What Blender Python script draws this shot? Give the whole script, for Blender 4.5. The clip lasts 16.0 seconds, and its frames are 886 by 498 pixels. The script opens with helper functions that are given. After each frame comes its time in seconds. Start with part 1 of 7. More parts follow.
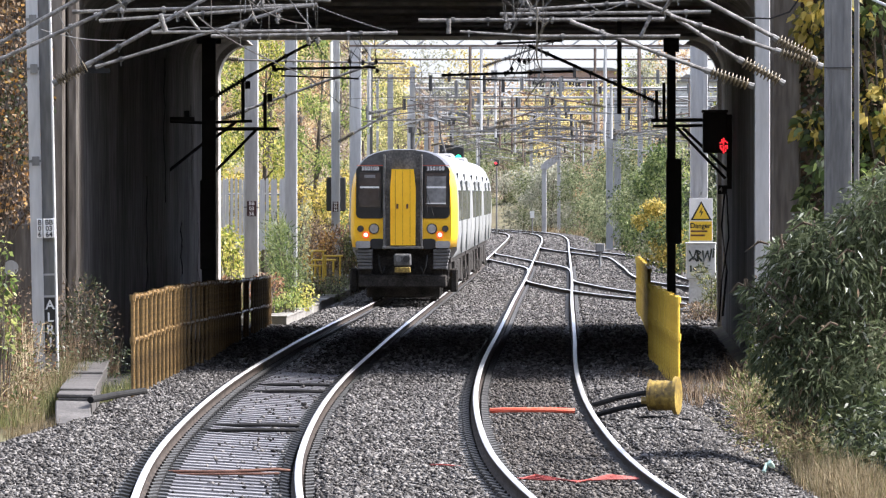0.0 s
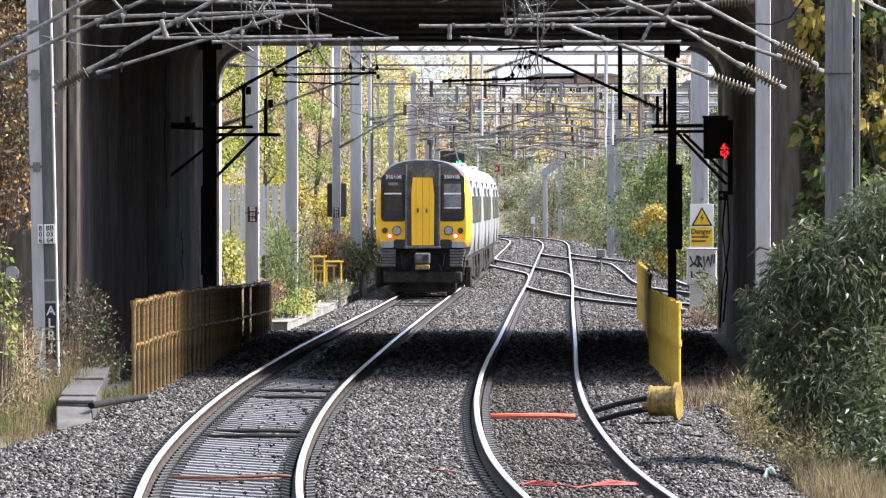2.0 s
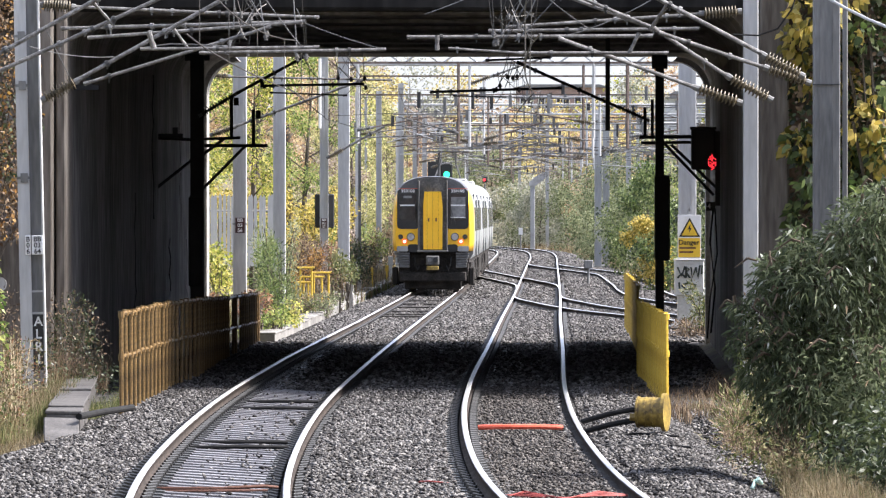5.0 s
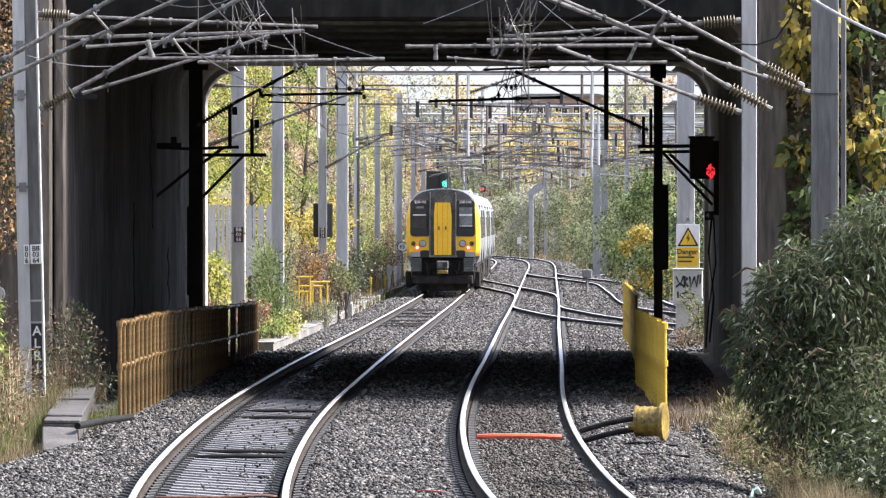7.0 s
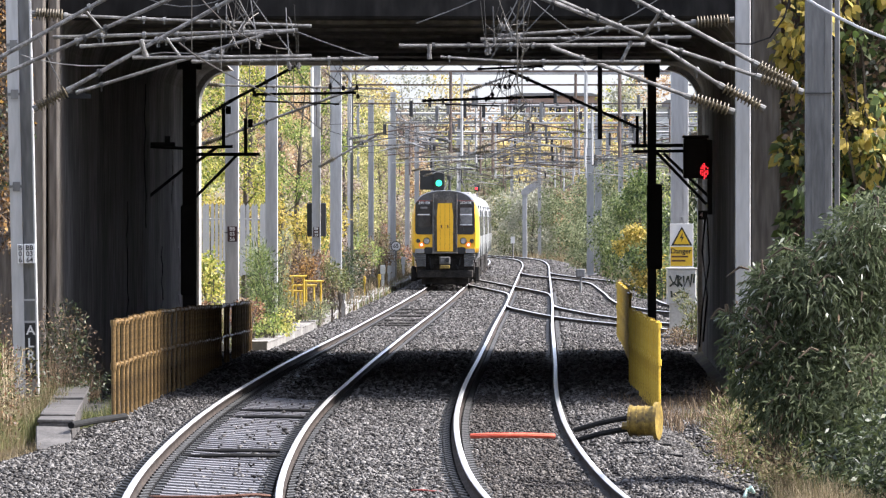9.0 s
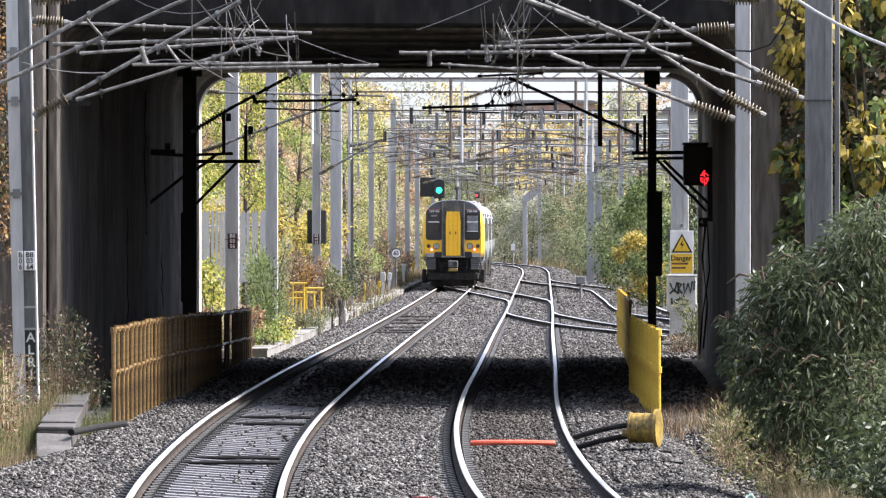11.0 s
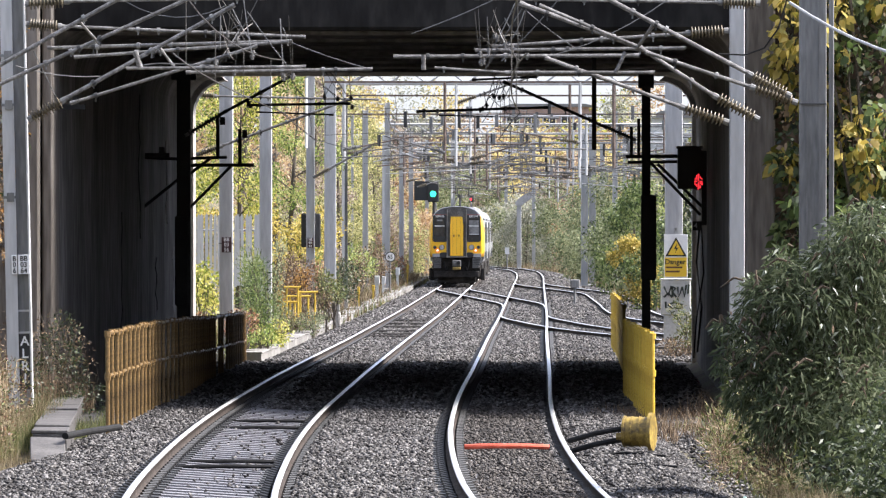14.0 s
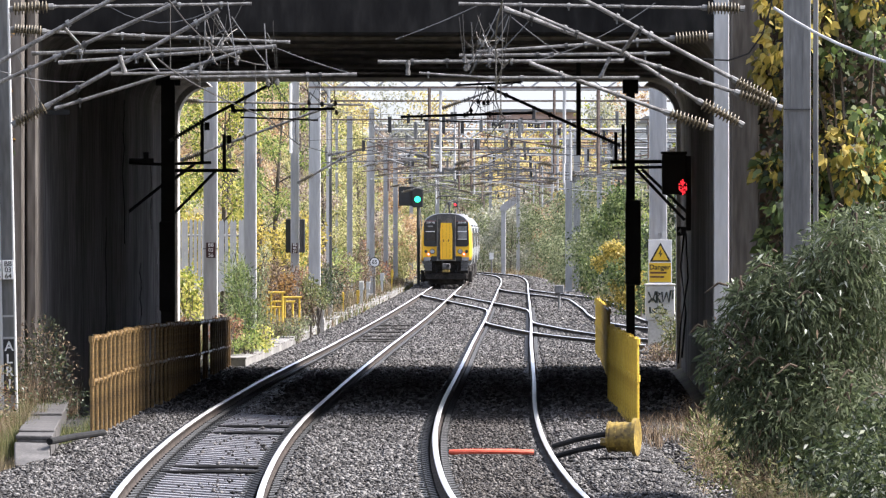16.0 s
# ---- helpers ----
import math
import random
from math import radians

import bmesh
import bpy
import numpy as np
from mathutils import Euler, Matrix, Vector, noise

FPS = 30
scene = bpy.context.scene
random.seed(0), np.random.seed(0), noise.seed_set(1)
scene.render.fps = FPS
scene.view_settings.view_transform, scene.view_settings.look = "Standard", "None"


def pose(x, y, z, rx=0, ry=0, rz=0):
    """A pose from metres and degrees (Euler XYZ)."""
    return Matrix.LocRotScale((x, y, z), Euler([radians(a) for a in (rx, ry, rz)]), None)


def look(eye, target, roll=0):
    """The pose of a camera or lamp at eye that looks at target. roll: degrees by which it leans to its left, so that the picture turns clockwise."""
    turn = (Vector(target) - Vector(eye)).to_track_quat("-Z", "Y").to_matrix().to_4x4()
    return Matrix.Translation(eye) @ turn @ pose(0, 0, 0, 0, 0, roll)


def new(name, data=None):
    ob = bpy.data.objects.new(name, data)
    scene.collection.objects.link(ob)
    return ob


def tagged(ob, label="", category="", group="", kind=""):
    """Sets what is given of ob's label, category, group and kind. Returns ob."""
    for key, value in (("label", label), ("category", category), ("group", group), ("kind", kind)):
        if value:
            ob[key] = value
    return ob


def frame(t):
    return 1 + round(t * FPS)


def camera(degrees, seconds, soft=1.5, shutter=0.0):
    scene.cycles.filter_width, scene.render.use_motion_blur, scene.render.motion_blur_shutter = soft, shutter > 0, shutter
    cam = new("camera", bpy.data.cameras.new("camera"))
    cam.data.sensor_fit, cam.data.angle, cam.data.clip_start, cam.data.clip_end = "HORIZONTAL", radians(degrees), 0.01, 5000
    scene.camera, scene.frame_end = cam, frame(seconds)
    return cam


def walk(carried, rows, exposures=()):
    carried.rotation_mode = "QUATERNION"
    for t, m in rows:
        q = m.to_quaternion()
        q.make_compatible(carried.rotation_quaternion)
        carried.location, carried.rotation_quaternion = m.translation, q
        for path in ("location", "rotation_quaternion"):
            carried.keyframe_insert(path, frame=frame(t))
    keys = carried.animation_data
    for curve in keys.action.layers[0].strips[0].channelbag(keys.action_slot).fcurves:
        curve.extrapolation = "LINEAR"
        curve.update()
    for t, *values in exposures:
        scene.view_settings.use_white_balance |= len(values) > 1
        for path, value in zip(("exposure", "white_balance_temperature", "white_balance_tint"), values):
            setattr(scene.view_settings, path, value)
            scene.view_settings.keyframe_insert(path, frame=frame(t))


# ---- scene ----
LENS = 8.4608
EYE = (0.0, 0.0, 2.79)
cam = camera(LENS, 16.0, soft=1.25)
DOWN, PER = 0.5405, 0.0054053
# seconds, turn to the left and upwards in hundredths of a tenth of a degree
SWAY = [(0, 0, 0), (0.5, 1.4, 2.0), (1, 5.8, 2.0), (1.5, 3.8, 5.7), (2, 1.4, 10.2), (2.5, 2.9, 10.2), (3, 4.4, 9),
        (3.5, -1.7, 9.5), (4, -11.1, 15.4), (6.5, -23.1, 43.3), (7, -23.1, 46.1), (7.5, -27.7, 49), (8, -29.2, 43.1),
        (8.5, -29.3, 42.5), (9, -34.3, 45), (11.5, -34, 58.3), (12, -39.9, 55.1), (12.5, -43, 57.8), (13, -46, 59.5),
        (13.5, -44.5, 61.7), (14, -44.5, 64), (14.5, -53.7, 67.7), (15, -62.9, 68.5), (15.5, -69.1, 68.9), (16, -72.1, 73.5)]
walk(cam, [(t, pose(*EYE, 90 - DOWN + v * PER, 0, h * PER)) for t, h, v in SWAY], exposures=[(0, 1.73, 6120, 14), (16, 1.67, 6120, 14)])

# ---- light ----
SUN_UP, SUN_TURN = 45.0, 84.0      # degrees; the turn is from straight ahead towards the right
world = bpy.data.worlds.new("sky")
scene.world = world
world.use_nodes = True
wn = world.node_tree
sky = wn.nodes.new("ShaderNodeTexSky")
sky.sky_type, sky.sun_disc = "NISHITA", False
sky.sun_elevation, sky.sun_rotation = radians(SUN_UP), radians(SUN_TURN)
sky.air_density, sky.dust_density, sky.ozone_density = 0.8, 2.2, 3.0
# a thin veil of high white cloud over the blue
veil, cloud, spread = wn.nodes.new("ShaderNodeMix"), wn.nodes.new("ShaderNodeTexNoise"), wn.nodes.new("ShaderNodeMapRange")
veil.data_type = "RGBA"
veil.inputs[7].default_value = (2.9, 2.88, 2.9, 1)
cloud.inputs["Scale"].default_value, cloud.inputs["Detail"].default_value = 2.2, 5
spread.inputs[1].default_value, spread.inputs[2].default_value = 0.3, 0.7
spread.inputs[3].default_value, spread.inputs[4].default_value = 0.35, 0.65
wn.links.new(cloud.outputs[0], spread.inputs[0])
wn.links.new(spread.outputs[0], veil.inputs[0])
wn.links.new(sky.outputs[0], veil.inputs[6])
wn.links.new(veil.outputs[2], wn.nodes["Background"].inputs[0])
wn.nodes["Background"].inputs[1].default_value = 0.13
sun = new("sun", bpy.data.lights.new("sun", "SUN"))
sun.data.energy, sun.data.angle, sun.data.color = 4.6, radians(22), (1.0, 0.94, 0.85)
a, e = radians(SUN_TURN), radians(SUN_UP)
sun.matrix_world = look((0, 0, 60), Vector((0, 0, 60)) - Vector((math.sin(a) * math.cos(e), math.cos(a) * math.cos(e), math.sin(e))))


# ---- materials ----
def material(name, tones, scale=4.0, rough=0.8, metal=0.0, bump=0.3, fine=12.0, island=0.0, each=0.0, spec=0.5, streak=1.0):
    """Two noises, large and fine, run through a ramp of tones; relief from the fine one."""
    m = bpy.data.materials.new(name)
    m.use_nodes = True
    n, k = m.node_tree.nodes, m.node_tree.links
    b = n["Principled BSDF"]
    b.inputs["Roughness"].default_value, b.inputs["Metallic"].default_value = rough, metal
    b.inputs["Specular IOR Level"].default_value = spec
    co = n.new("ShaderNodeTexCoord")
    big, small = n.new("ShaderNodeTexNoise"), n.new("ShaderNodeTexNoise")
    big.inputs["Scale"].default_value, small.inputs["Scale"].default_value = scale, scale * fine
    big.inputs["Detail"].default_value, small.inputs["Detail"].default_value = 5, 4
    mix = n.new("ShaderNodeMath")
    mix.operation = "MULTIPLY_ADD"
    mix.inputs[1].default_value = 0.45
    half = n.new("ShaderNodeMath")
    half.operation = "MULTIPLY"
    half.inputs[1].default_value = 0.55
    src = co.outputs["Object"]
    if streak != 1.0:
        run = n.new("ShaderNodeMapping")
        run.inputs["Scale"].default_value = (1, 1, streak)
        k.new(src, run.inputs["Vector"])
        src = run.outputs[0]
    k.new(src, big.inputs["Vector"])
    k.new(src, small.inputs["Vector"])
    k.new(big.outputs[0], half.inputs[0])
    k.new(small.outputs[0], mix.inputs[0])
    k.new(half.outputs[0], mix.inputs[2])
    last = mix.outputs[0]
    for amount, kind, out in ((island, "ShaderNodeNewGeometry", "Random Per Island"), (each, "ShaderNodeObjectInfo", "Random")):
        if amount:
            src, add, off = n.new(kind), n.new("ShaderNodeMath"), n.new("ShaderNodeMath")
            off.operation, add.operation = "SUBTRACT", "MULTIPLY_ADD"
            off.inputs[1].default_value, add.inputs[1].default_value = 0.5, amount
            k.new(src.outputs[out], off.inputs[0])
            k.new(off.outputs[0], add.inputs[0])
            k.new(last, add.inputs[2])
            last = add.outputs[0]
    ramp = n.new("ShaderNodeValToRGB")
    el = ramp.color_ramp.elements
    lo, hi = (0.34, 0.66) if not (island or each) else (0.2, 0.8)
    for i, c in enumerate(tones):
        at = lo + (hi - lo) * i / max(1, len(tones) - 1)
        e = el[i] if i < 2 else el.new(at)
        e.position, e.color = at, (*c, 1)
    k.new(last, ramp.inputs[0])
    k.new(ramp.outputs[0], b.inputs["Base Color"])
    if bump:
        bp = n.new("ShaderNodeBump")
        bp.inputs["Strength"].default_value, bp.inputs["Distance"].default_value = bump, 0.02
        k.new(small.outputs[0], bp.inputs["Height"])
        k.new(bp.outputs[0], b.inputs["Normal"])
    return m


def leaf_material(name, tones, island=0.9, through_light=0.4, rough=0.55):
    m = material(name, tones, 1.2, rough, 0, 0, 8, island)
    n, k = m.node_tree.nodes, m.node_tree.links
    b = n["Principled BSDF"]
    t, mix = n.new("ShaderNodeBsdfTranslucent"), n.new("ShaderNodeMixShader")
    mix.inputs[0].default_value = through_light
    k.new(b.inputs["Base Color"].links[0].from_socket, t.inputs[0])
    k.new(b.outputs[0], mix.inputs[1])
    k.new(t.outputs[0], mix.inputs[2])
    k.new(mix.outputs[0], n["Material Output"].inputs[0])
    return m


def glow(name, colour, strength):
    m = bpy.data.materials.new(name)
    m.use_nodes = True
    b = m.node_tree.nodes["Principled BSDF"]
    b.inputs["Base Color"].default_value = (*colour, 1)
    b.inputs["Emission Color"].default_value = (*colour, 1)
    b.inputs["Emission Strength"].default_value = strength
    return m


def g(*v):
    return [(x, x, x) for x in v]


M_BALLAST = material("ballast_stone", [(0.016, 0.0145, 0.0135), (0.038, 0.0345, 0.0325), (0.082, 0.0755, 0.071), (0.18, 0.171, 0.163)], 0.7, 0.65, 0, 0.6, 60, 0.8, spec=0.3)
M_DIRTSTONE = material("oily_ballast_stone", [(0.012, 0.01, 0.0085), (0.03, 0.0255, 0.022), (0.06, 0.052, 0.046), (0.12, 0.108, 0.098)], 0.7, 0.7, 0, 0.6, 60, 0.8, spec=0.3)
M_BED = material("ballast_bed", [(0.01, 0.009, 0.0085), (0.028, 0.0255, 0.024), (0.06, 0.056, 0.053), (0.13, 0.123, 0.117)], 5, 0.9, 0, 1.0, 5)
M_EARTH = material("earth", [(0.03, 0.025, 0.015), (0.08, 0.06, 0.035), (0.1, 0.1, 0.04), (0.17, 0.13, 0.07)], 0.8, 0.95, 0, 0.8, 14)
M_RAIL = material("rail_steel", [(0.018, 0.015, 0.013), (0.045, 0.037, 0.032), (0.075, 0.06, 0.05)], 2, 0.8, 0, 0.3, 20, spec=0.15)
M_RAILTOP = material("polished_rail_head", [(0.9, 0.875, 0.85), (0.96, 0.94, 0.92), (0.98, 0.965, 0.95)], 3, 0.45, 1.0, 0.03, 10)
M_SLEEPER = material("concrete_sleeper", [(0.08, 0.078, 0.086), (0.145, 0.141, 0.15), (0.225, 0.22, 0.228)], 2, 0.5, 0, 0.3, 12, 0, 0.35)
M_CLIP = material("fastening_steel", g(0.02, 0.05, 0.09), 8, 0.5, 0.6, 0.2)
M_BANK = material("stained_brown_wall", [(0.03, 0.02, 0.014), (0.075, 0.05, 0.035), (0.14, 0.1, 0.07)], 1.1, 0.95, 0, 0.8, 9)
M_SOOT = material("sooty_concrete", [(0.088, 0.08, 0.075), (0.185, 0.172, 0.162), (0.33, 0.308, 0.29)], 0.55, 0.95, 0, 0.5, 9, streak=0.3, spec=0.1)
# edge beam concrete, with the shade on its near face in the tone
M_FASCIA = material("shade_darkened_concrete", [(0.011, 0.0105, 0.0102), (0.02, 0.019, 0.0183), (0.038, 0.036, 0.034)], 0.7, 0.95, 0, 0.4, 8, streak=0.3, spec=0.1)
M_ABUT = material("weathered_concrete", [(0.05, 0.042, 0.034), (0.118, 0.1, 0.083), (0.215, 0.19, 0.162)], 1.5, 0.9, 0, 0.5, 8, streak=0.12)
M_CONC = material("pale_concrete", [(0.2, 0.19, 0.17), (0.33, 0.315, 0.29), (0.48, 0.46, 0.43)], 1.5, 0.85, 0, 0.4, 12)
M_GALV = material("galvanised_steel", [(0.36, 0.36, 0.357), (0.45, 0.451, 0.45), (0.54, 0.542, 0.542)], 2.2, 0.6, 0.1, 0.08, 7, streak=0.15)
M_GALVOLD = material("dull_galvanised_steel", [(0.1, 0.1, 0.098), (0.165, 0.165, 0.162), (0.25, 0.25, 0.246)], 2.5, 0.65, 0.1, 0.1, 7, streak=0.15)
M_TUBE = material("tube_steel", [(0.05, 0.046, 0.042), (0.145, 0.139, 0.133), (0.33, 0.322, 0.312)], 9, 0.6, 0.1, 0.2, 6)
M_TUBEBROWN = material("rusty_brown_tube", [(0.07, 0.05, 0.04), (0.15, 0.11, 0.09), (0.26, 0.2, 0.17)], 5, 0.6, 0.2, 0.2)
# dark steel; under the bridge its tone also stands in for shade
M_DARKSTEEL = material("dark_and_shaded_steel", g(0.026, 0.038, 0.055), 3, 0.7, 0.1, 0.2)
M_WIRE = material("wire_copper", [(0.05, 0.05, 0.045), (0.12, 0.11, 0.1)], 6, 0.5, 0.6, 0)
M_PORC = material("brown_porcelain", [(0.06, 0.046, 0.026), (0.115, 0.092, 0.055), (0.18, 0.148, 0.095)], 10, 0.5, 0, 0.1)
M_YELLOWPIPE = material("yellow_rail_paint", [(0.062, 0.036, 0.012), (0.145, 0.086, 0.027), (0.265, 0.165, 0.058)], 4, 0.5, 0, 0.2, 8)
M_RAILYELLOW = material("bright_yellow_paint", [(0.36, 0.23, 0.02), (0.54, 0.36, 0.035), (0.64, 0.46, 0.07)], 3, 0.45, 0, 0.1, 8)
M_WIREPALE = material("pale_wire", g(0.07, 0.13, 0.2), 6, 0.5, 0.3, 0)
M_REDGLOW = glow("signal_red_glow", (1.0, 0.03, 0.04), 1.0)
M_GREENGLOW = glow("signal_green_glow", (0.04, 1.0, 0.42), 0.9)
M_YELLOW = material("yellow_front_paint", [(0.82, 0.44, 0.012), (0.9, 0.505, 0.018), (0.94, 0.55, 0.028)], 1.2, 0.35, 0, 0.04, 20)
M_SILVER = material("grey_body_paint", [(0.2, 0.205, 0.21), (0.28, 0.287, 0.29), (0.36, 0.367, 0.37)], 0.8, 0.4, 0.1, 0.03, 20)
M_BLACKGLOSS = material("black_mask_paint", g(0.012, 0.02, 0.035), 2, 0.3, 0, 0.05, 20)
M_UNDER = material("grimy_underframe", [(0.006, 0.0055, 0.005), (0.028, 0.0255, 0.0235), (0.065, 0.058, 0.052)], 3, 0.85, 0, 0.4, 10, spec=0.2)
M_GREYPLASTIC = material("dark_grey_valance", g(0.06, 0.09, 0.13), 3, 0.5, 0, 0.15)
M_GLASS = material("cab_glass", g(0.02, 0.03, 0.045), 2, 0.06, 0, 0, 5, spec=0.8)
M_SIDEGLASS = material("tinted_side_glass", g(0.05, 0.08, 0.11), 1, 0.12, 0, 0, 5, spec=0.9)
M_WHITE = material("white_paint", g(0.66, 0.76, 0.84), 4, 0.5, 0, 0.05)
M_BLACK = material("black_paint", g(0.01, 0.015, 0.02), 4, 0.5, 0, 0.05)
M_SIGNY = material("sign_yellow", [(0.7, 0.45, 0.03), (0.82, 0.55, 0.05)], 3, 0.4, 0, 0.03)
M_RED = material("orange_red_sleeve", [(0.5, 0.06, 0.03), (0.75, 0.12, 0.06), (0.85, 0.2, 0.12)], 8, 0.5, 0, 0.1)
M_REDCABLE = material("dull_red_cable", [(0.16, 0.03, 0.025), (0.32, 0.055, 0.045), (0.45, 0.1, 0.08)], 8, 0.6, 0, 0.1)
M_RUST = material("rusty_steel", [(0.06, 0.03, 0.02), (0.13, 0.06, 0.04), (0.22, 0.11, 0.08)], 8, 0.8, 0.2, 0.3)
M_RUBBER = material("black_cable", g(0.008, 0.015, 0.025), 8, 0.8, 0, 0.1, spec=0.2)
# brick lightened so that its colour carries the distance haze
M_BRICK = material("far_brick", [(0.3, 0.2, 0.17), (0.4, 0.285, 0.245), (0.5, 0.38, 0.335)], 0.6, 0.9, 0, 0.2, 14)
M_BARK = material("bark", [(0.03, 0.024, 0.018), (0.08, 0.065, 0.05), (0.16, 0.135, 0.11)], 3, 0.9, 0, 0.6)
L_YELLOW = leaf_material("autumn_yellow_leaves", [(0.15, 0.14, 0.025), (0.33, 0.27, 0.05), (0.5, 0.385, 0.08), (0.6, 0.475, 0.14)], 0.9, 0.5)
L_LIME = leaf_material("yellow_green_leaves", [(0.1, 0.13, 0.02), (0.24, 0.28, 0.05), (0.44, 0.42, 0.085), (0.6, 0.54, 0.15)], 0.9, 0.55)
L_ORANGE = leaf_material("orange_brown_leaves", [(0.09, 0.045, 0.018), (0.2, 0.1, 0.03), (0.34, 0.17, 0.04), (0.42, 0.25, 0.07)])
L_GREEN = leaf_material("green_leaves", [(0.03, 0.05, 0.015), (0.07, 0.11, 0.03), (0.13, 0.18, 0.06), (0.22, 0.26, 0.09)], 0.9, 0.45)
L_BUDD = leaf_material("grey_green_long_leaves", [(0.034, 0.047, 0.022), (0.066, 0.088, 0.04), (0.11, 0.136, 0.067), (0.165, 0.186, 0.108)], 0.6, 0.45, 0.85)
L_DRY = leaf_material("dry_grass", [(0.075, 0.055, 0.027), (0.16, 0.12, 0.058), (0.23, 0.175, 0.092), (0.36, 0.295, 0.185)], 0.9, 0.3, 0.8)
L_GRASS = leaf_material("green_grass", [(0.035, 0.052, 0.011), (0.085, 0.112, 0.026), (0.145, 0.16, 0.05), (0.25, 0.23, 0.1)], 0.9, 0.3, 0.7)
L_PALE = leaf_material("pale_lit_leaves", [(0.2, 0.23, 0.17), (0.3, 0.33, 0.26), (0.42, 0.44, 0.37)], 0.5, 0.2, 0.5)
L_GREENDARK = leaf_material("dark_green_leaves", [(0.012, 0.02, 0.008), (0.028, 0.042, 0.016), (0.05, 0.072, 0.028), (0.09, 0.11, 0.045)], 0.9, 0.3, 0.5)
L_LIMEGREEN = leaf_material("fresh_green_leaves", [(0.07, 0.11, 0.025), (0.15, 0.22, 0.05), (0.28, 0.34, 0.09), (0.42, 0.44, 0.14)], 0.9, 0.5)
L_RUSSET = leaf_material("russet_leaves", [(0.07, 0.035, 0.025), (0.15, 0.07, 0.05), (0.26, 0.12, 0.07), (0.36, 0.2, 0.1)])
# far leaf colours, paled and greyed to stand in for haze
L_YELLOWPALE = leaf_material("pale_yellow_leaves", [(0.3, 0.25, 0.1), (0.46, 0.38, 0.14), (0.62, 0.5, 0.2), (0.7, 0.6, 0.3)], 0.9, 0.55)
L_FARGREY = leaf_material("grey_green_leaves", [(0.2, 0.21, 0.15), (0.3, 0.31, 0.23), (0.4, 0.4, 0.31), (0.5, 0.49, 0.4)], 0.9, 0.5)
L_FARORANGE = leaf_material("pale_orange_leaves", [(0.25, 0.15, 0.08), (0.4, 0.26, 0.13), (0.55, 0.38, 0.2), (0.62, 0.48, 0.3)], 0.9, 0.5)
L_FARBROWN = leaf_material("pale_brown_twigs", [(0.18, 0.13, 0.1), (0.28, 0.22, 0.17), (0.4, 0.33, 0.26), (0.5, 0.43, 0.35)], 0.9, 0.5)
L_SCRUB = leaf_material("hazed_green_leaves", [(0.08, 0.1, 0.05), (0.15, 0.18, 0.085), (0.24, 0.27, 0.14), (0.34, 0.36, 0.21)], 0.9, 0.5, 0.8)
L_BIRCH = leaf_material("hazed_birch_leaves", [(0.14, 0.15, 0.06), (0.28, 0.29, 0.11), (0.44, 0.42, 0.17), (0.58, 0.53, 0.27)], 0.9, 0.55, 0.8)
M_SEED = material("brown_seed_head", [(0.035, 0.025, 0.016), (0.07, 0.05, 0.03), (0.11, 0.08, 0.05)], 9, 0.9, 0, 0.4)
M_PLATE = material("dark_red_plate", [(0.03, 0.012, 0.012), (0.06, 0.02, 0.02)], 5, 0.5, 0, 0.05)
M_CABINET = material("pale_grey_paint", [(0.4, 0.41, 0.4), (0.52, 0.53, 0.52), (0.62, 0.63, 0.62)], 2, 0.6, 0, 0.08, 10)
M_PALEBLUE = material("pale_blue_grey_paint", g(0.28, 0.36, 0.42), 1.5, 0.6, 0.1, 0.05)
M_INK = material("black_green_ink", [(0.008, 0.016, 0.012), (0.018, 0.03, 0.022)], 6, 0.6, 0, 0)
M_SLAB = material("damp_grey_concrete", [(0.04, 0.037, 0.035), (0.078, 0.073, 0.069), (0.14, 0.132, 0.125)], 2, 0.7, 0, 0.4, 10)
M_TROUGH = material("weathered_pale_concrete", [(0.1, 0.095, 0.085), (0.19, 0.18, 0.165), (0.31, 0.3, 0.275)], 1.8, 0.9, 0, 0.4, 9, 0, 0.3)
M_DRUM = material("grubby_yellow_paint", [(0.07, 0.046, 0.016), (0.2, 0.137, 0.028), (0.38, 0.27, 0.055)], 5, 0.5, 0, 0.2, 4)
M_LITTER = material("pale_green_wrapper", [(0.3, 0.5, 0.42), (0.6, 0.75, 0.68)], 12, 0.4, 0, 0.1)
M_ROOFTILE = material("dark_roof", g(0.15, 0.2, 0.25), 0.6, 0.8, 0, 0.1)
L_TWIG = leaf_material("brown_weeds", [(0.05, 0.03, 0.018), (0.11, 0.07, 0.04), (0.19, 0.13, 0.075), (0.3, 0.22, 0.14)], 0.9, 0.2, 0.8)


# ---- makers ----
def mesh_of(bm, name, mat, smooth=False):
    me = bpy.data.meshes.new(name)
    bm.normal_update()
    bm.to_mesh(me)
    bm.free()
    for m in (mat if isinstance(mat, (list, tuple)) else [mat]):
        me.materials.append(m)
    if smooth:
        for p in me.polygons:
            p.use_smooth = True
        me.set_sharp_from_angle(angle=radians(40))
    return me


def part(name, bm, mat, parent=None, label="", smooth=False):
    """Links a bmesh as one mesh object under a thing or a part."""
    ob = new(name, mesh_of(bm, name, mat, smooth))
    if parent is not None:
        ob.parent = parent
        ob.matrix_parent_inverse = Matrix.Identity(4)
    if label:
        ob["label"] = label
    return ob


def thing(name, label, category, at=None, group="", kind=""):
    ob = new(name)
    ob.empty_display_size = 0.2
    if at is not None:
        ob.matrix_basis = at
    return tagged(ob, label, category, group, kind)


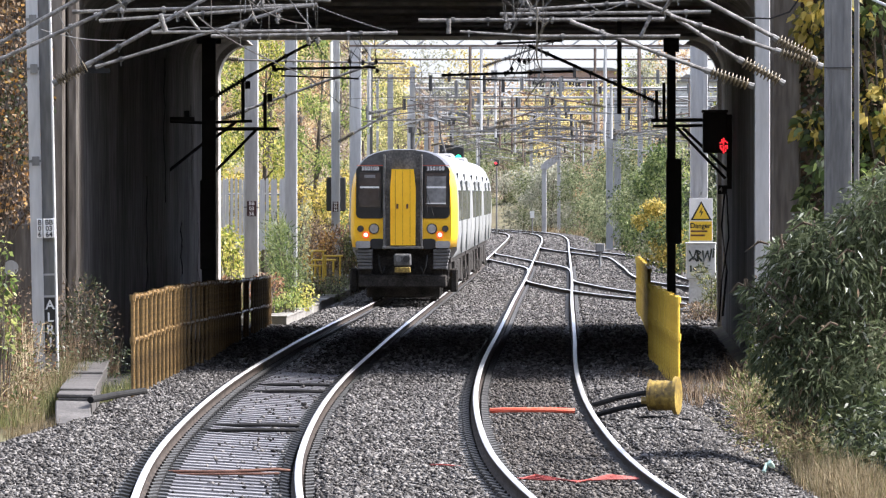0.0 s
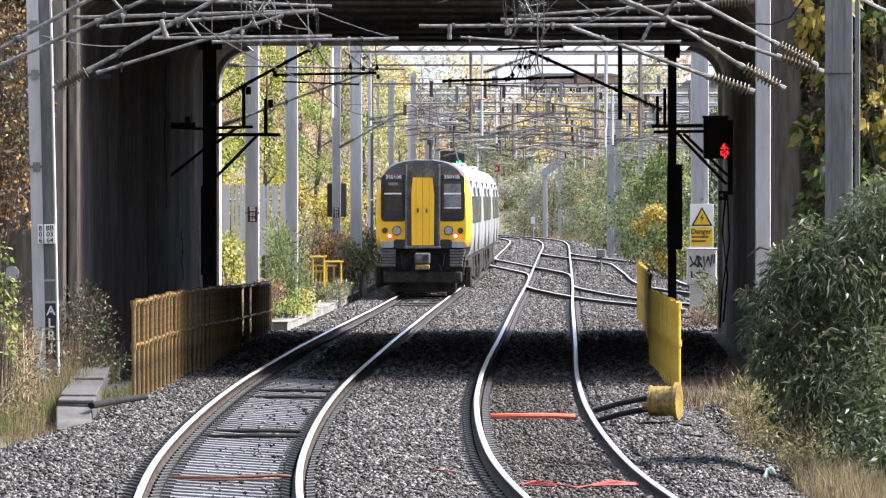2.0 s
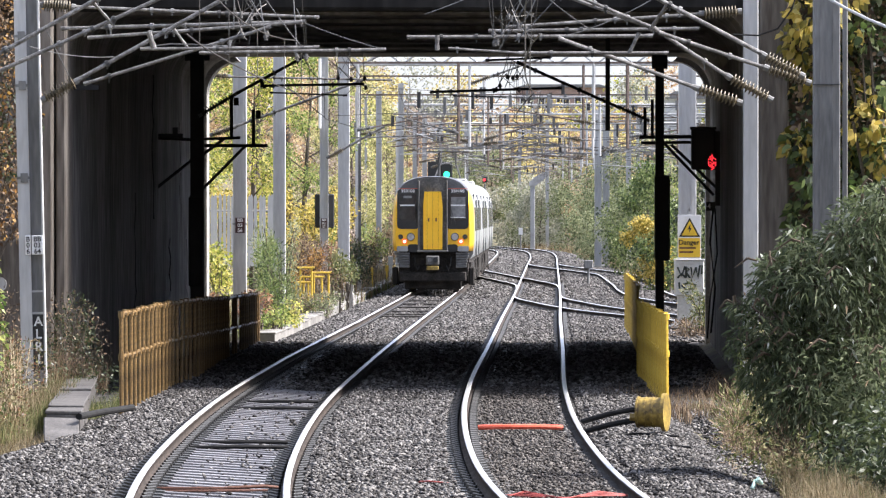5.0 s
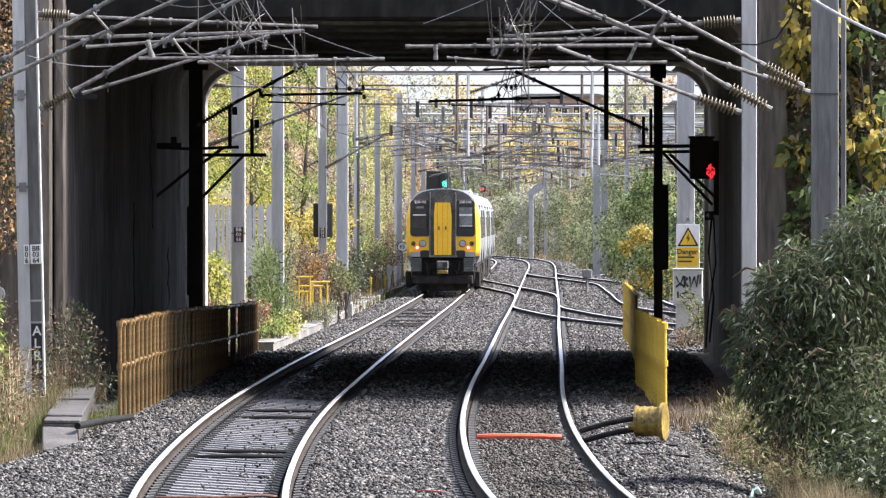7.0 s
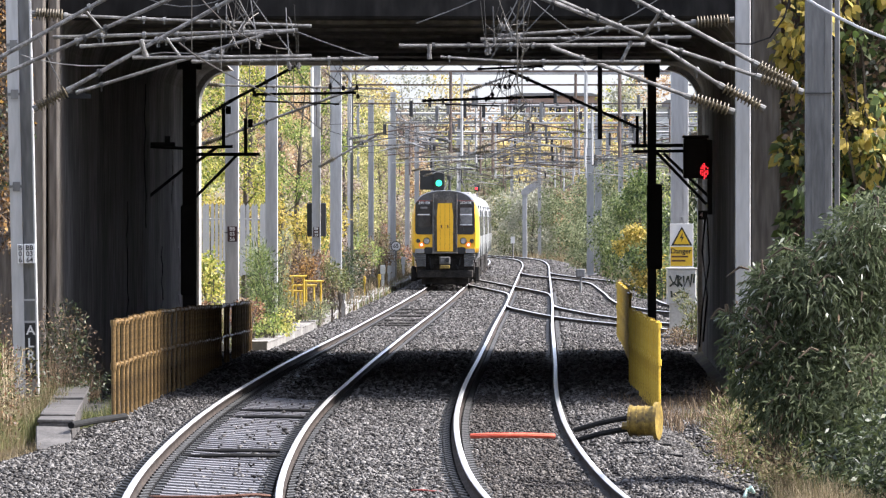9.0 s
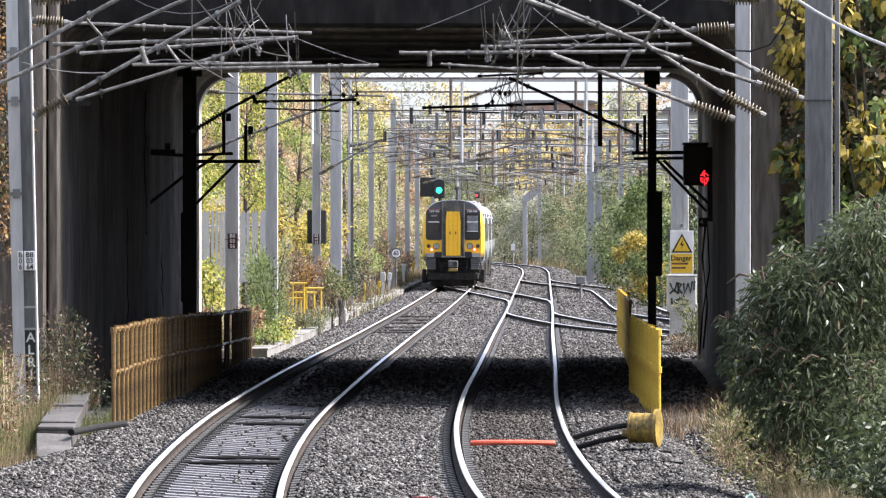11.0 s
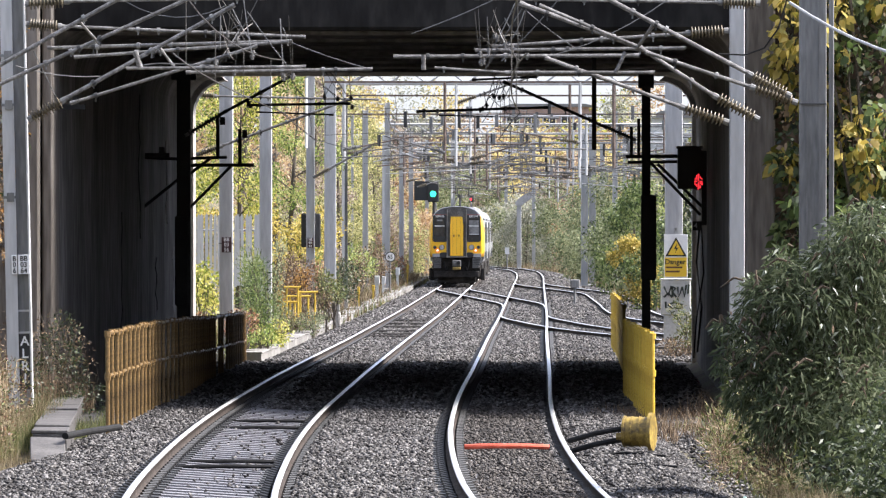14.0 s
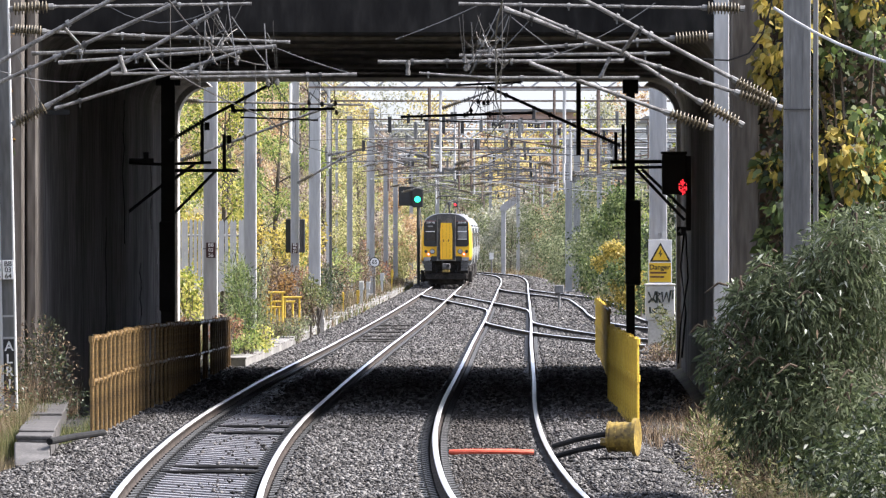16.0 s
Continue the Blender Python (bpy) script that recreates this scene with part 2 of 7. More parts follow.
def box(bm, x0, x1, y0, y1, z0, z1, bevel=0.0):
    r = bmesh.ops.create_cube(bm, size=1, matrix=Matrix.LocRotScale(((x0 + x1) / 2, (y0 + y1) / 2, (z0 + z1) / 2), None, (x1 - x0, y1 - y0, z1 - z0)))
    if bevel:
        ed = list({e for v in r["verts"] for e in v.link_edges})
        bmesh.ops.bevel(bm, geom=ed, offset=bevel, segments=1, affect="EDGES")
    return bm


def boxes(*dims, bevel=0.0):
    bm = bmesh.new()
    for d in dims:
        box(bm, *d, bevel=bevel)
    return bm


def rod(bm, p, q, r, r2=None, seg=8):
    """A round bar from p to q."""
    p, q = Vector(p), Vector(q)
    d = q - p
    m = Matrix.Translation((p + q) / 2) @ d.to_track_quat("Z", "Y").to_matrix().to_4x4()
    bmesh.ops.create_cone(bm, cap_ends=True, segments=seg, radius1=r, radius2=r if r2 is None else r2, depth=d.length, matrix=m)
    return bm


def rods(*bars, seg=8):
    bm = bmesh.new()
    for p, q, r in bars:
        rod(bm, p, q, r, seg=seg)
    return bm


def pipe(bm, pts, r, seg=6):
    """A bent tube through the points."""
    pts = [Vector(p) for p in pts]
    rings = []
    for i, p in enumerate(pts):
        d = (pts[min(i + 1, len(pts) - 1)] - pts[max(i - 1, 0)]).normalized()
        q = d.to_track_quat("Z", "Y").to_matrix()
        rings.append([bm.verts.new(p + q @ Vector((math.cos(t) * r, math.sin(t) * r, 0))) for t in (math.tau * j / seg for j in range(seg))])
    for A, B in zip(rings, rings[1:]):
        for j in range(seg):
            bm.faces.new((A[j], A[(j + 1) % seg], B[(j + 1) % seg], B[j]))
    bm.faces.new(rings[0][::-1])
    bm.faces.new(rings[-1])
    return bm


def prism(bm, outline, y0, y1):
    """An outline in x and z pushed from y0 to y1."""
    A = [bm.verts.new((x, y0, z)) for x, z in outline]
    B = [bm.verts.new((x, y1, z)) for x, z in outline]
    n = len(outline)
    for i in range(n):
        bm.faces.new((A[i], A[(i + 1) % n], B[(i + 1) % n], B[i]))
    bm.faces.new(A[::-1])
    bm.faces.new(B)
    bmesh.ops.recalc_face_normals(bm, faces=bm.faces)
    return bm


def from_arrays(name, verts, faces, mat, parent=None, label=""):
    """Links one mesh from numpy arrays; faces all have as many corners."""
    me = bpy.data.meshes.new(name)
    v, f = np.asarray(verts, "f4").reshape(-1, 3), np.asarray(faces, "i4")
    me.vertices.add(len(v))
    me.vertices.foreach_set("co", v.ravel())
    me.loops.add(f.size)
    me.loops.foreach_set("vertex_index", f.ravel())
    me.polygons.add(len(f))
    me.polygons.foreach_set("loop_start", np.arange(len(f), dtype="i4") * f.shape[1])
    me.update(calc_edges=True)
    me.materials.append(mat)
    ob = new(name, me)
    if parent is not None:
        ob.parent = parent
        ob.matrix_parent_inverse = Matrix.Identity(4)
    if label:
        ob["label"] = label
    return ob


# ---- the lines of the tracks ----
def smooth(knots, y):
    """A smooth curve through knots (y, x)."""
    ys, xs = [k[0] for k in knots], [k[1] for k in knots]
    i = min(max(int(np.searchsorted(ys, y)) - 1, 0), len(ys) - 2)
    def slope(j):
        j0, j1 = max(j - 1, 0), min(j + 1, len(ys) - 1)
        return (xs[j1] - xs[j0]) / (ys[j1] - ys[j0])
    h = ys[i + 1] - ys[i]
    t = (y - ys[i]) / h
    if t < 0 or t > 1:
        return xs[i if t < 0 else i + 1] + slope(0 if t < 0 else len(ys) - 1) * (y - ys[0 if t < 0 else -1])
    return ((2 * t ** 3 - 3 * t * t + 1) * xs[i] + (t ** 3 - 2 * t * t + t) * h * slope(i)
            + (3 * t * t - 2 * t ** 3) * xs[i + 1] + (t ** 3 - t * t) * h * slope(i + 1))


LEFT = [(-50, 8.7), (-20, 4.1), (0, 1.75), (15, 0.25), (30, -0.88), (42, -1.56), (55, -2.06), (63, -2.27), (72, -2.36), (82, -2.36), (92, -2.27), (102, -2.1), (116, -1.83), (134, -1.43), (155, -0.95), (200, 0.05),
        (250, 1.05), (300, 2.0), (350, 2.95), (385, 3.5), (405, 3.55), (425, 3.0), (450, 1.2), (480, -2.0), (520, -8)]
RIGHT = [(-50, 15.6), (-20, 9.5), (0, 6.3), (15, 4.45), (30, 3.0), (42, 2.14), (55, 1.52), (63, 1.27), (72, 1.18), (82, 1.2), (92, 1.32), (102, 1.5), (116, 1.8), (134, 2.16), (155, 2.58), (194, 3.42),
         (250, 4.55), (300, 5.55), (350, 6.55), (385, 7.0), (405, 6.9), (425, 6.1), (450, 4.2), (480, 1.0), (520, -5)]
THIRD = [(160, 9.6), (170, 8.8), (178, 8.1), (185, 7.5), (194, 7.17), (207, 7.22), (222, 7.48), (235, 7.65), (248, 7.83), (258, 7.88), (268, 7.5), (280, 6.78), (294, 6.0), (305, 5.72), (320, 5.95)]


def cant(y):
    return 0.05 * max(0.0, min(1.0, (150 - y) / 40))


def on_track(line, y, off, z=0.0):
    """A point beside the line of a track, off metres to the right of it."""
    x = smooth(line, y)
    d = Vector((smooth(line, y + 0.5) - smooth(line, y - 0.5), 1.0)).normalized()
    return Vector((x + d.y * off, y - d.x * off, z - cant(y) * off / 0.75))


# ---- ground ----
def ground_height(x, y):
    """The lie of the land: a flat formation with banks on both sides."""
    left = -6.2 + 0.026 * (y - 95) if y < 135 else -5.2 + 0.0185 * (y - 135)
    right = max(4.7 + 0.028 * (y - 95), smooth(RIGHT, y) + 3.2) if y < 135 else 8.6 + 0.004 * (y - 135)
    z = -0.32
    if x < left:
        z += min((left - x) * 0.42, 7)
    if x > right:
        z += min((x - right) * 0.5, 5 if y > 135 else 8)
    if y > 470:
        z += min((y - 470) * 0.05, 6)
    return z


def make_ground():
    ys = [-300, -100, -20, 20] + [35 + 1.5 * i for i in range(100)] + [186 + 6 * i for i in range(60)] + [560, 620, 800, 1500, 3500]
    xs = [-2500, -600, -150, -60, -30] + [-20 + 0.5 * i for i in range(81)] + [22, 26, 30, 45, 80, 200, 700, 2500]
    v = [(x, y, ground_height(x, y) + (0.05 * noise.noise(Vector((x * 1.3, y * 0.6, 0))) if abs(x) < 25 else 0)) for y in ys for x in xs]
    n = len(xs)
    f = [(j * n + i, j * n + i + 1, (j + 1) * n + i + 1, (j + 1) * n + i) for j in range(len(ys) - 1) for i in range(n - 1)]
    ob = from_arrays("ground", v, f, M_EARTH)
    return tagged(ob, "earth ground and grassy railway banks", "ground", kind="structure")


def make_bed():
    ys = [-50 + 4 * i for i in range(20)] + [30 + 0.8 * i for i in range(260)] + [240 + 4 * i for i in range(70)]
    v, cols = [], 41
    for y in ys:
        a, b = smooth(LEFT, y) - 2.6 - max(0, min(y - 50, 82 - y)) * 0.06, smooth(RIGHT, y) + (2.5 if y < 131 else 6.9 if y < 330 else 3)
        if 92 < y < 131:
            a, b = -6.1 + 0.0286 * (y - 97), 5.3 + 0.0286 * (y - 97)
        for i in range(cols):
            s = i / (cols - 1)
            x = a + (b - a) * s
            z = -0.17 + 0.035 * noise.noise(Vector((x * 2.1, y * 1.2, 3))) + 0.03 * noise.noise(Vector((x * 7, y * 4, 8)))
            z -= 0.35 * max(0, 1 - min(s, 1 - s) * 14) ** 1.5
            if y < 100 and abs(x - smooth(LEFT, y)) < 1.0:
                z -= 0.12
            v.append((x, y, z))
    f = [(j * cols + i, j * cols + i + 1, (j + 1) * cols + i + 1, (j + 1) * cols + i) for j in range(len(ys) - 1) for i in range(cols - 1)]
    return tagged(from_arrays("ballast_bed", v, f, M_BED), "bed of grey crushed stone ballast under the tracks", "ballast", kind="structure")


make_ground()
make_bed()

RAIL_SECTION = [(-0.022, 0.0), (-0.036, -0.009), (-0.036, -0.04), (-0.01, -0.055), (-0.01, -0.13), (-0.07, -0.148), (-0.07, -0.159),
                (0.07, -0.159), (0.07, -0.148), (0.01, -0.13), (0.01, -0.055), (0.036, -0.04), (0.036, -0.009), (0.024, 0.0)]


def rail(track, line, y0, y1, off, step=1.5, off2=None):
    """A rail of flat-bottom section along the line; off may change along it to off2."""
    n = max(2, int((y1 - y0) / step))
    v, f, mats = [], [], []
    m = len(RAIL_SECTION)
    for i in range(n + 1):
        y = y0 + (y1 - y0) * i / n
        t = i / n
        o = off if off2 is None else off + (off2 - off) * t * t
        for dx, dz in RAIL_SECTION:
            v.append(on_track(line, y, o + dx, dz))
    for i in range(n):
        for j in range(m):
            f.append((i * m + j, i * m + (j + 1) % m, (i + 1) * m + (j + 1) % m, (i + 1) * m + j))
            mats.append(1 if j in (0, m - 2, m - 1) else 0)
    ob = from_arrays("rail", v, f, M_RAIL, track)
    ob.data.materials.append(M_RAILTOP)
    ob.data.polygons.foreach_set("material_index", mats)
    ob["label"] = "steel rail with a shiny worn head"
    return ob


def track(name, line, y0, y1, label):
    t = thing(name, label, "railway track", kind="structure")
    for off in (-0.7535, 0.7535):
        rail(t, line, y0, y1, off)
    return t


CROSS_A = [(147, 7.3), (152, 6.75), (158, 5.95), (165, 5.0), (172, 4.35), (180, 3.85), (190, 3.42), (205, 3.65)]
CROSS_B = [(206, 3.66), (214, 3.8), (224, 3.84), (235, 3.4), (246, 2.9), (262, 2.2), (275, 1.68), (290, 1.82), (300, 2.0)]
track_left = track("track_1", LEFT, -48, 515, "curving railway track on concrete sleepers")
track_right = track("track_2", RIGHT, -48, 515, "curving railway track half buried in ballast")
track_third = track("track_3", THIRD, 164, 312, "siding track joining the main line")
track_cross = track("track_4", CROSS_A, 148, 196, "turnout rails branching off the main line")
track_over = track("track_5", CROSS_B, 209, 292, "crossover rails between the two main lines")


# darker tone for the sleeper around each rail
M_SEAT = material("dark_rail_seat", g(0.02, 0.04, 0.08), 6, 0.6, 0, 0.3)


def sleeper_mesh():
    """A concrete sleeper with sloped flanks, raised seats and spring clips."""
    bm = bmesh.new()
    for x0, x1, top in ((-1.25, -1.0, -0.2), (-1.0, -0.5, -0.158), (-0.5, 0.5, -0.166), (0.5, 1.0, -0.158), (1.0, 1.25, -0.2)):
        n = len(bm.verts)
        box(bm, x0, x1, -0.15, 0.15, -0.36, top)
        for v in list(bm.verts)[n:]:
            if v.co.z > -0.3:
                v.co.y *= 0.86
    faces = len(bm.faces)
    for side in (-0.7535, 0.7535):
        for d in (-1, 1):
            x = side + d * 0.115
            box(bm, x - 0.045, x + 0.045, -0.075, 0.075, -0.165, -0.135)
            rod(bm, (x - d * 0.04, -0.06, -0.115), (x + d * 0.05, 0.05, -0.105), 0.022, seg=6)
    for i, f in enumerate(bm.faces):
        c = abs(f.calc_center_median().x)
        f.material_index = 1 if i >= faces else 2 if 0.5 < c < 1.0 else 0
    return mesh_of(bm, "sleeper", [M_SLEEPER, M_CLIP, M_SEAT])


def lay_sleepers(owner, line, y0, y1, sink, pitch=0.65):
    y, me, i = y0, lay_sleepers.mesh, 0
    while y < y1:
        d = smooth(line, y + 0.5) - smooth(line, y - 0.5)
        ob = new("sleeper", me)
        ob.parent = owner
        ob.matrix_basis = pose(smooth(line, y), y, sink - 0.004 * random.random(), 0, math.degrees(math.atan(cant(y) / 0.75)), -math.degrees(math.atan(d)))
        y += pitch + random.uniform(-0.012, 0.012)


lay_sleepers.mesh = sleeper_mesh()
lay_sleepers(track_left, LEFT, 10, 205, 0.0)
lay_sleepers(track_right, RIGHT, 10, 150, -0.02)
lay_sleepers(track_right, RIGHT, 150, 235, -0.012)
lay_sleepers(track_cross, CROSS_A, 160, 190, -0.02)


def stones(name, lo, hi, per_m2, size, x_of, label, sink=0.0, seed=1, mat=None, within=False):
    """Crushed stones strewn over the bed, each a skewed block."""
    rng = np.random.default_rng(seed)
    base = np.array([(1, 0, 0), (-0.5, 0.87, 0), (-0.5, -0.87, 0), (0.15, 0.1, 1), (-0.1, 0.1, -1)], "f4")
    tri = np.array([(0, 1, 3), (1, 2, 3), (2, 0, 3), (1, 0, 4), (2, 1, 4), (0, 2, 4)], "i4")
    out = []
    for j in range(int(lo), int(hi)):
        a, b = x_of(j)
        n = int((b - a) * per_m2)
        x, y = rng.uniform(a, b, n), rng.uniform(j, j + 1, n)
        lx, rx = smooth(LEFT, j + 0.5), smooth(RIGHT, j + 0.5)
        z = np.full(n, -0.165) + rng.uniform(-0.02, 0.03, n)
        dl, dr = np.abs(x - lx), np.abs(x - rx)
        keep = np.ones(n, bool)
        if within:
            keep &= dr < 0.57
        elif j < 99:
            keep &= dr > 0.57
        if j < 98:
            keep &= ~((dl < 0.62) & (rng.random(n) > 0.022))
        keep &= ~((np.abs(dl - 0.7535) < 0.17) | (np.abs(dr - 0.7535) < 0.115))
        z += np.where((dl > 1.0) & (dr > 1.0), 0.035, 0.0)
        edge = np.minimum(x - a, b - x)
        if not within:
            z -= np.clip(0.6 - edge, 0, 1) * 0.28
        out.append(np.stack([x, y, z + sink], 1)[keep])
    c = np.concatenate(out)
    n = len(c)
    r = size * rng.uniform(0.35, 1.35, (n, 1, 1)) * rng.uniform(0.6, 1.25, (n, 1, 3)) * np.array([1.3, 0.92, 0.62])
    v = base[None] * r * 1.25 * rng.uniform(0.6, 1.35, (n, 5, 3))
    t, u = rng.uniform(0, math.tau, n), rng.uniform(-0.9, 0.9, n)
    ct, st, cu, su = np.cos(t)[:, None], np.sin(t)[:, None], np.cos(u)[:, None], np.sin(u)[:, None]
    x, y, z = v[..., 0], v[..., 1], v[..., 2]
    y, z = y * cu - z * su, y * su + z * cu
    x, y = x * ct - y * st, x * st + y * ct
    v = np.stack([x, y, z], 2) + c[:, None]
    f = tri[None] + (np.arange(n, dtype="i4") * 5)[:, None, None]
    return tagged(from_arrays(name, v, f.reshape(-1, 3), mat or M_BALLAST), label, "ballast", kind="stuff")


stones("ballast_stones", 47, 99, 500, 0.0255, lambda y: (smooth(LEFT, y) - 2.7 - max(0, min(y - 55, 78 - y)) * 0.06, smooth(RIGHT, y) + 2.4), "loose grey and brown crushed ballast stones")
stones("ballast_stones", 47, 99, 430, 0.023, lambda y: (smooth(RIGHT, y) - 0.6, smooth(RIGHT, y) + 0.6), "dark oily ballast stones between the rails", seed=7, mat=M_DIRTSTONE, within=True)
stones("ballast_stones", 56, 99, 300, 0.026, lambda y: (smooth(RIGHT, y) + 2.1, smooth(RIGHT, y) + (3.5 if y < 82 else 4.3)), "small ballast stones scattered into the verge", sink=-0.14, seed=6)
stones("ballast_stones", 99, 131, 120, 0.034, lambda y: (-5.9 + 0.0286 * (y - 97), 5.1 + 0.0286 * (y - 97)), "sooty ballast stones under the bridge", seed=4)
stones("ballast_stones", 131, 190, 150, 0.034, lambda y: (smooth(LEFT, y) - 2.3, smooth(RIGHT, y) + (4.5 if y > 131 else 2)), "loose grey crushed ballast stones beyond the bridge", seed=2)
stones("ballast_stones", 190, 320, 46, 0.045, lambda y: (smooth(LEFT, y) - 2.3, smooth(RIGHT, y) + 5), "loose grey crushed ballast stones round the points", seed=3)

stones("ballast_stones", 320, 430, 16, 0.075, lambda y: (smooth(LEFT, y) - 2.3, smooth(RIGHT, y) + 2.5), "loose grey crushed ballast stones on the far curve", seed=5)


# ---- the bridge ----
def along(y):
    """The sideways run of the bridge at y."""
    return 0.0286 * (y - 97)


def skew(bm):
    for v in bm.verts:
        v.co.x += along(v.co.y)
    return bm


def bridge():
    b = thing("overbridge", "wide dark concrete road bridge over the tracks", "bridge", kind="structure")
    ys = [97.5, 102, 106.5, 111, 115.5, 120, 124.5, 129, 131]
    for name, x0, x1, core0, core1 in (("wall_left", -7.4, -5.98, -7.3, -6.0), ("wall_right", 5.12, 6.6, 5.14, 6.5)):
        wall = part(name, skew(boxes((core0, core1, 97.6, 130.9, -0.6, 6.2))), M_SOOT, b, "sooty concrete wall in tall panels")
        for y0, y1 in zip(ys, ys[1:]):
            part("wall_panel", skew(boxes((x0, x1, y0 + 0.012, y1 - 0.012, -0.6, 6.3), bevel=0.015)), M_SOOT, wall)
    for x0, x1, y0 in ((-6.42, -6.06, 96.15), (-6.03, -5.86, 96.4), (5.13, 5.29, 97.0), (5.3, 5.76, 96.0)):
        part("abutment_pillar", skew(boxes((x0, x1, y0, 97.6, -0.6, 6.3 if y0 > 96.9 else 8.75), bevel=0.03)), M_ABUT, b, "stained concrete pillar")
    part("deck", skew(boxes((-16, 16, 97.45, 131, 6.12, 8.6))), M_SOOT, b)
    part("edge_beam", skew(boxes((-16, 16, 96.7, 97.44, 6.0, 8.7), bevel=0.05)), M_FASCIA, b, "grimy concrete edge beam with shade in its colour")
    for y in (101, 105, 109, 113, 117, 121, 125):
        part("deck_beam", skew(boxes((-6.1, 5.25, y, y + 0.9, 6.06, 6.2), bevel=0.03)), M_SOOT, b)
    for side, x in ((1, -5.98), (-1, 5.12)):
        bm = bmesh.new()
        r = 0.72
        arc = [(x + side * (r - r * math.cos(t)), 6.12 - r + r * math.sin(t)) for t in (math.pi / 2 * i / 8 for i in range(9))]
        prism(bm, [(x - side * 0.1, 6.15)] + [(x - side * 0.1, 6.12 - r)] + arc + [(x + side * r, 6.15)], 97.5, 131.05)
        part("haunch", skew(bm), M_SOOT, b, "curved haunch under the deck")
    # cracks and a cable down the left wall
    rng = random.Random(41)
    for y0, z0, z1, mat, name in ((112, 0.3, 3.1, M_BLACK, "crack"), (116.5, 2.6, 5.4, M_BLACK, "crack"), (121, 0.6, 2.2, M_BLACK, "crack"), (126, 0.2, 2.4, M_CONC, "lime_streak"), (124, 2.9, 4.6, M_CONC, "lime_streak")):
        pts = [(-5.975, y0 + rng.uniform(-0.35, 0.35), z0 + (z1 - z0) * k / 9) for k in range(10)]
        part(name, skew(pipe(bmesh.new(), pts, 0.014, 4)), mat, b)
    # pale rim added for the far portal's sunlit edge, standing a little beyond the deck
    for side, x in ((1, -5.99), (-1, 5.13)):
        r, w = 0.72, 0.1
        arc = [(r - r * math.cos(t), 6.12 - r + r * math.sin(t)) for t in (math.pi / 2 * i / 10 for i in range(11))]
        inner = [(w + r - r * math.cos(t) * 1.0, 6.03 - r + r * math.sin(t)) for t in (math.pi / 2 * i / 10 for i in range(11))]
        bm = prism(bmesh.new(), [(x + side * a, z) for a, z in [(0, -0.5)] + arc + inner[::-1] + [(w, -0.5)]], 131.06, 131.9)
        part("lit_edge_rim", skew(bm), M_CONC, b, "pale concrete rim added for the sunlit edge of the far portal")
    # wing walls
    for x0, x1, y0, y1, z0, z1 in ((-9.5, -6.45, 96.2, 96.9, -0.6, 2.3), (5.68, 9.5, 96.6, 97.2, -0.6, 3.0)):
        part("wing_wall", boxes((x0, x1, y0, y1, z0, z1), bevel=0.03), M_ABUT, b, "grey concrete wing wall")
    for z, y0 in ((4.75, 98.3), (4.2, 118)):
        part("wall_bracket", skew(boxes((-5.98, -5.5, y0, y0 + 0.2, z, z + 0.08), (-5.7, -5.6, y0, y0 + 0.1, z + 0.08, z + 0.2))), M_DARKSTEEL, b)
    return b


bridge()


# ---- the train ----
def half_outline():
    """The right half of the body's cross-section, from the floor to the crown."""
    pts = [(1.22, 1.12), (1.33, 1.3), (1.37, 1.75), (1.37, 2.3), (1.345, 2.9), (1.29, 3.2)]
    pts += [(1.21 * math.cos(t) ** 0.75, 3.3 + 0.6 * math.sin(t)) for t in (math.pi / 2 * i / 8 for i in range(1, 9))]
    return pts


def loft(bm, stations, mats=None):
    """A body through cross-sections (y, width share, drop of the roof); open below."""
    half = half_outline()
    ring = [(-x, z) for x, z in half] + [(x, z) for x, z in half[::-1][1:]]
    rows = []
    for y, w, drop in stations:
        rows.append([bm.verts.new((x * w, y, z - drop * max(0, (z - 2.2) / 1.7) ** 2)) for x, z in ring])
    for A, B in zip(rows, rows[1:]):
        for j in range(len(ring) - 1):
            bm.faces.new((A[j], B[j], B[j + 1], A[j + 1]))
        bm.faces.new((A[-1], B[-1], B[0], A[0]))
    bm.faces.new(rows[0])
    bm.faces.new(rows[-1][::-1])
    bmesh.ops.recalc_face_normals(bm, faces=bm.faces)
    return bm


def plate(bm, outline, y0, y1, bevel=0.012):
    return prism(bm, outline, y0, y1)


def rounded(x0, x1, z0, z1, r, n=4, only=None):
    """A rectangle in x and z with rounded corners."""
    out = []
    for cx, cz, a in ((x1 - r, z1 - r, 0), (x0 + r, z1 - r, 90), (x0 + r, z0 + r, 180), (x1 - r, z0 + r, 270)):
        out += [(cx + r * math.cos(radians(a + 90 * i / n)), cz + r * math.sin(radians(a + 90 * i / n))) for i in range(n + 1)]
    return out


def disc(x, y, z, r, depth, seg=20):
    bm = bmesh.new()
    rod(bm, (x, y, z), (x, y + depth, z), r, seg=seg)
    return bm


def writing(text, size, parent, at, mat, depth=0.003, name="number"):
    cu = bpy.data.curves.new(name, "FONT")
    cu.offset = size * 0.018
    cu.body, cu.size, cu.extrude, cu.align_x, cu.align_y = text, size, depth, "CENTER", "CENTER"
    tmp = bpy.data.objects.new(name, cu)
    scene.collection.objects.link(tmp)
    me = bpy.data.meshes.new_from_object(tmp.evaluated_get(bpy.context.evaluated_depsgraph_get()))
    bpy.data.objects.remove(tmp)
    me.materials.clear()
    me.materials.append(mat)
    ob = new(name, me)
    ob.parent = parent
    ob.matrix_basis = at
    return ob


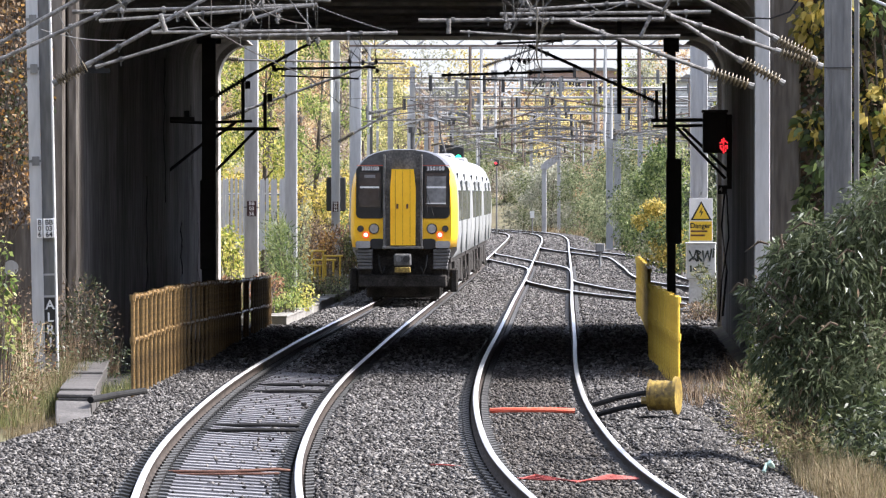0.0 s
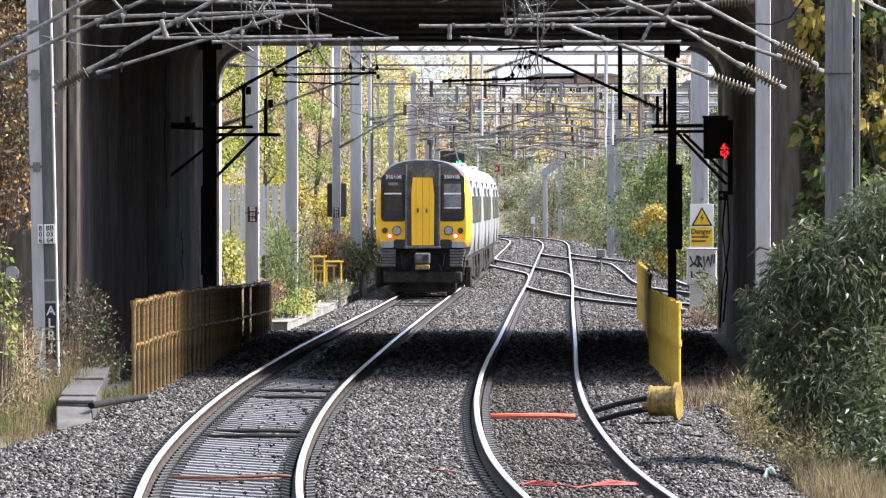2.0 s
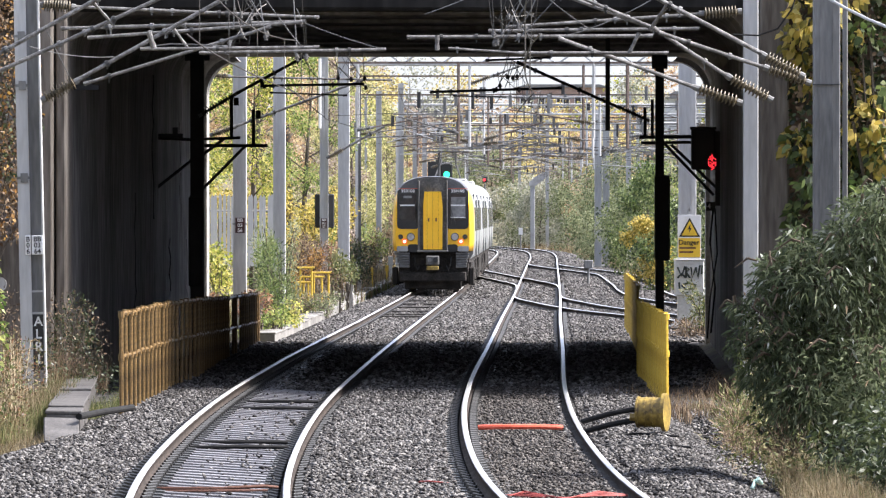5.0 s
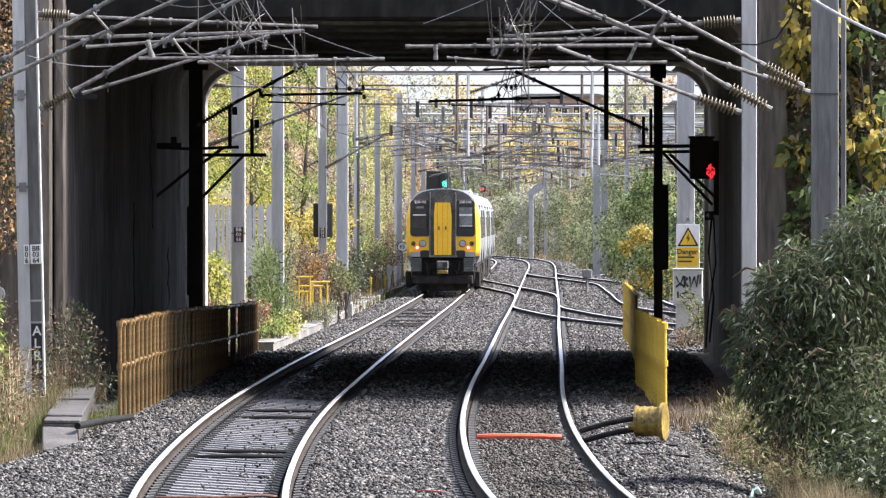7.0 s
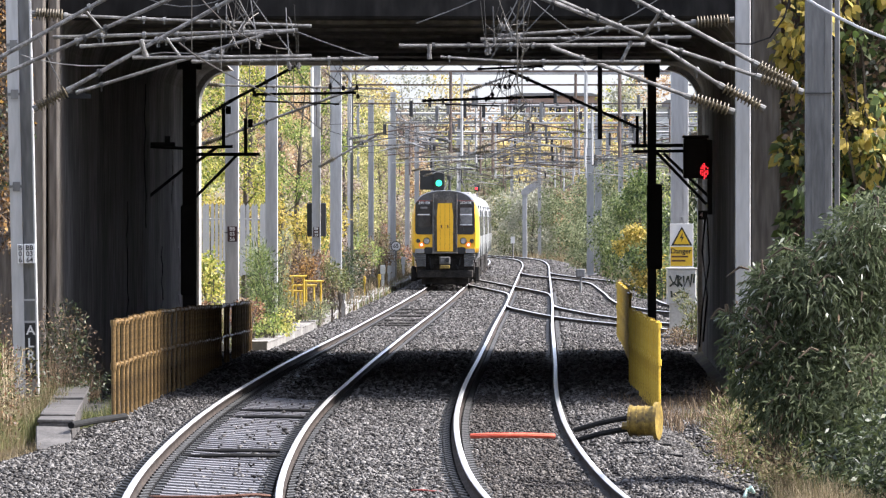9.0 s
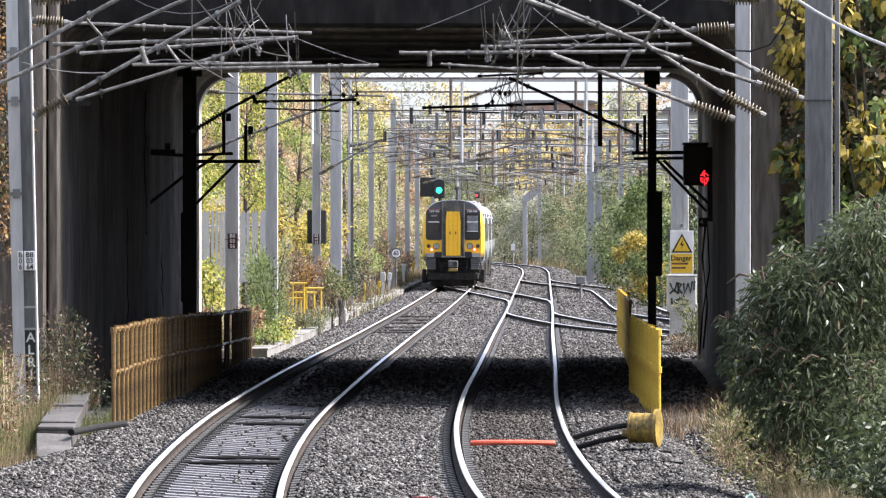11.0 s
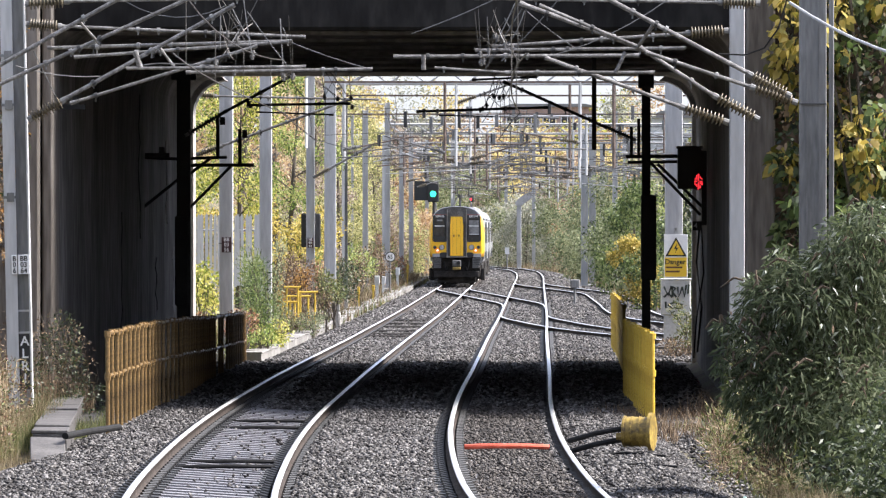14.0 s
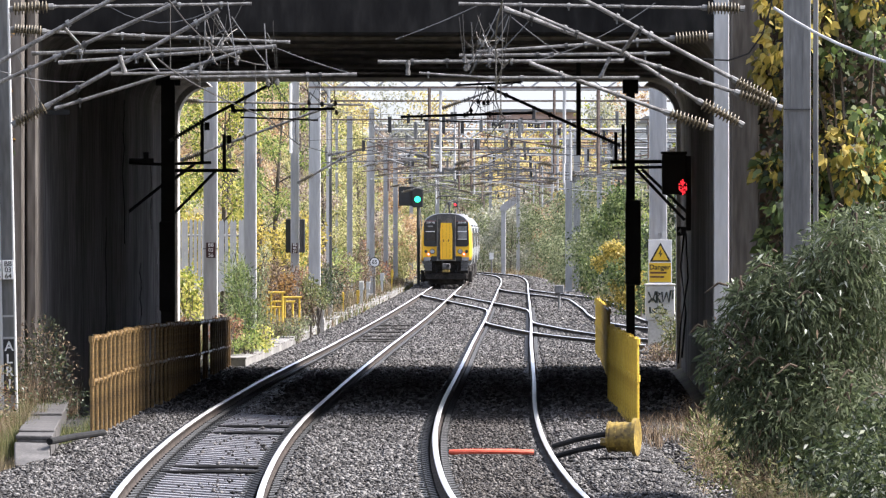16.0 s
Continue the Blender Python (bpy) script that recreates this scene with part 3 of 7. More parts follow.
def coach(tr, y0, length, first, last):
    """One coach: shell, windows, doors, bogies and boxes below the floor."""
    bm = bmesh.new()
    st = [(y0 + (1.6 if first else 0.15), 1, 0), (y0 + length - 0.15, 1, 0)]
    shell = part("coach_body", loft(bm, st), M_SILVER, tr, "light grey coach body", smooth=True)
    for side in (-1, 1):
        for y in [y0 + 3.0 + 1.75 * k for k in range(9)]:
            k = round((y - y0 - 3.0) / 1.75)
            if k in (2, 6):
                b2 = bmesh.new()
                box(b2, side * 1.36 - 0.02, side * 1.36 + 0.02, y - 0.1, y + 1.4, 1.2, 3.12, bevel=0.008)
                door = part("door", b2, M_GREENBAND, shell, "door with a tall window")
                b2 = bmesh.new()
                for q in (0.1, 0.75):
                    box(b2, side * 1.36 - 0.026, side * 1.36 + 0.026, y + q, y + q + 0.45, 2.05, 2.95, bevel=0.006)
                part("door_window", b2, M_SIDEGLASS, shell)
            else:
                b2 = bmesh.new()
                box(b2, side * 1.35 - 0.028, side * 1.35 + 0.028, y, y + 1.25, 2.05, 2.85, bevel=0.01)
                part("window", b2, M_SIDEGLASS, shell)
        for d in (4.4, 13.5):
            part("cant_rail_vent", boxes((side * 1.29 - 0.02, side * 1.29 + 0.02, y0 + d, y0 + d + 0.5, 3.08, 3.3)), M_BLACK, shell)
    part("floor_frame", boxes((-1.2, 1.2, y0 + 0.8, y0 + length - 0.3, 1.0, 1.14)), M_UNDER, tr, "grimy floor frame")
    for k, (a, b) in enumerate(((5.2, 7.0), (7.4, 8.6), (9.0, 11.4), (11.8, 13.2), (13.5, 14.6))):
        for side in (-1, 1):
            if (k + (side > 0)) % 5 != 4:
                part("equipment_box", boxes((side * 0.72 - 0.5, side * 0.72 + 0.5, y0 + a, y0 + b, 0.3 + 0.06 * (k % 3), 1.0), bevel=0.03), M_UNDER, tr)
    for c in (y0 + 2.9, y0 + length - 2.9):
        bm = boxes((-1.08, -0.98, c - 1.7, c + 1.7, 0.42, 0.72), (0.98, 1.08, c - 1.7, c + 1.7, 0.42, 0.72), (-1.05, 1.05, c - 0.25, c + 0.25, 0.45, 0.9), bevel=0.03)
        for side in (-1, 1):
            for d in (-1.3, 1.3):
                box(bm, side * 1.1 - 0.1, side * 1.1 + 0.1, c + d - 0.2, c + d + 0.2, 0.3, 0.62, bevel=0.03)
                rod(bm, (side * 1.06, c + d * 0.35, 0.5), (side * 1.06, c + d * 0.35, 1.0), 0.11, seg=8)
                rod(bm, (side * 1.2, c + d * 0.8, 0.25), (side * 1.12, c + d * 0.3, 0.95), 0.025, seg=5)
        bogie = part("bogie", bm, M_UNDER, tr, "grimy bogie frame with springs")
        for side in (-1, 1):
            for d in (-1.3, 1.3):
                bm = bmesh.new()
                rod(bm, (side * 0.69, c + d, 0.42), (side * 0.82, c + d, 0.42), 0.42, seg=20)
                rod(bm, (side * 0.66, c + d, 0.42), (side * 0.69, c + d, 0.42), 0.45, seg=20)
                part("wheel", bm, M_UNDER, bogie)
    if not last:
        part("gangway_bellows", boxes((-0.62, 0.62, y0 + length - 0.16, y0 + length + 0.16, 1.1, 3.4), bevel=0.04), M_BLACK, tr)
    if not first:
        part("roof_pod", boxes((-0.75, 0.75, y0 + 4, y0 + 7.4, 3.72, 3.94), bevel=0.06), M_ROOF, tr, "grey roof equipment pod")


def make_train():
    tr = thing("train", "yellow-fronted grey electric train with lit tail lamps driving away", "train")
    # cab: the nose narrows and the roof drops towards the end
    cab = part("cab", loft(bmesh.new(), [(0.0, 0.9, 0.1), (0.1, 0.935, 0.06), (0.5, 0.975, 0.02), (1.1, 1.0, 0.0), (1.62, 1.0, 0.0)]), [M_YELLOW, M_DOME], tr, "bright yellow cab end", smooth=True)
    for v in cab.data.vertices:
        v.co.z = max(v.co.z, 1.4)
    for p in cab.data.polygons:
        p.material_index = int(p.center.z > 3.42 and p.normal.y > -0.9)
    # dark dome over the windscreens
    half = [(x * 0.945, z) for x, z in half_outline() if z > 3.15]
    ring = [(-x, z - 0.03) for x, z in half] + [(x, z - 0.03) for x, z in half[::-1][1:]]
    bm = bmesh.new()
    prism(bm, [(-1.16, 3.36)] + [p for p in ring if p[1] > 3.36] + [(1.16, 3.36)], -0.02, 0.42)
    dome = part("cab_dome", bm, M_DOME, tr, "dark grey domed roof end")
    for x in (-0.83, 0.83):
        part("red_stripe", boxes((x - 0.34, x + 0.34, -0.026, 0.0, 3.47, 3.482)), M_RED, dome)
    for side in (-1, 1):
        a, b = sorted((side * 0.45, side * 1.19))
        bm = plate(bmesh.new(), rounded(a, b, 2.13, 3.46, 0.13), -0.025, 0.06)
        mask = part("windscreen_mask", bm, M_BLACKGLOSS, tr, "black windscreen surround")
        a, b = sorted((side * 0.56, side * 1.12))
        part("windscreen", plate(bmesh.new(), rounded(a, b, 2.42, 3.29, 0.04), -0.032, 0.0), M_GLASS, mask)
        part("sun_blind", boxes((a + 0.03, b - 0.03, -0.036, -0.03, 2.9, 2.945)), M_WHITE, mask, "pale blind bar behind the glass")
        if side > 0:
            part("blind", boxes((a + 0.05, b - 0.03, -0.0345, -0.031, 2.5, 3.2)), M_CABGREY, mask, "grey cab interior seen through the glass")
            part("desk_edge", boxes((a + 0.03, b - 0.03, -0.037, -0.031, 2.5, 2.53)), M_WHITE, mask)
        else:
            part("destination_blind", boxes((a + 0.14, b - 0.14, -0.036, -0.03, 3.16, 3.24)), M_CABGREY, mask)
        wx = 0.62 if side > 0 else -0.56
        bm = bmesh.new()
        rod(bm, (wx, -0.05, 2.28), (wx - 0.02 * side, -0.045, 2.85), 0.012, seg=5)
        rod(bm, (wx + 0.16, -0.05, 2.2), (wx, -0.045, 2.75), 0.01, seg=5)
        rod(bm, (wx - 0.03, -0.05, 2.55), (wx - 0.03, -0.045, 3.05), 0.014, seg=5)
        part("wiper", bm, M_BLACK, mask)
        for k, c in enumerate("350108"):
            writing(c, 0.14, mask, pose(side * 0.83 + (k - 2.5) * 0.076, -0.04, 3.395, 90), M_WHITE)
        lampset = ((0.735, 0.135, M_LENS, "round headlight"), (1.075, 0.083, M_DARKLENS, "small dark marker light"))
        for x, r, mat, lab in lampset:
            ring_ = part("headlight", disc(side * x, -0.035, 1.87 - 0.0 * r, r, 0.08), M_BLACK, tr, lab)
            part("lens", disc(side * x, -0.045, 1.87, r * 0.82, 0.03), mat, ring_)
        tl = part("tail_lamp", disc(side * 0.94, -0.035, 1.715, 0.085, 0.08), M_TAILRED, tr, "lit red tail lamp")
        part("lens", disc(side * 0.94, -0.05, 1.715, 0.052, 0.03), M_TAIL, tl)
        a, b = sorted((side * 0.46, side * 0.84))
        part("buffer_recess", plate(bmesh.new(), rounded(a, b, 1.36, 1.62, 0.1), -0.02, 0.2), M_BLACK, tr)
        a, b = sorted((side * 0.83, side * 1.2))
        part("bumper_block", plate(bmesh.new(), rounded(a, b, 1.38, 1.56, 0.05), -0.1, 0.25), M_BUMPER, tr, "pale grey rubbing block")
        a, b = sorted((side * 0.78, side * 1.13))
        val = part("ribbed_valance", boxes((a, b, 0.0, 0.5, 0.84, 1.345)), M_GREYPLASTIC, tr, "dark grey ribbed valance")
        for k in range(6):
            z = 1.34 - 0.085 * k
            a, b = sorted((side * 0.77, side * (1.21 - 0.018 * k)))
            part("rib", boxes((a, b, -0.05, 0.3, z - 0.066, z), bevel=0.012), M_GREYPLASTIC, val)
        part("hose", pipe(bmesh.new(), [(side * 0.62, -0.02, 1.2), (side * 0.58, -0.1, 0.9), (side * 0.52, -0.1, 0.75), (side * 0.45, 0, 0.9)], 0.025), M_RUBBER, tr)
        part("side_step", boxes((side * 1.28 - 0.1, side * 1.28 + 0.1, 0.9, 1.3, 0.25, 0.85), bevel=0.04), M_UNDER, tr)
    # gangway
    bm = plate(bmesh.new(), [(-0.49, 1.36), (0.49, 1.36), (0.49, 3.8), (0.3, 3.87), (-0.3, 3.87), (-0.49, 3.8)], -0.06, 0.3)
    gang = part("gangway_surround", bm, M_GANG, tr, "worn dark grey gangway surround")
    for x in (-0.47, 0.47):
        part("post", boxes((x - 0.03, x + 0.03, -0.14, -0.05, 1.4, 3.75), bevel=0.012), M_GANGEDGE, gang)
    bm = plate(bmesh.new(), [(-0.31, 1.45), (0.32, 1.45), (0.33, 2.9), (0.28, 3.38), (-0.28, 3.38), (-0.32, 2.9)], -0.15, -0.05)
    door = part("gangway_door", bm, M_YELLOW, gang, "yellow gangway end door")
    part("door_seam", boxes((-0.004, 0.004, -0.153, -0.149, 1.46, 3.37), (-0.19, -0.183, -0.153, -0.149, 1.46, 3.37), (0.183, 0.19, -0.153, -0.149, 1.46, 3.37)), M_RUST, door)
    for x in (-0.135, 0.115):
        part("door_handle", boxes((x - 0.025, x + 0.025, -0.17, -0.15, 2.38, 2.5)), M_RUST, door)
    part("footplate", boxes((-0.52, 0.52, -0.2, 0.1, 1.36, 1.42), bevel=0.012), M_GANGEDGE, tr)
    # coupler
    bm = boxes((-0.22, 0.22, -0.35, 0.2, 0.92, 1.24), bevel=0.04)
    coup = part("coupler", bm, M_COUPLER, tr, "grey steel automatic coupler")
    part("coupler_cone", disc(0.1, -0.42, 1.1, 0.085, 0.1, 14), M_BLACK, coup)
    part("coupler_face", disc(-0.1, -0.4, 1.1, 0.07, 0.08, 14), M_GALVOLD, coup)
    part("electric_head", boxes((-0.2, 0.2, -0.4, 0.1, 0.76, 0.9), bevel=0.02), M_DRUM, coup, "yellowed electric connector box")
    part("front_beam", boxes((-1.12, 1.12, 0.05, 0.35, 0.38, 0.7), bevel=0.04), M_UNDER, tr, "black obstacle deflector beam")
    for x in (-0.9, 0.9):
        part("beam_bracket", boxes((x - 0.1, x + 0.1, 0.1, 0.4, 0.6, 1.1)), M_UNDER, tr)
    part("life_guard", boxes((-0.95, 0.95, 0.5, 0.9, 0.12, 0.5), bevel=0.03), M_UNDER, tr)
    part("back_plate", boxes((-1.15, 1.15, 0.35, 0.5, 0.5, 1.4)), M_UNDER, tr)
    L = 20.4
    for k in range(3):
        coach(tr, k * L, L, k == 0, k == 2)
    # pantograph on the second coach
    bm = rods(((-0.5, 27, 3.95), (-0.3, 28.4, 4.5), 0.03), ((0.5, 27, 3.95), (0.3, 28.4, 4.5), 0.03), ((-0.3, 28.4, 4.5), (-0.3, 27.2, 4.95), 0.025), ((0.3, 28.4, 4.5), (0.3, 27.2, 4.95), 0.025),
              ((-0.8, 27.2, 4.97), (0.8, 27.2, 4.97), 0.03))
    part("pantograph", bm, M_DARKSTEEL, tr, "raised pantograph")
    part("horn", rods(((0.12, 4.5, 3.9), (0.12, 4.5, 4.35), 0.05), ((0.12, 4.5, 4.35), (0.12, 4.5, 4.5), 0.11)), M_DARKSTEEL, tr, "dark roof aerial")
    return tr


M_GREENBAND = material("grey_door_paint", [(0.08, 0.088, 0.086), (0.13, 0.14, 0.137)], 1, 0.4, 0.1, 0.03, 20)
M_ROOF = material("roof_paint", g(0.22, 0.3, 0.36), 1, 0.6, 0, 0.1, 20)
M_DOME = material("dark_dome_paint", [(0.05, 0.05, 0.055), (0.085, 0.085, 0.09), (0.13, 0.13, 0.135)], 1.5, 0.4, 0, 0.06, 14)
M_GANG = material("worn_dark_grey", [(0.03, 0.03, 0.03), (0.06, 0.058, 0.055), (0.16, 0.15, 0.14)], 2.5, 0.6, 0, 0.15, 8)
M_GANGEDGE = material("rubber_grey", [(0.05, 0.05, 0.047), (0.1, 0.097, 0.092), (0.17, 0.165, 0.155)], 3, 0.7, 0, 0.15, 8)
M_CABGREY = material("cab_interior_grey", g(0.1, 0.17, 0.24), 2.5, 0.6, 0, 0, 4)
M_LENS = material("headlight_lens", g(0.35, 0.5, 0.6), 9, 0.15, 0.5, 0.05)
M_DARKLENS = material("dark_lens", g(0.06, 0.09, 0.12), 9, 0.15, 0.3, 0.05)
M_TAILRED = glow("tail_lamp_red", (1.0, 0.08, 0.03), 0.25)
M_TAIL = glow("tail_lamp_glow", (1.0, 0.62, 0.35), 0.9)
M_BUMPER = material("pale_rubber", g(0.2, 0.28, 0.36), 4, 0.6, 0, 0.1)
M_COUPLER = material("coupler_steel", g(0.055, 0.09, 0.14), 6, 0.7, 0.1, 0.3)
train = make_train()
TRAIN_WAY = [(0, 152), (2, 170.5), (4, 189.5), (6.5, 215.5), (9, 240), (11.5, 268), (14, 295.5), (16, 317)]


# ---- railings on both sides under the bridge ----
def railing(name, label, run, height, posts, mat, r=0.03, skip=()):
    """A tube railing along a run of points (x, y, z) with clamped posts, a top and a middle rail."""
    t = thing(name, label, "railing")
    ys = [p[1] for p in run]
    post, joint, ring = bmesh.new(), bmesh.new(), bmesh.new()
    rod(post, (0, 0, -0.35), (0, 0, height), r, seg=8)
    rod(joint, (0, 0, height - 0.07), (0, 0, height + 0.02), r * 1.55, seg=8)
    rod(ring, (0, 0, height * 0.52 - 0.05), (0, 0, height * 0.52 + 0.05), r * 1.5, seg=8)
    mp, mj, mr = mesh_of(post, "post", mat, True), mesh_of(joint, "clamp", mat, True), mesh_of(ring, "clamp", mat, True)
    tops, mids = [], []
    for i in range(posts):
        y = ys[0] + (ys[-1] - ys[0]) * i / (posts - 1)
        p = Vector((float(np.interp(y, ys, [q[0] for q in run])), y, float(np.interp(y, ys, [q[2] for q in run])) + 0.012 * math.sin(i * 1.7)))
        tops.append(p + Vector((0, 0, height - 0.02)))
        mids.append(p + Vector((0, 0, height * 0.52)))
        if i in skip:
            continue
        ob = new("post", mp)
        ob.parent = t
        ob.matrix_basis = pose(p.x, p.y, p.z, random.uniform(-0.5, 0.5), random.uniform(-0.4, 0.4), 0)
        for me in (mj, mr):
            c = new("clamp", me)
            c.parent = ob
    part("top_rail", pipe(bmesh.new(), tops, r), mat, t, smooth=True)
    part("middle_rail", pipe(bmesh.new(), mids, r * 0.9), mat, t, smooth=True)
    return t


railing("railing", "ochre yellow painted tube railing beside the track", [(-4.4, 85, 0.0), (-4.3, 93, -0.01), (-4.24, 98.5, -0.05), (-4.07, 104, -0.08), (-4.02, 116, -0.24), (-3.78, 131, -0.35)], 1.32, 46, M_YELLOWPIPE, skip=(33, 36))
railing("railing", "bright yellow tube railing at the mouth of the bridge", [(3.55, 90.5, -0.03), (3.63, 105, -0.03)], 1.22, 18, M_RAILYELLOW, r=0.034)
railing("railing", "yellow tube railing running out beyond the bridge", [(4.2, 122, 0.0), (4.52, 135, 0.0), (4.74, 146, 0.0)], 1.22, 26, M_RAILYELLOW, r=0.034)

# ---- overhead line equipment at the near face of the bridge ----
def insulator(parent, p, q, sheds=10, r=0.1, mat=None):
    """A ribbed porcelain insulator with metal end caps."""
    p, q = Vector(p), Vector(q)
    d = (q - p) / (sheds + 3)
    turn = d.to_track_quat("Z", "Y").to_matrix()
    prof = [(0.0, 0.42)] + [(i + 2 + a, k) for i in range(sheds) for a, k in ((-0.3, 0.42), (-0.12, 1.0), (0.1, 0.95), (0.25, 0.42))] + [(sheds + 3.0, 0.42)]
    body, rings = bmesh.new(), []
    for a, k in prof:
        rings.append([body.verts.new(p + d * a + turn @ Vector((math.cos(t) * r * k, math.sin(t) * r * k, 0))) for t in (math.tau * n / 10 for n in range(10))])
    for A, B in zip(rings, rings[1:]):
        for n in range(10):
            body.faces.new((A[n], A[(n + 1) % 10], B[(n + 1) % 10], B[n]))
    ob = part("insulator", body, mat or M_PORC, parent, "ribbed brown insulator", smooth=True)
    for c, e in ((p, p + d * 1.4), (q, q - d * 1.4)):
        part("end_cap", rod(bmesh.new(), c, e, r * 0.5), M_GALVOLD, ob)
    return ob


def cantilever(label, tubes, insulators=(), wires=(), mat=None, group="overhead line arms"):
    """An arm of the overhead line: tubes with their end fittings, insulators and stay wires."""
    t = thing("cantilever", label, "cantilever arm", group=group)
    mat = mat or M_TUBE
    for p, q, r in tubes:
        tube = part("tube", rod(bmesh.new(), p, q, r), mat, t, smooth=True)
        d = (Vector(q) - Vector(p)).normalized()
        for c, s in ((Vector(p), 1), (Vector(q), -1)):
            part("end_fitting", rod(bmesh.new(), c - d * 0.03 * s, c + d * 0.05 * s, r * 1.2), mat, tube)
        span = (Vector(q) - Vector(p)).length
        for k in range(int(span / 0.75)):
            c = Vector(p) + d * (span * random.uniform(0.1, 0.9))
            bm = rod(bmesh.new(), c - d * 0.025, c + d * 0.025, r * 1.7)
            rod(bm, c + Vector((0, 0, r)), c - Vector((0, 0, r * random.uniform(1.8, 4.0))), 0.012)
            part("clamp", bm, M_DARKSTEEL if k % 2 else M_GALVOLD, tube)
    for p, q in insulators:
        insulator(t, p, q)
    for w in wires:
        part("stay_wire", pipe(bmesh.new(), w, 0.008, 5), M_WIREPALE, t)
    return t


def sag(p, q, drop, n=6):
    p, q = Vector(p), Vector(q)
    return [p.lerp(q, i / n) - Vector((0, 0, drop * 4 * (i / n) * (1 - i / n))) for i in range(n + 1)]


cantilever("grey steel tube arms with brown insulators on the mast",
           [((-5.296, 91, 6.245), (-2.317, 91, 6.288), 0.022), ((-5.437, 91.2, 5.874), (-1.737, 91.2, 5.711), 0.024), ((-5.627, 91.5, 5.548), (-1.935, 90.8, 5.63), 0.028), ((-5.17, 90.6, 5.384), (-1.978, 90.4, 5.609), 0.026)],
           [((-5.983, 91, 6.203), (-5.296, 91, 6.245)), ((-5.97, 91.2, 5.9), (-5.42, 91.2, 5.866))],
           [sag((-4.48, 91, 6.263), (-2.918, 91, 6.177), 0.22), sag((-6.044, 90, 5.24), (-4.824, 91, 5.104), 0.06)])
cantilever("slanting grey tube arms carrying the overhead wires",
           [((-6.508, 88, 4.986), (-4.25, 88, 6.248), 0.032), ((-6.521, 88.4, 4.762), (-3.352, 88.4, 6.197), 0.03), ((-5.297, 90, 4.739), (-2.776, 90, 6.14), 0.032), ((-5.218, 90.4, 4.688), (-2.447, 90.4, 5.54), 0.026),
            ((-4.967, 88.2, 5.823), (-4.719, 88.4, 5.538), 0.022), ((-3.862, 90.2, 5.483), (-3.692, 90.2, 5.253), 0.02)],
           [((-5.297, 90, 4.73), (-5.858, 90, 4.424)), ((-6.537, 88.4, 4.762), (-7.021, 88.4, 4.537))],
           [((-5.773, 90, 5.46), (-5.462, 90.2, 4.802))])
cantilever("grey registration tubes with clamps and steady arms",
           [((-4.327, 89.6, 5.186), (-1.707, 89.6, 5.212), 0.024), ((-3.455, 90, 5.138), (-0.712, 90, 5.189), 0.024), ((-4.208, 89.4, 5.4), (-4.149, 89.4, 5.223), 0.035)],
           (), [[(-4.285, 89.6, 5.212), (-3.904, 89.6, 5.262), (-3.313, 89.6, 5.246), (-2.848, 89.6, 5.212)]])
cantilever("grey steel tube arms on the bridge mast",
           [((0.895, 92, 6.327), (4.61, 92, 6.266), 0.024), ((1.186, 92.4, 5.601), (4.15, 92.4, 5.802), 0.026), ((-0.345, 91.6, 5.421), (3.354, 91.6, 5.439), 0.028), ((0.904, 92, 5.528), (4.08, 92, 5.563), 0.026)],
           [((4.61, 92, 6.266), (5.26, 92, 6.249)), ((4.133, 92.4, 5.802), (4.795, 92.4, 5.845))],
           [sag((1.971, 91.6, 5.421), (3.889, 92, 6.344), 0.12)])
cantilever("slanting grey tube arms with large brown insulators",
           [((2.701, 90, 6.326), (4.976, 90, 5.121), 0.034), ((1.572, 91, 6.211), (3.375, 91, 5.541), 0.034), ((3.375, 91, 5.541), (4.482, 91, 4.82), 0.03), ((1.864, 90.6, 6.162), (3.317, 90.6, 5.546), 0.026),
            ((3.471, 90.6, 5.452), (5.044, 90.6, 4.931), 0.03), ((1.967, 91.4, 5.39), (2.76, 91.4, 5.105), 0.03), ((2.76, 91.4, 5.105), (4.002, 91.4, 4.657), 0.03), ((3.541, 90.2, 5.849), (3.317, 90.6, 5.521), 0.028), ((3.143, 91, 5.447), (3.014, 91, 5.181), 0.026)],
           [((4.959, 90, 5.121), (5.605, 90, 4.781)), ((5.027, 90.6, 4.94), (5.745, 90.6, 4.692)), ((4.482, 91, 4.82), (5.186, 91, 4.443)), ((4.002, 91.4, 4.657), (4.743, 91.4, 4.407))])
cantilever("grey registration tubes with steady arms over the track",
           [((0.285, 91.2, 5.238), (1.36, 91.2, 5.169), 0.018), ((1.36, 91.2, 5.169), (3.58, 91.2, 5.169), 0.024), ((0.087, 91.2, 5.41), (0.087, 91.2, 5.238), 0.03)], ())


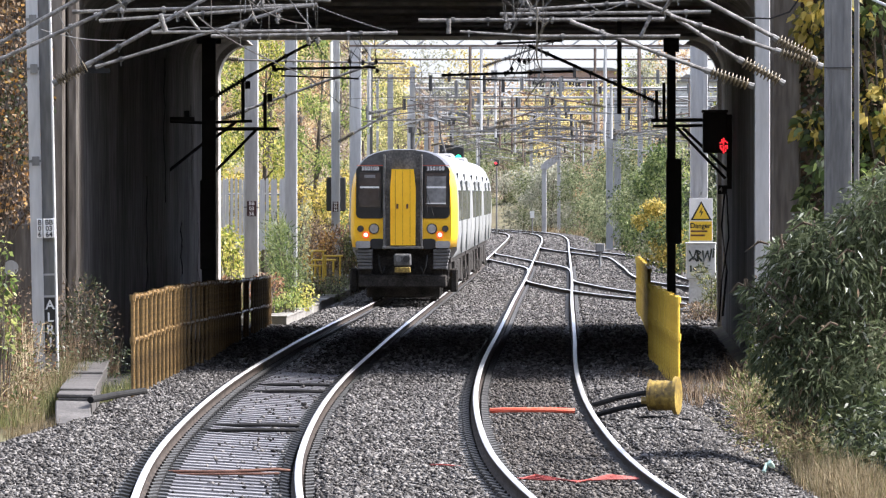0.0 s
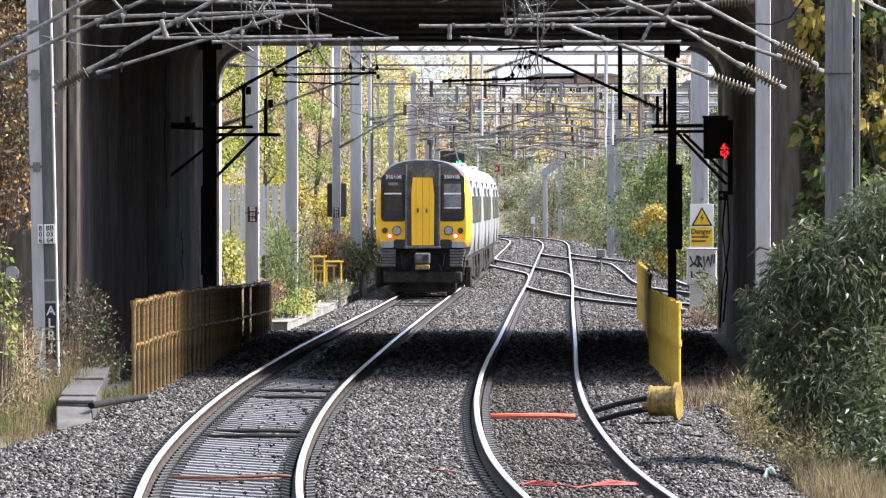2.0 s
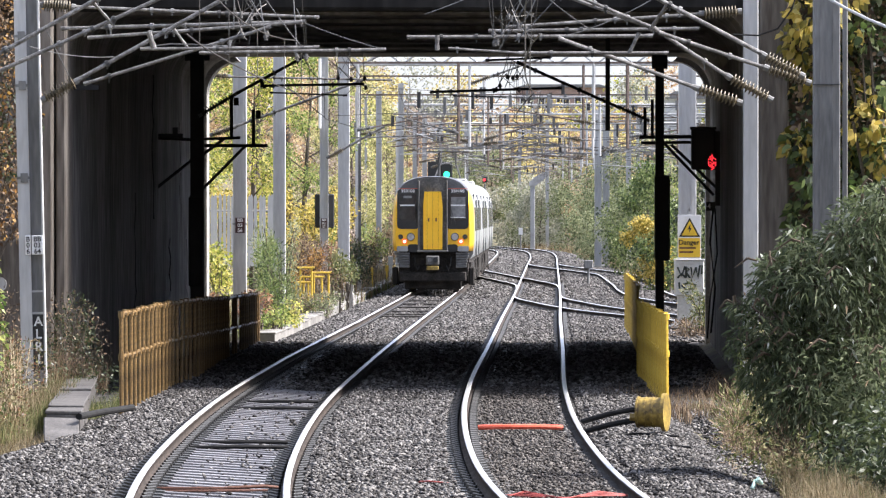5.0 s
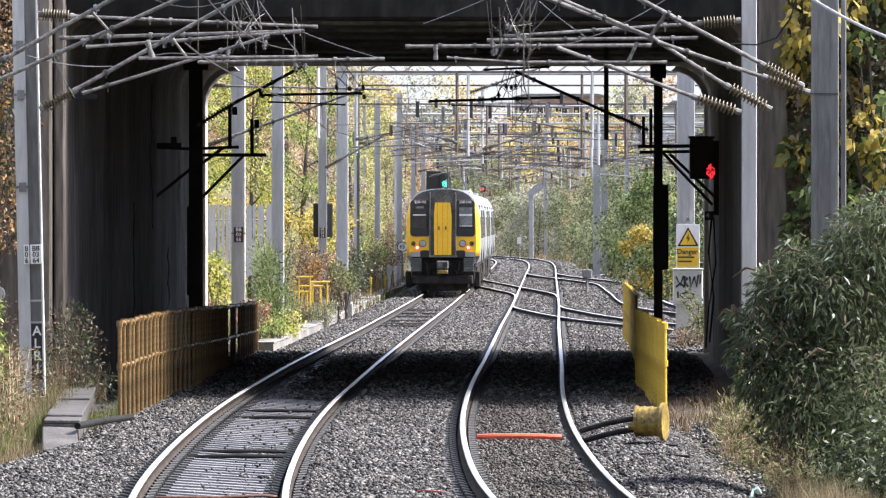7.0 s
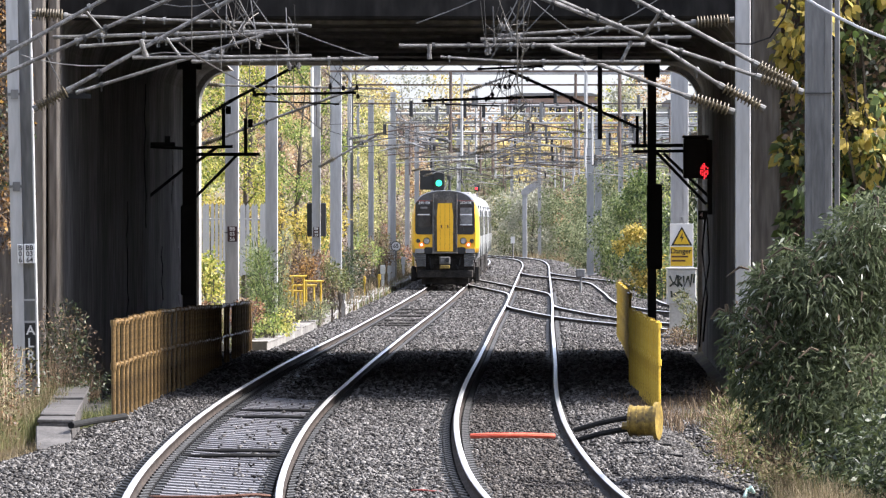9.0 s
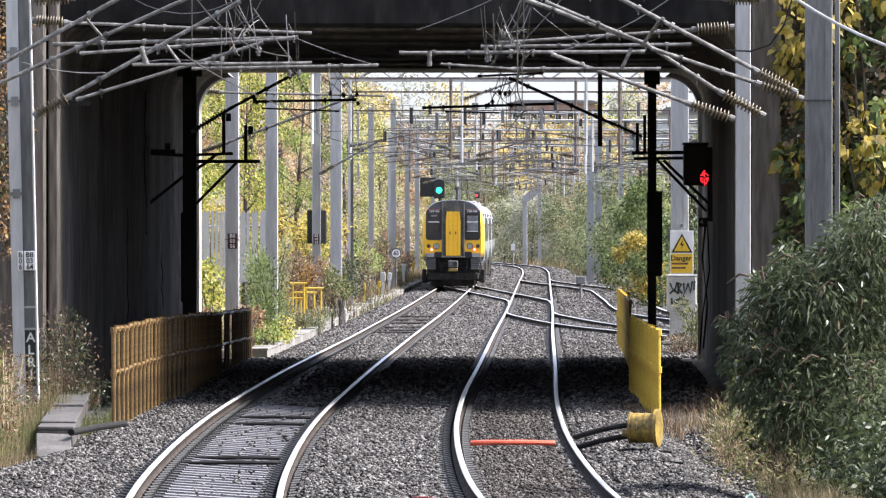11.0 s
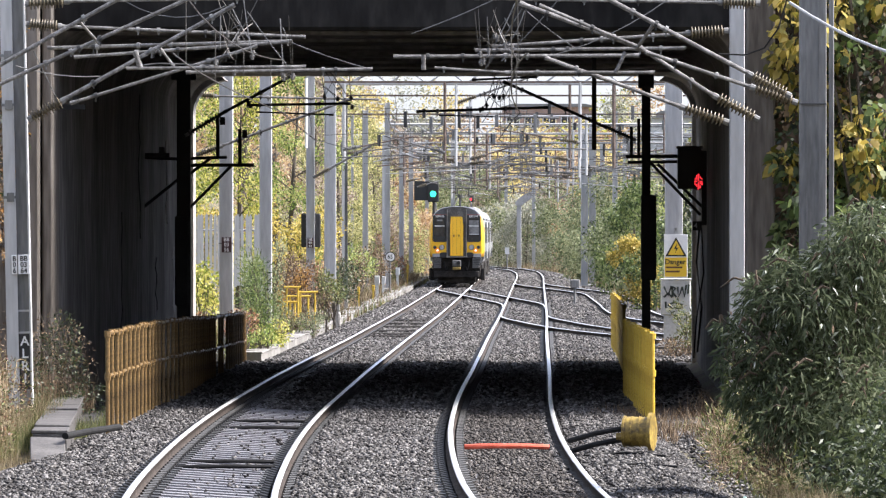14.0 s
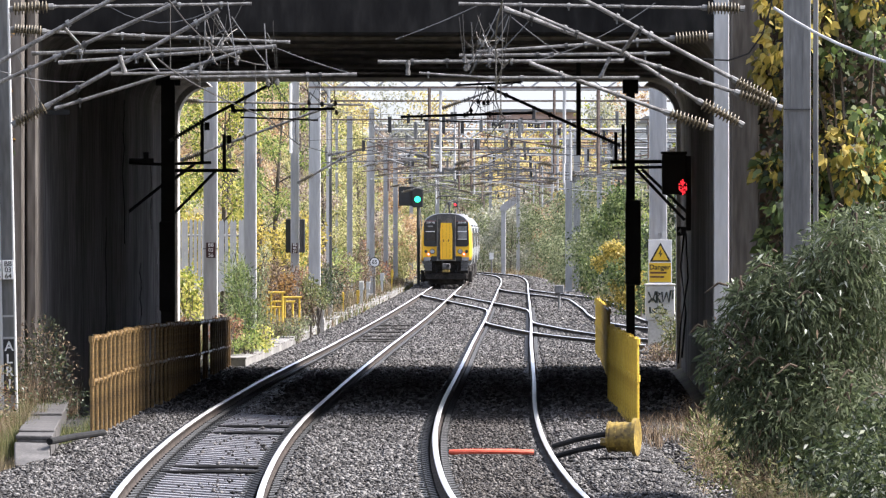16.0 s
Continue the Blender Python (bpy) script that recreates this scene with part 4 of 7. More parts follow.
def droppers(label, seeds, cx, cz, y, n, spread):
    """A knot of clamps and thin wires where arms and wires meet."""
    rng = random.Random(seeds)
    t = thing("dropper_wires", label, "overhead wires", group="knots of overhead wire")
    for k in range(n):
        p = Vector((cx + rng.uniform(-1, 1) * spread, y + rng.uniform(-0.3, 0.3), cz + rng.uniform(0.1, 0.75)))
        q = Vector((cx + rng.uniform(-1, 1) * spread * 0.8, y + rng.uniform(-0.3, 0.3), cz - rng.uniform(-0.1, 0.5)))
        part("wire", pipe(bmesh.new(), sag(p, q, rng.uniform(-0.05, 0.1)), 0.006 if k % 3 else 0.009, 5), M_WIRE if k % 3 else M_WIREPALE, t)
        if k % 2:
            bm = bmesh.new()
            rod(bm, q - Vector((0, 0, 0.05)), q + Vector((0, 0, 0.05)), 0.025)
            rod(bm, q - Vector((0.04, 0, 0)), q + Vector((0.04, 0, 0)), 0.018)
            part("clamp", bm, M_TUBE, t)
    return t


droppers("tangle of thin wires and clamps over the track", 4, *[-2.749, 5.65, 90.5], 15, 0.42)
droppers("tangle of thin wires and clamps over the track", 9, *[1.26, 5.647, 91.5], 17, 0.4)
droppers("small knot of wires and clamps at a tube end", 3, *[-1.981, 5.488, 90.5], 4, 0.12)
for p, q in (((-1.912, 90.5, 5.603), (-0.785, 90.5, 5.219)), ((-0.103, 91.5, 5.764), (1.149, 91.5, 6.282)), ((-2.563, 90, 6.055), (-1.969, 90, 5.248)), ((1.271, 91, 5.335), (2.13, 91, 6.263)), ((1.667, 91.5, 6.109), (2.401, 91.5, 5.548))):
    tagged(part("stay_wire", pipe(bmesh.new(), sag(p, q, 0.02), 0.008, 5), M_WIREPALE), "thin steel stay wire among the tube arms", "wire", group="stay wires")


def h_mast(label, x, y, z0, z1, w, d, mat, cap=False, turn=0.0):
    """A rolled-steel mast of H section: two flanges and a web, on a concrete base."""
    t = thing("mast", label, "mast", pose(x, y, 0, 0, 0, turn), "overhead line masts")
    part("flange", boxes((-w / 2, -w / 2 + 0.022, -d / 2, d / 2, z0, z1)), mat, t)
    part("flange", boxes((w / 2 - 0.022, w / 2, -d / 2, d / 2, z0, z1)), mat, t)
    part("web", boxes((-w / 2 + 0.022, w / 2 - 0.022, -0.012, 0.012, z0, z1)), mat, t)
    part("concrete_base", boxes((-w * 0.8, w * 0.8, -d * 0.8, d * 0.8, z0 - 0.6, z0 + 0.06), bevel=0.03), M_CONC, t)
    return t


def box_mast(label, x, y, z0, z1, w, d, mat):
    """A closed box-section mast with a seam plate and a base."""
    t = thing("mast", label, "mast", pose(x, y, 0), "overhead line masts")
    part("post", boxes((-w / 2, w / 2, -d / 2, d / 2, z0, z1), bevel=0.012), mat, t)
    for x in (-0.24, 0.24) if w > 0.25 else ():
        part("seam", boxes((w * x - 0.012, w * x + 0.012, -d / 2 - 0.012, -d / 2 + 0.002, z0, z1)), mat, t)
    part("base_plate", boxes((-w * 0.75, w * 0.75, -d * 0.75, d * 0.75, z0, z0 + 0.05)), mat, t)
    part("concrete_base", boxes((-w * 0.9, w * 0.9, -d * 0.9, d * 0.9, z0 - 0.8, z0 - 0.002), bevel=0.03), M_CONC, t)
    return t


# mast beside the left abutment: pale flange, web's shade put into a duller steel, thin bright edge
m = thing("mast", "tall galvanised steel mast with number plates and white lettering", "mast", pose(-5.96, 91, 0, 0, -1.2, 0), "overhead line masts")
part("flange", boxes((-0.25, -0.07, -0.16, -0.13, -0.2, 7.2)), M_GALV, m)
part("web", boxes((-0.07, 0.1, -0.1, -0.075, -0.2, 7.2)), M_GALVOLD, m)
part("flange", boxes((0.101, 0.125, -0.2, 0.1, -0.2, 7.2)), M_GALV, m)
for z in (1.2, 1.53):
    part("mast_band", boxes((-0.07, 0.1, -0.11, -0.1, z, z + 0.03)), M_GALV, m)
for z in (3.2, 4.6, 5.35):
    part("bolted_clamp", boxes((-0.2, -0.09, -0.2, -0.16, z, z + 0.14), (-0.26, -0.06, -0.18, -0.16, z + 0.05, z + 0.09)), M_GALVOLD, m)
part("painted_panel", boxes((-0.068, 0.099, -0.106, -0.101, 0.35, 1.19)), M_BLACK, m, "black painted panel")
part("concrete_base", boxes((-0.35, 0.35, -0.35, 0.25, -0.7, -0.18), bevel=0.03), M_CONC, m)
for k, c in enumerate("ALRI"):
    writing(c, 0.2, m, pose(0.018, -0.11, 1.08 - 0.19 * k, 90), M_WHITE, name="letter")
for x0, x1, y, t1 in ((-0.15, -0.066, -0.2, ("B", "0", "6")), (-0.05, 0.12, -0.22, ("BB", "03", "64"))):
    pl = part("number_plate", boxes((x0, x1, y, y + 0.012, 2.103, 2.395), bevel=0.004), M_WHITE, m, "white plate with black figures")
    for k, c in enumerate(t1):
        writing(c, 0.105, pl, pose((x0 + x1) / 2, y - 0.004, 2.335 - 0.092 * k, 90), M_BLACK)

for x, y, w, mat, lab in ((1349, 93, 0.23, M_GALV, "pale galvanised steel mast beside the abutment"), (1483, 87, 0.38, M_GALVOLD, "thick dull galvanised mast among the trees"), (1516, 88, 0.075, M_GALVOLD, "thin grey steel pole beside a thick mast")):
    xx = (x - 784) * y / 10600
    box_mast(lab, xx, y, -0.1, 7.4, w, w * 0.9, mat)
tagged(part("strap", boxes((5.527, 5.92, 86.79, 86.81, 4.59, 4.606)), M_DARKSTEEL), "thin dark strap round the thick mast", "strap")
tagged(part("jumper_cable", pipe(bmesh.new(), [(4.577, 91, 5.447), (4.963, 91, 5.43), (5.263, 91, 5.533), (5.478, 91, 5.833), (5.607, 91, 6.263), (5.667, 91, 6.692)], 0.014), M_RUBBER), "black jumper cable between insulator and mast", "cable")
tagged(part("pale_cable", pipe(bmesh.new(), sag((5.339, 86, 6.039), (7.038, 84, 5.14), 0.1), 0.022), M_GALV), "pale grey cable strung from the thick mast", "cable")

# ---- masts and brackets under the bridge, its shade put into their dark steel ----
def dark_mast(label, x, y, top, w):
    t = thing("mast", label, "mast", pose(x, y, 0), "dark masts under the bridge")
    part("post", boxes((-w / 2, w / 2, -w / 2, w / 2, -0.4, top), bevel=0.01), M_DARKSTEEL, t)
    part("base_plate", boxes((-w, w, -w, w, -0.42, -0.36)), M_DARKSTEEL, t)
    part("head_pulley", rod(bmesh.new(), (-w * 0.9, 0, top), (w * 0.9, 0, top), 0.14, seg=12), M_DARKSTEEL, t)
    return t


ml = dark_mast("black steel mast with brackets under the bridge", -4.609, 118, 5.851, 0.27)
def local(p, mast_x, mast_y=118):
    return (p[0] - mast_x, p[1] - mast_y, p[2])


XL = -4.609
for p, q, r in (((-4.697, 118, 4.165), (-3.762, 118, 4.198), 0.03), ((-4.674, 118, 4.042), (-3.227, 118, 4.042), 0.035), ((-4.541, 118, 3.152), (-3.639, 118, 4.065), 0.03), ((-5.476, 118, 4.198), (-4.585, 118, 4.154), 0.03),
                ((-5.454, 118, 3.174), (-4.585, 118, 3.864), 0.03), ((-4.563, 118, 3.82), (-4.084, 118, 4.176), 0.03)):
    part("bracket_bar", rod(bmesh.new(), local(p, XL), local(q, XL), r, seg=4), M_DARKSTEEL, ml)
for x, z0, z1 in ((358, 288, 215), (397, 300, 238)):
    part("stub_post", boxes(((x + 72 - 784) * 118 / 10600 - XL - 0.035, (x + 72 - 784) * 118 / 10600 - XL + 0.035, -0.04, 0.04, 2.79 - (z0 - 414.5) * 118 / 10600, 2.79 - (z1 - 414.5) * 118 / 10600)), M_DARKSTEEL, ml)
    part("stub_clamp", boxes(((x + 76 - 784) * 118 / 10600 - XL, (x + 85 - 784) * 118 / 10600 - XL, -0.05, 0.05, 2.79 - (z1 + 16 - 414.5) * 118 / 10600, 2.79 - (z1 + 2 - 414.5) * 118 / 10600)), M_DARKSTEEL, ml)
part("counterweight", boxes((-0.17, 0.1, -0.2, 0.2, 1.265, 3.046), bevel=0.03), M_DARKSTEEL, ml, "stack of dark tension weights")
# arms and insulators here take the dark steel as painted-in shade
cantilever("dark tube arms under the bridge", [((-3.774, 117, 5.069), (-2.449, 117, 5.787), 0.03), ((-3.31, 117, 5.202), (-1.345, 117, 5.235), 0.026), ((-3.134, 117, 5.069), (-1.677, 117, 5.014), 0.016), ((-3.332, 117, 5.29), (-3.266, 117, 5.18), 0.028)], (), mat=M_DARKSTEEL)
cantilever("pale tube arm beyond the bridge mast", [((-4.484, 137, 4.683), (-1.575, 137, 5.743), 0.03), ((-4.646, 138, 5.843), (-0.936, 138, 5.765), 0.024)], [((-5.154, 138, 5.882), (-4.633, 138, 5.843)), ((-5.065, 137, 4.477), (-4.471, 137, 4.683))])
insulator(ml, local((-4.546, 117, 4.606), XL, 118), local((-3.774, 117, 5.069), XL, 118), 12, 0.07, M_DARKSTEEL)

XR = 4.497
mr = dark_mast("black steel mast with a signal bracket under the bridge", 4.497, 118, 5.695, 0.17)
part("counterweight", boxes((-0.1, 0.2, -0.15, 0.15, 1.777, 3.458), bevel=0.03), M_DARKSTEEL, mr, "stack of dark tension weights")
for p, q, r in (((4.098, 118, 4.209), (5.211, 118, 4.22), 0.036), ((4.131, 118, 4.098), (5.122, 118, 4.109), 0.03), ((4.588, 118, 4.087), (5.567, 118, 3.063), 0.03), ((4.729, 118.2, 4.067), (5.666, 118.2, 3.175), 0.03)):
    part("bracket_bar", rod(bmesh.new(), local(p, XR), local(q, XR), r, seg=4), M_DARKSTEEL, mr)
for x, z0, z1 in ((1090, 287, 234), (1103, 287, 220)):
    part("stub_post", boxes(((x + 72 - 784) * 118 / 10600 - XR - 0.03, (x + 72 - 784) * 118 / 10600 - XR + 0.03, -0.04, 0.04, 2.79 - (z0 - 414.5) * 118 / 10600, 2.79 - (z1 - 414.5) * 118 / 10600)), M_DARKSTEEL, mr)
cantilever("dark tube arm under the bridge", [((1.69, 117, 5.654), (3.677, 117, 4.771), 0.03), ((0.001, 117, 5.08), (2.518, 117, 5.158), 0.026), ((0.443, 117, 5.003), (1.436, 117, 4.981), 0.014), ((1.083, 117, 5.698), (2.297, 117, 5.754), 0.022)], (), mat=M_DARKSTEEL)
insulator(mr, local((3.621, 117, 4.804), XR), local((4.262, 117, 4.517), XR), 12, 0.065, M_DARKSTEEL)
hang = part("hanging_post", boxes((3.371, 3.458, 115.95, 116.05, 4.311, 6.15)), M_DARKSTEEL)
tagged(hang, "dark drop post hanging from the bridge deck", "post")
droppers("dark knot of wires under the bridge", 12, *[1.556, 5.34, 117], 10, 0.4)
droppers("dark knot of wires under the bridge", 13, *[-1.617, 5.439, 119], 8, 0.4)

# red signal on the bracket
sg = thing("signal", "black signal head showing a red light", "railway signal", pose(5.365, 117.5, 0))
part("head", boxes((-0.27, 0.2, -0.12, 0.12, 3.566, 4.353), bevel=0.02), M_BLACK, sg)
part("hood", boxes((-0.29, 0.22, -0.16, 0.14, 4.353, 4.408), bevel=0.01), M_BLACK, sg)
part("backboard_post", boxes((0.2, 0.3, -0.06, 0.06, 2.857, 4.32), bevel=0.01), M_DARKSTEEL, sg)
lens = part("lens", disc(0.12, -0.135, 3.71, 0.16, 0.03), M_BLACK, sg, "dark lens with lit red points")
rng = random.Random(5)
for i in range(-2, 3):
    for j in range(-5, 6):
        if (i / 2.4) ** 2 + (j / 5.4) ** 2 < 1 and rng.random() < 0.85:
            part("red_point", boxes((0.135 + i * 0.034 - 0.009, 0.135 + i * 0.034 + 0.009, -0.142, -0.136, 3.71 + j * 0.028 - 0.01, 3.71 + j * 0.028 + 0.01)), M_REDGLOW, lens)
part("number_plate", boxes((0.02, 0.2, -0.1, -0.08, 2.757, 2.934)), M_BLACK, sg, "small black plate")
writing("4", 0.13, sg, pose(0.08, -0.104, 2.845, 90), M_WHITE)
part("cable", pipe(bmesh.new(), [(0.16, 0, 2.801), (0.1, -0.05, 2.136), (0.2, -0.05, 1.249), (0.12, 0, 0.362)], 0.02), M_RUBBER, sg)
part("cable", pipe(bmesh.new(), [(0.2, 0, 2.801), (0.24, -0.05, 1.914), (0.1, -0.05, 1.028), (0.05, 0, 0.252)], 0.016), M_RUBBER, sg)


# ---- masts, portals and wires beyond the bridge ----
def plate_on(mast, x0, x1, y, z0, z1, lines, dark=True):
    pl = part("number_plate", boxes((x0, x1, y - 0.012, y, z0, z1), bevel=0.003), M_PLATE if dark else M_WHITE, mast, "dark plate with white figures")
    h = (z1 - z0) / len(lines)
    for k, c in enumerate(lines):
        writing(c, h * 1.0, pl, pose((x0 + x1) / 2, y - 0.015, z1 - h * (k + 0.5), 90), M_WHITE)


FAR_MASTS = [(445, 140, 0.32, 0.0), (515, 146, 0.3, 0.2), (594, 190, 0.27, 0.6), (629, 185, 0.36, 0.3), (691, 260, 0.3, 0.4), (730, 265, 0.3, 0.2), (755, 320, 0.32, 0.2), (772, 350, 0.34, 0.1), (846, 420, 0.36, 0.0),
             (1079, 300, 0.44, 0.0), (1093, 305, 0.44, 0.0), (1133, 290, 0.3, 0.3), (1110, 380, 0.34, 0.3), (1150, 360, 0.3, 0.5), (989, 440, 0.3, 0.0), (940, 470, 0.3, 0.2), (800, 400, 0.3, 0.0), (668, 300, 0.16, 0.6), (657, 210, 0.1, 0.6)]
for i, (px, y, w, z0) in enumerate(FAR_MASTS):
    w *= 0.8 if y > 250 else 1.0
    x = (px - 784) * y / 10600
    top = 2.79 + (341 + 20 - (12 if i % 2 else 40)) * y / 10600 if y < 200 else 7.2 + 0.0055 * (y - 200) + 0.4 * (i % 3)
    if i in (0, 1, 3):
        mm = box_mast("wide pale grey steel mast beyond the bridge", x, y, z0 - 0.1, top, w, w, M_GALV)
    else:
        # beyond 250 m always the paler steel, as haze would lift it
        mm = h_mast("grey steel H-section overhead line mast", x, y, z0 - 0.1, top, w, w * 0.9, M_GALV if i % 3 or y > 250 else M_GALVOLD)
    if i == 0:
        plate_on(mm, -0.1, 0.12, -w / 2 - 0.002, 2.235, 2.592, ("BB", "03", "56"))
        part("mast_band", boxes((-w / 2 - 0.01, w / 2 + 0.01, -w / 2 - 0.01, w / 2 + 0.01, 2.433, 2.46)), M_GALVOLD, mm)
    if i == 2:
        plate_on(mm, -0.09, 0.09, -w / 2 - 0.002, 2.181, 2.503, ("BB", "03", "53"))
        part("signal_back", boxes((-0.3, 0.32, w / 2, w / 2 + 0.1, 2.198, 3.274), bevel=0.03), M_BLACK, mm, "black back of a signal board")
        part("bright_tube", rod(bmesh.new(), (-0.13, -0.2, 5.353), (-0.13, -0.2, 7.558), 0.045), M_WHITE, mm)

# the mast with the warning sign, and its cabinet
wm = box_mast("wide pale grey mast carrying a warning sign", 6.239, 146, 0.0, 7.2, 0.42, 0.36, M_GALV)
WX, WY = 6.239, 146
s = thing("warning_sign", "white and yellow overhead line danger sign on a mast", "sign", pose(6.277, 145.6, 0))
part("board", boxes((-0.29, 0.28, 0, 0.015, 1.554, 2.653), bevel=0.004), M_WHITE, s, "white sign board")
zt, zb = 2.584, 2.117
tri = part("triangle_edge", prism(bmesh.new(), [(-0.26, zb), (0.26, zb), (0, zt)], -0.006, 0.0), M_BLACK, s, "black triangle border")
part("triangle", prism(bmesh.new(), [(-0.195, zb + 0.035), (0.195, zb + 0.035), (0, zt - 0.07)], -0.01, -0.004), M_SIGNY, tri, "yellow triangle")
part("lightning_flash", prism(bmesh.new(), [(0.03, zt - 0.14), (-0.05, zt - 0.29), (0.0, zt - 0.28), (-0.02, zt - 0.39), (0.05, zt - 0.25), (0.005, zt - 0.26)], -0.014, -0.009), M_BLACK, tri)
part("caption_panel", boxes((-0.27, 0.26, -0.006, 0.0, 1.622, 2.089)), M_SIGNY, s, "yellow caption panel")
writing("Danger", 0.17, s, pose(-0.02, -0.01, 1.98, 90), M_BLACK, name="caption")
for k in range(2):
    part("small_print", boxes((-0.25, 0.15 - 0.06 * k, -0.01, -0.005, 1.828 - 0.1 * k, 1.87 - 0.1 * k)), M_RUST, s)
part("bracket", boxes((-0.03, 0.03, 0.015, 0.25, 2.735, 2.804), (-0.02, 0.02, 0.015, 0.06, 2.639, 2.831)), M_GALV, s)
c = thing("cabinet", "pale grey lineside cabinet with black graffiti", "cabinet", pose(6.208, 144, 0))
part("body", boxes((-0.36, 0.34, -0.25, 0.25, 0.712, 1.567), bevel=0.02), M_CABINET, c)
part("plinth", boxes((-0.29, 0.3, -0.22, 0.22, -0.3, 0.712), bevel=0.01), M_CABINET, c, "lower cabinet section")
part("lid", boxes((-0.38, 0.36, -0.27, 0.27, 1.554, 1.595), bevel=0.01), M_CABINET, c)
part("side_box", boxes((0.25, 0.42, -0.2, 0.1, 0.63, 0.902), bevel=0.01), M_CABINET, c)
for stroke in ([(-0.3, 0.8), (-0.2, 0.55), (-0.12, 0.82)], [(-0.3, 0.5), (-0.2, 0.62), (-0.1, 0.5)], [(-0.1, 0.82), (-0.09, 0.5)], [(-0.1, 0.8), (-0.02, 0.75), (-0.09, 0.66), (0.0, 0.5)], [(0.03, 0.8), (0.05, 0.5), (0.14, 0.78)], [(0.14, 0.8), (0.19, 0.5), (0.24, 0.85)], [(0.3, 0.86), (0.28, 0.6)],
               [(-0.2, 0.3), (-0.05, 0.36), (0.15, 0.3), (0.1, 0.2), (-0.1, 0.2), (-0.2, 0.3)], [(-0.26, 0.38), (-0.25, 0.2)]):
    z0, k = 0.712, 0.86
    part("graffiti_stroke", pipe(bmesh.new(), [(x, -0.252, z0 + z * k) for x, z in stroke], 0.024, 4), M_INK, c)
tagged(part("concrete_pad", boxes((5.72, 6.583, 143.2, 145, -0.35, -0.02), bevel=0.02), M_SLAB), "grey concrete pad under the cabinet", "concrete pad", kind="structure")

# speed sign
s = thing("speed_sign", "round white speed sign with black figures on a post", "sign", pose(-1.211, 262, 0))
part("post", rod(bmesh.new(), (0, 0.04, -0.3), (0, 0.04, 1.75), 0.04), M_GALVOLD, s)
part("disc_edge", disc(0, -0.01, 1.554, 0.225, 0.03, 24), M_BLACK, s)
part("disc", disc(0, -0.016, 1.554, 0.19, 0.03, 24), M_WHITE, s, "white disc")
writing("65", 0.24, s, pose(0, -0.02, 1.554, 90), M_BLACK)

# green signal over the left track
s = thing("signal", "signal head showing a green light on a slender post", "railway signal", pose(0.846, 332, 0))
part("backboard", boxes((-1.05, 0.25, 0.1, 0.15, 4.356, 5.421), bevel=0.01), M_BLACK, s, "black backboard with a route indicator")
part("head", boxes((-0.3, 0.32, -0.05, 0.1, 4.262, 5.327), bevel=0.04), M_BLACK, s)
part("lens", disc(0, -0.09, 4.716, 0.17, 0.04, 20), M_GREENGLOW, s, "lit green lens")
part("post", rod(bmesh.new(), (0.05, 0.15, -0.3), (0.05, 0.15, 4.387), 0.09), M_DARKSTEEL, s)
part("ladder_stay", rods(((0.5, 0.2, 0.0), (0.15, 0.2, 4.231), 0.03)), M_GALVOLD, s)
s = thing("signal", "distant signal head with a small red light", "railway signal", pose(3.76, 420, 0))
part("head", boxes((-0.16, 0.16, 0, 0.2, 4.652, 5.128), bevel=0.03), M_BLACK, s)
part("lens", disc(-0.05, -0.04, 4.85, 0.09, 0.04, 16), M_REDGLOW, s)
part("post", rod(bmesh.new(), (0, 0.1, -0.3), (0, 0.1, 4.573), 0.06), M_GALVOLD, s)

# pole with a slanted head by the far curve
s = thing("camera_pole", "pale blue-grey pole with a slanted box head", "pole", pose(7.261, 430, 0))
part("pole", boxes((-0.17, 0.17, -0.15, 0.15, -0.3, 4.615), bevel=0.03), M_PALEBLUE, s)
part("head", prism(bmesh.new(), [(-0.25, 4.453), (0.2, 4.453), (1.15, 5.183), (0.95, 5.508), (0.2, 5.143), (-0.25, 4.737)], -0.25, 0.25), M_PALEBLUE, s, "slanted box head")
s = thing("marker_post", "small white trackside marker board on a post", "sign", pose(6.335, 425, 0))
part("post", rod(bmesh.new(), (0, 0, -0.3), (0, 0, 1.226), 0.05), M_GALVOLD, s)
part("board", boxes((-0.15, 0.15, -0.06, -0.04, 0.986, 1.467)), M_WHITE, s)
s = thing("ground_signal", "grey trackside box on a short post between tracks", "railway signal", pose(6.085, 232, 0))
part("post", rod(bmesh.new(), (0, 0, -0.3), (0, 0, 0.776), 0.05), M_GALVOLD, s)
part("box", boxes((-0.18, 0.18, -0.1, 0.1, 0.492, 0.82), bevel=0.03), M_GALVOLD, s)


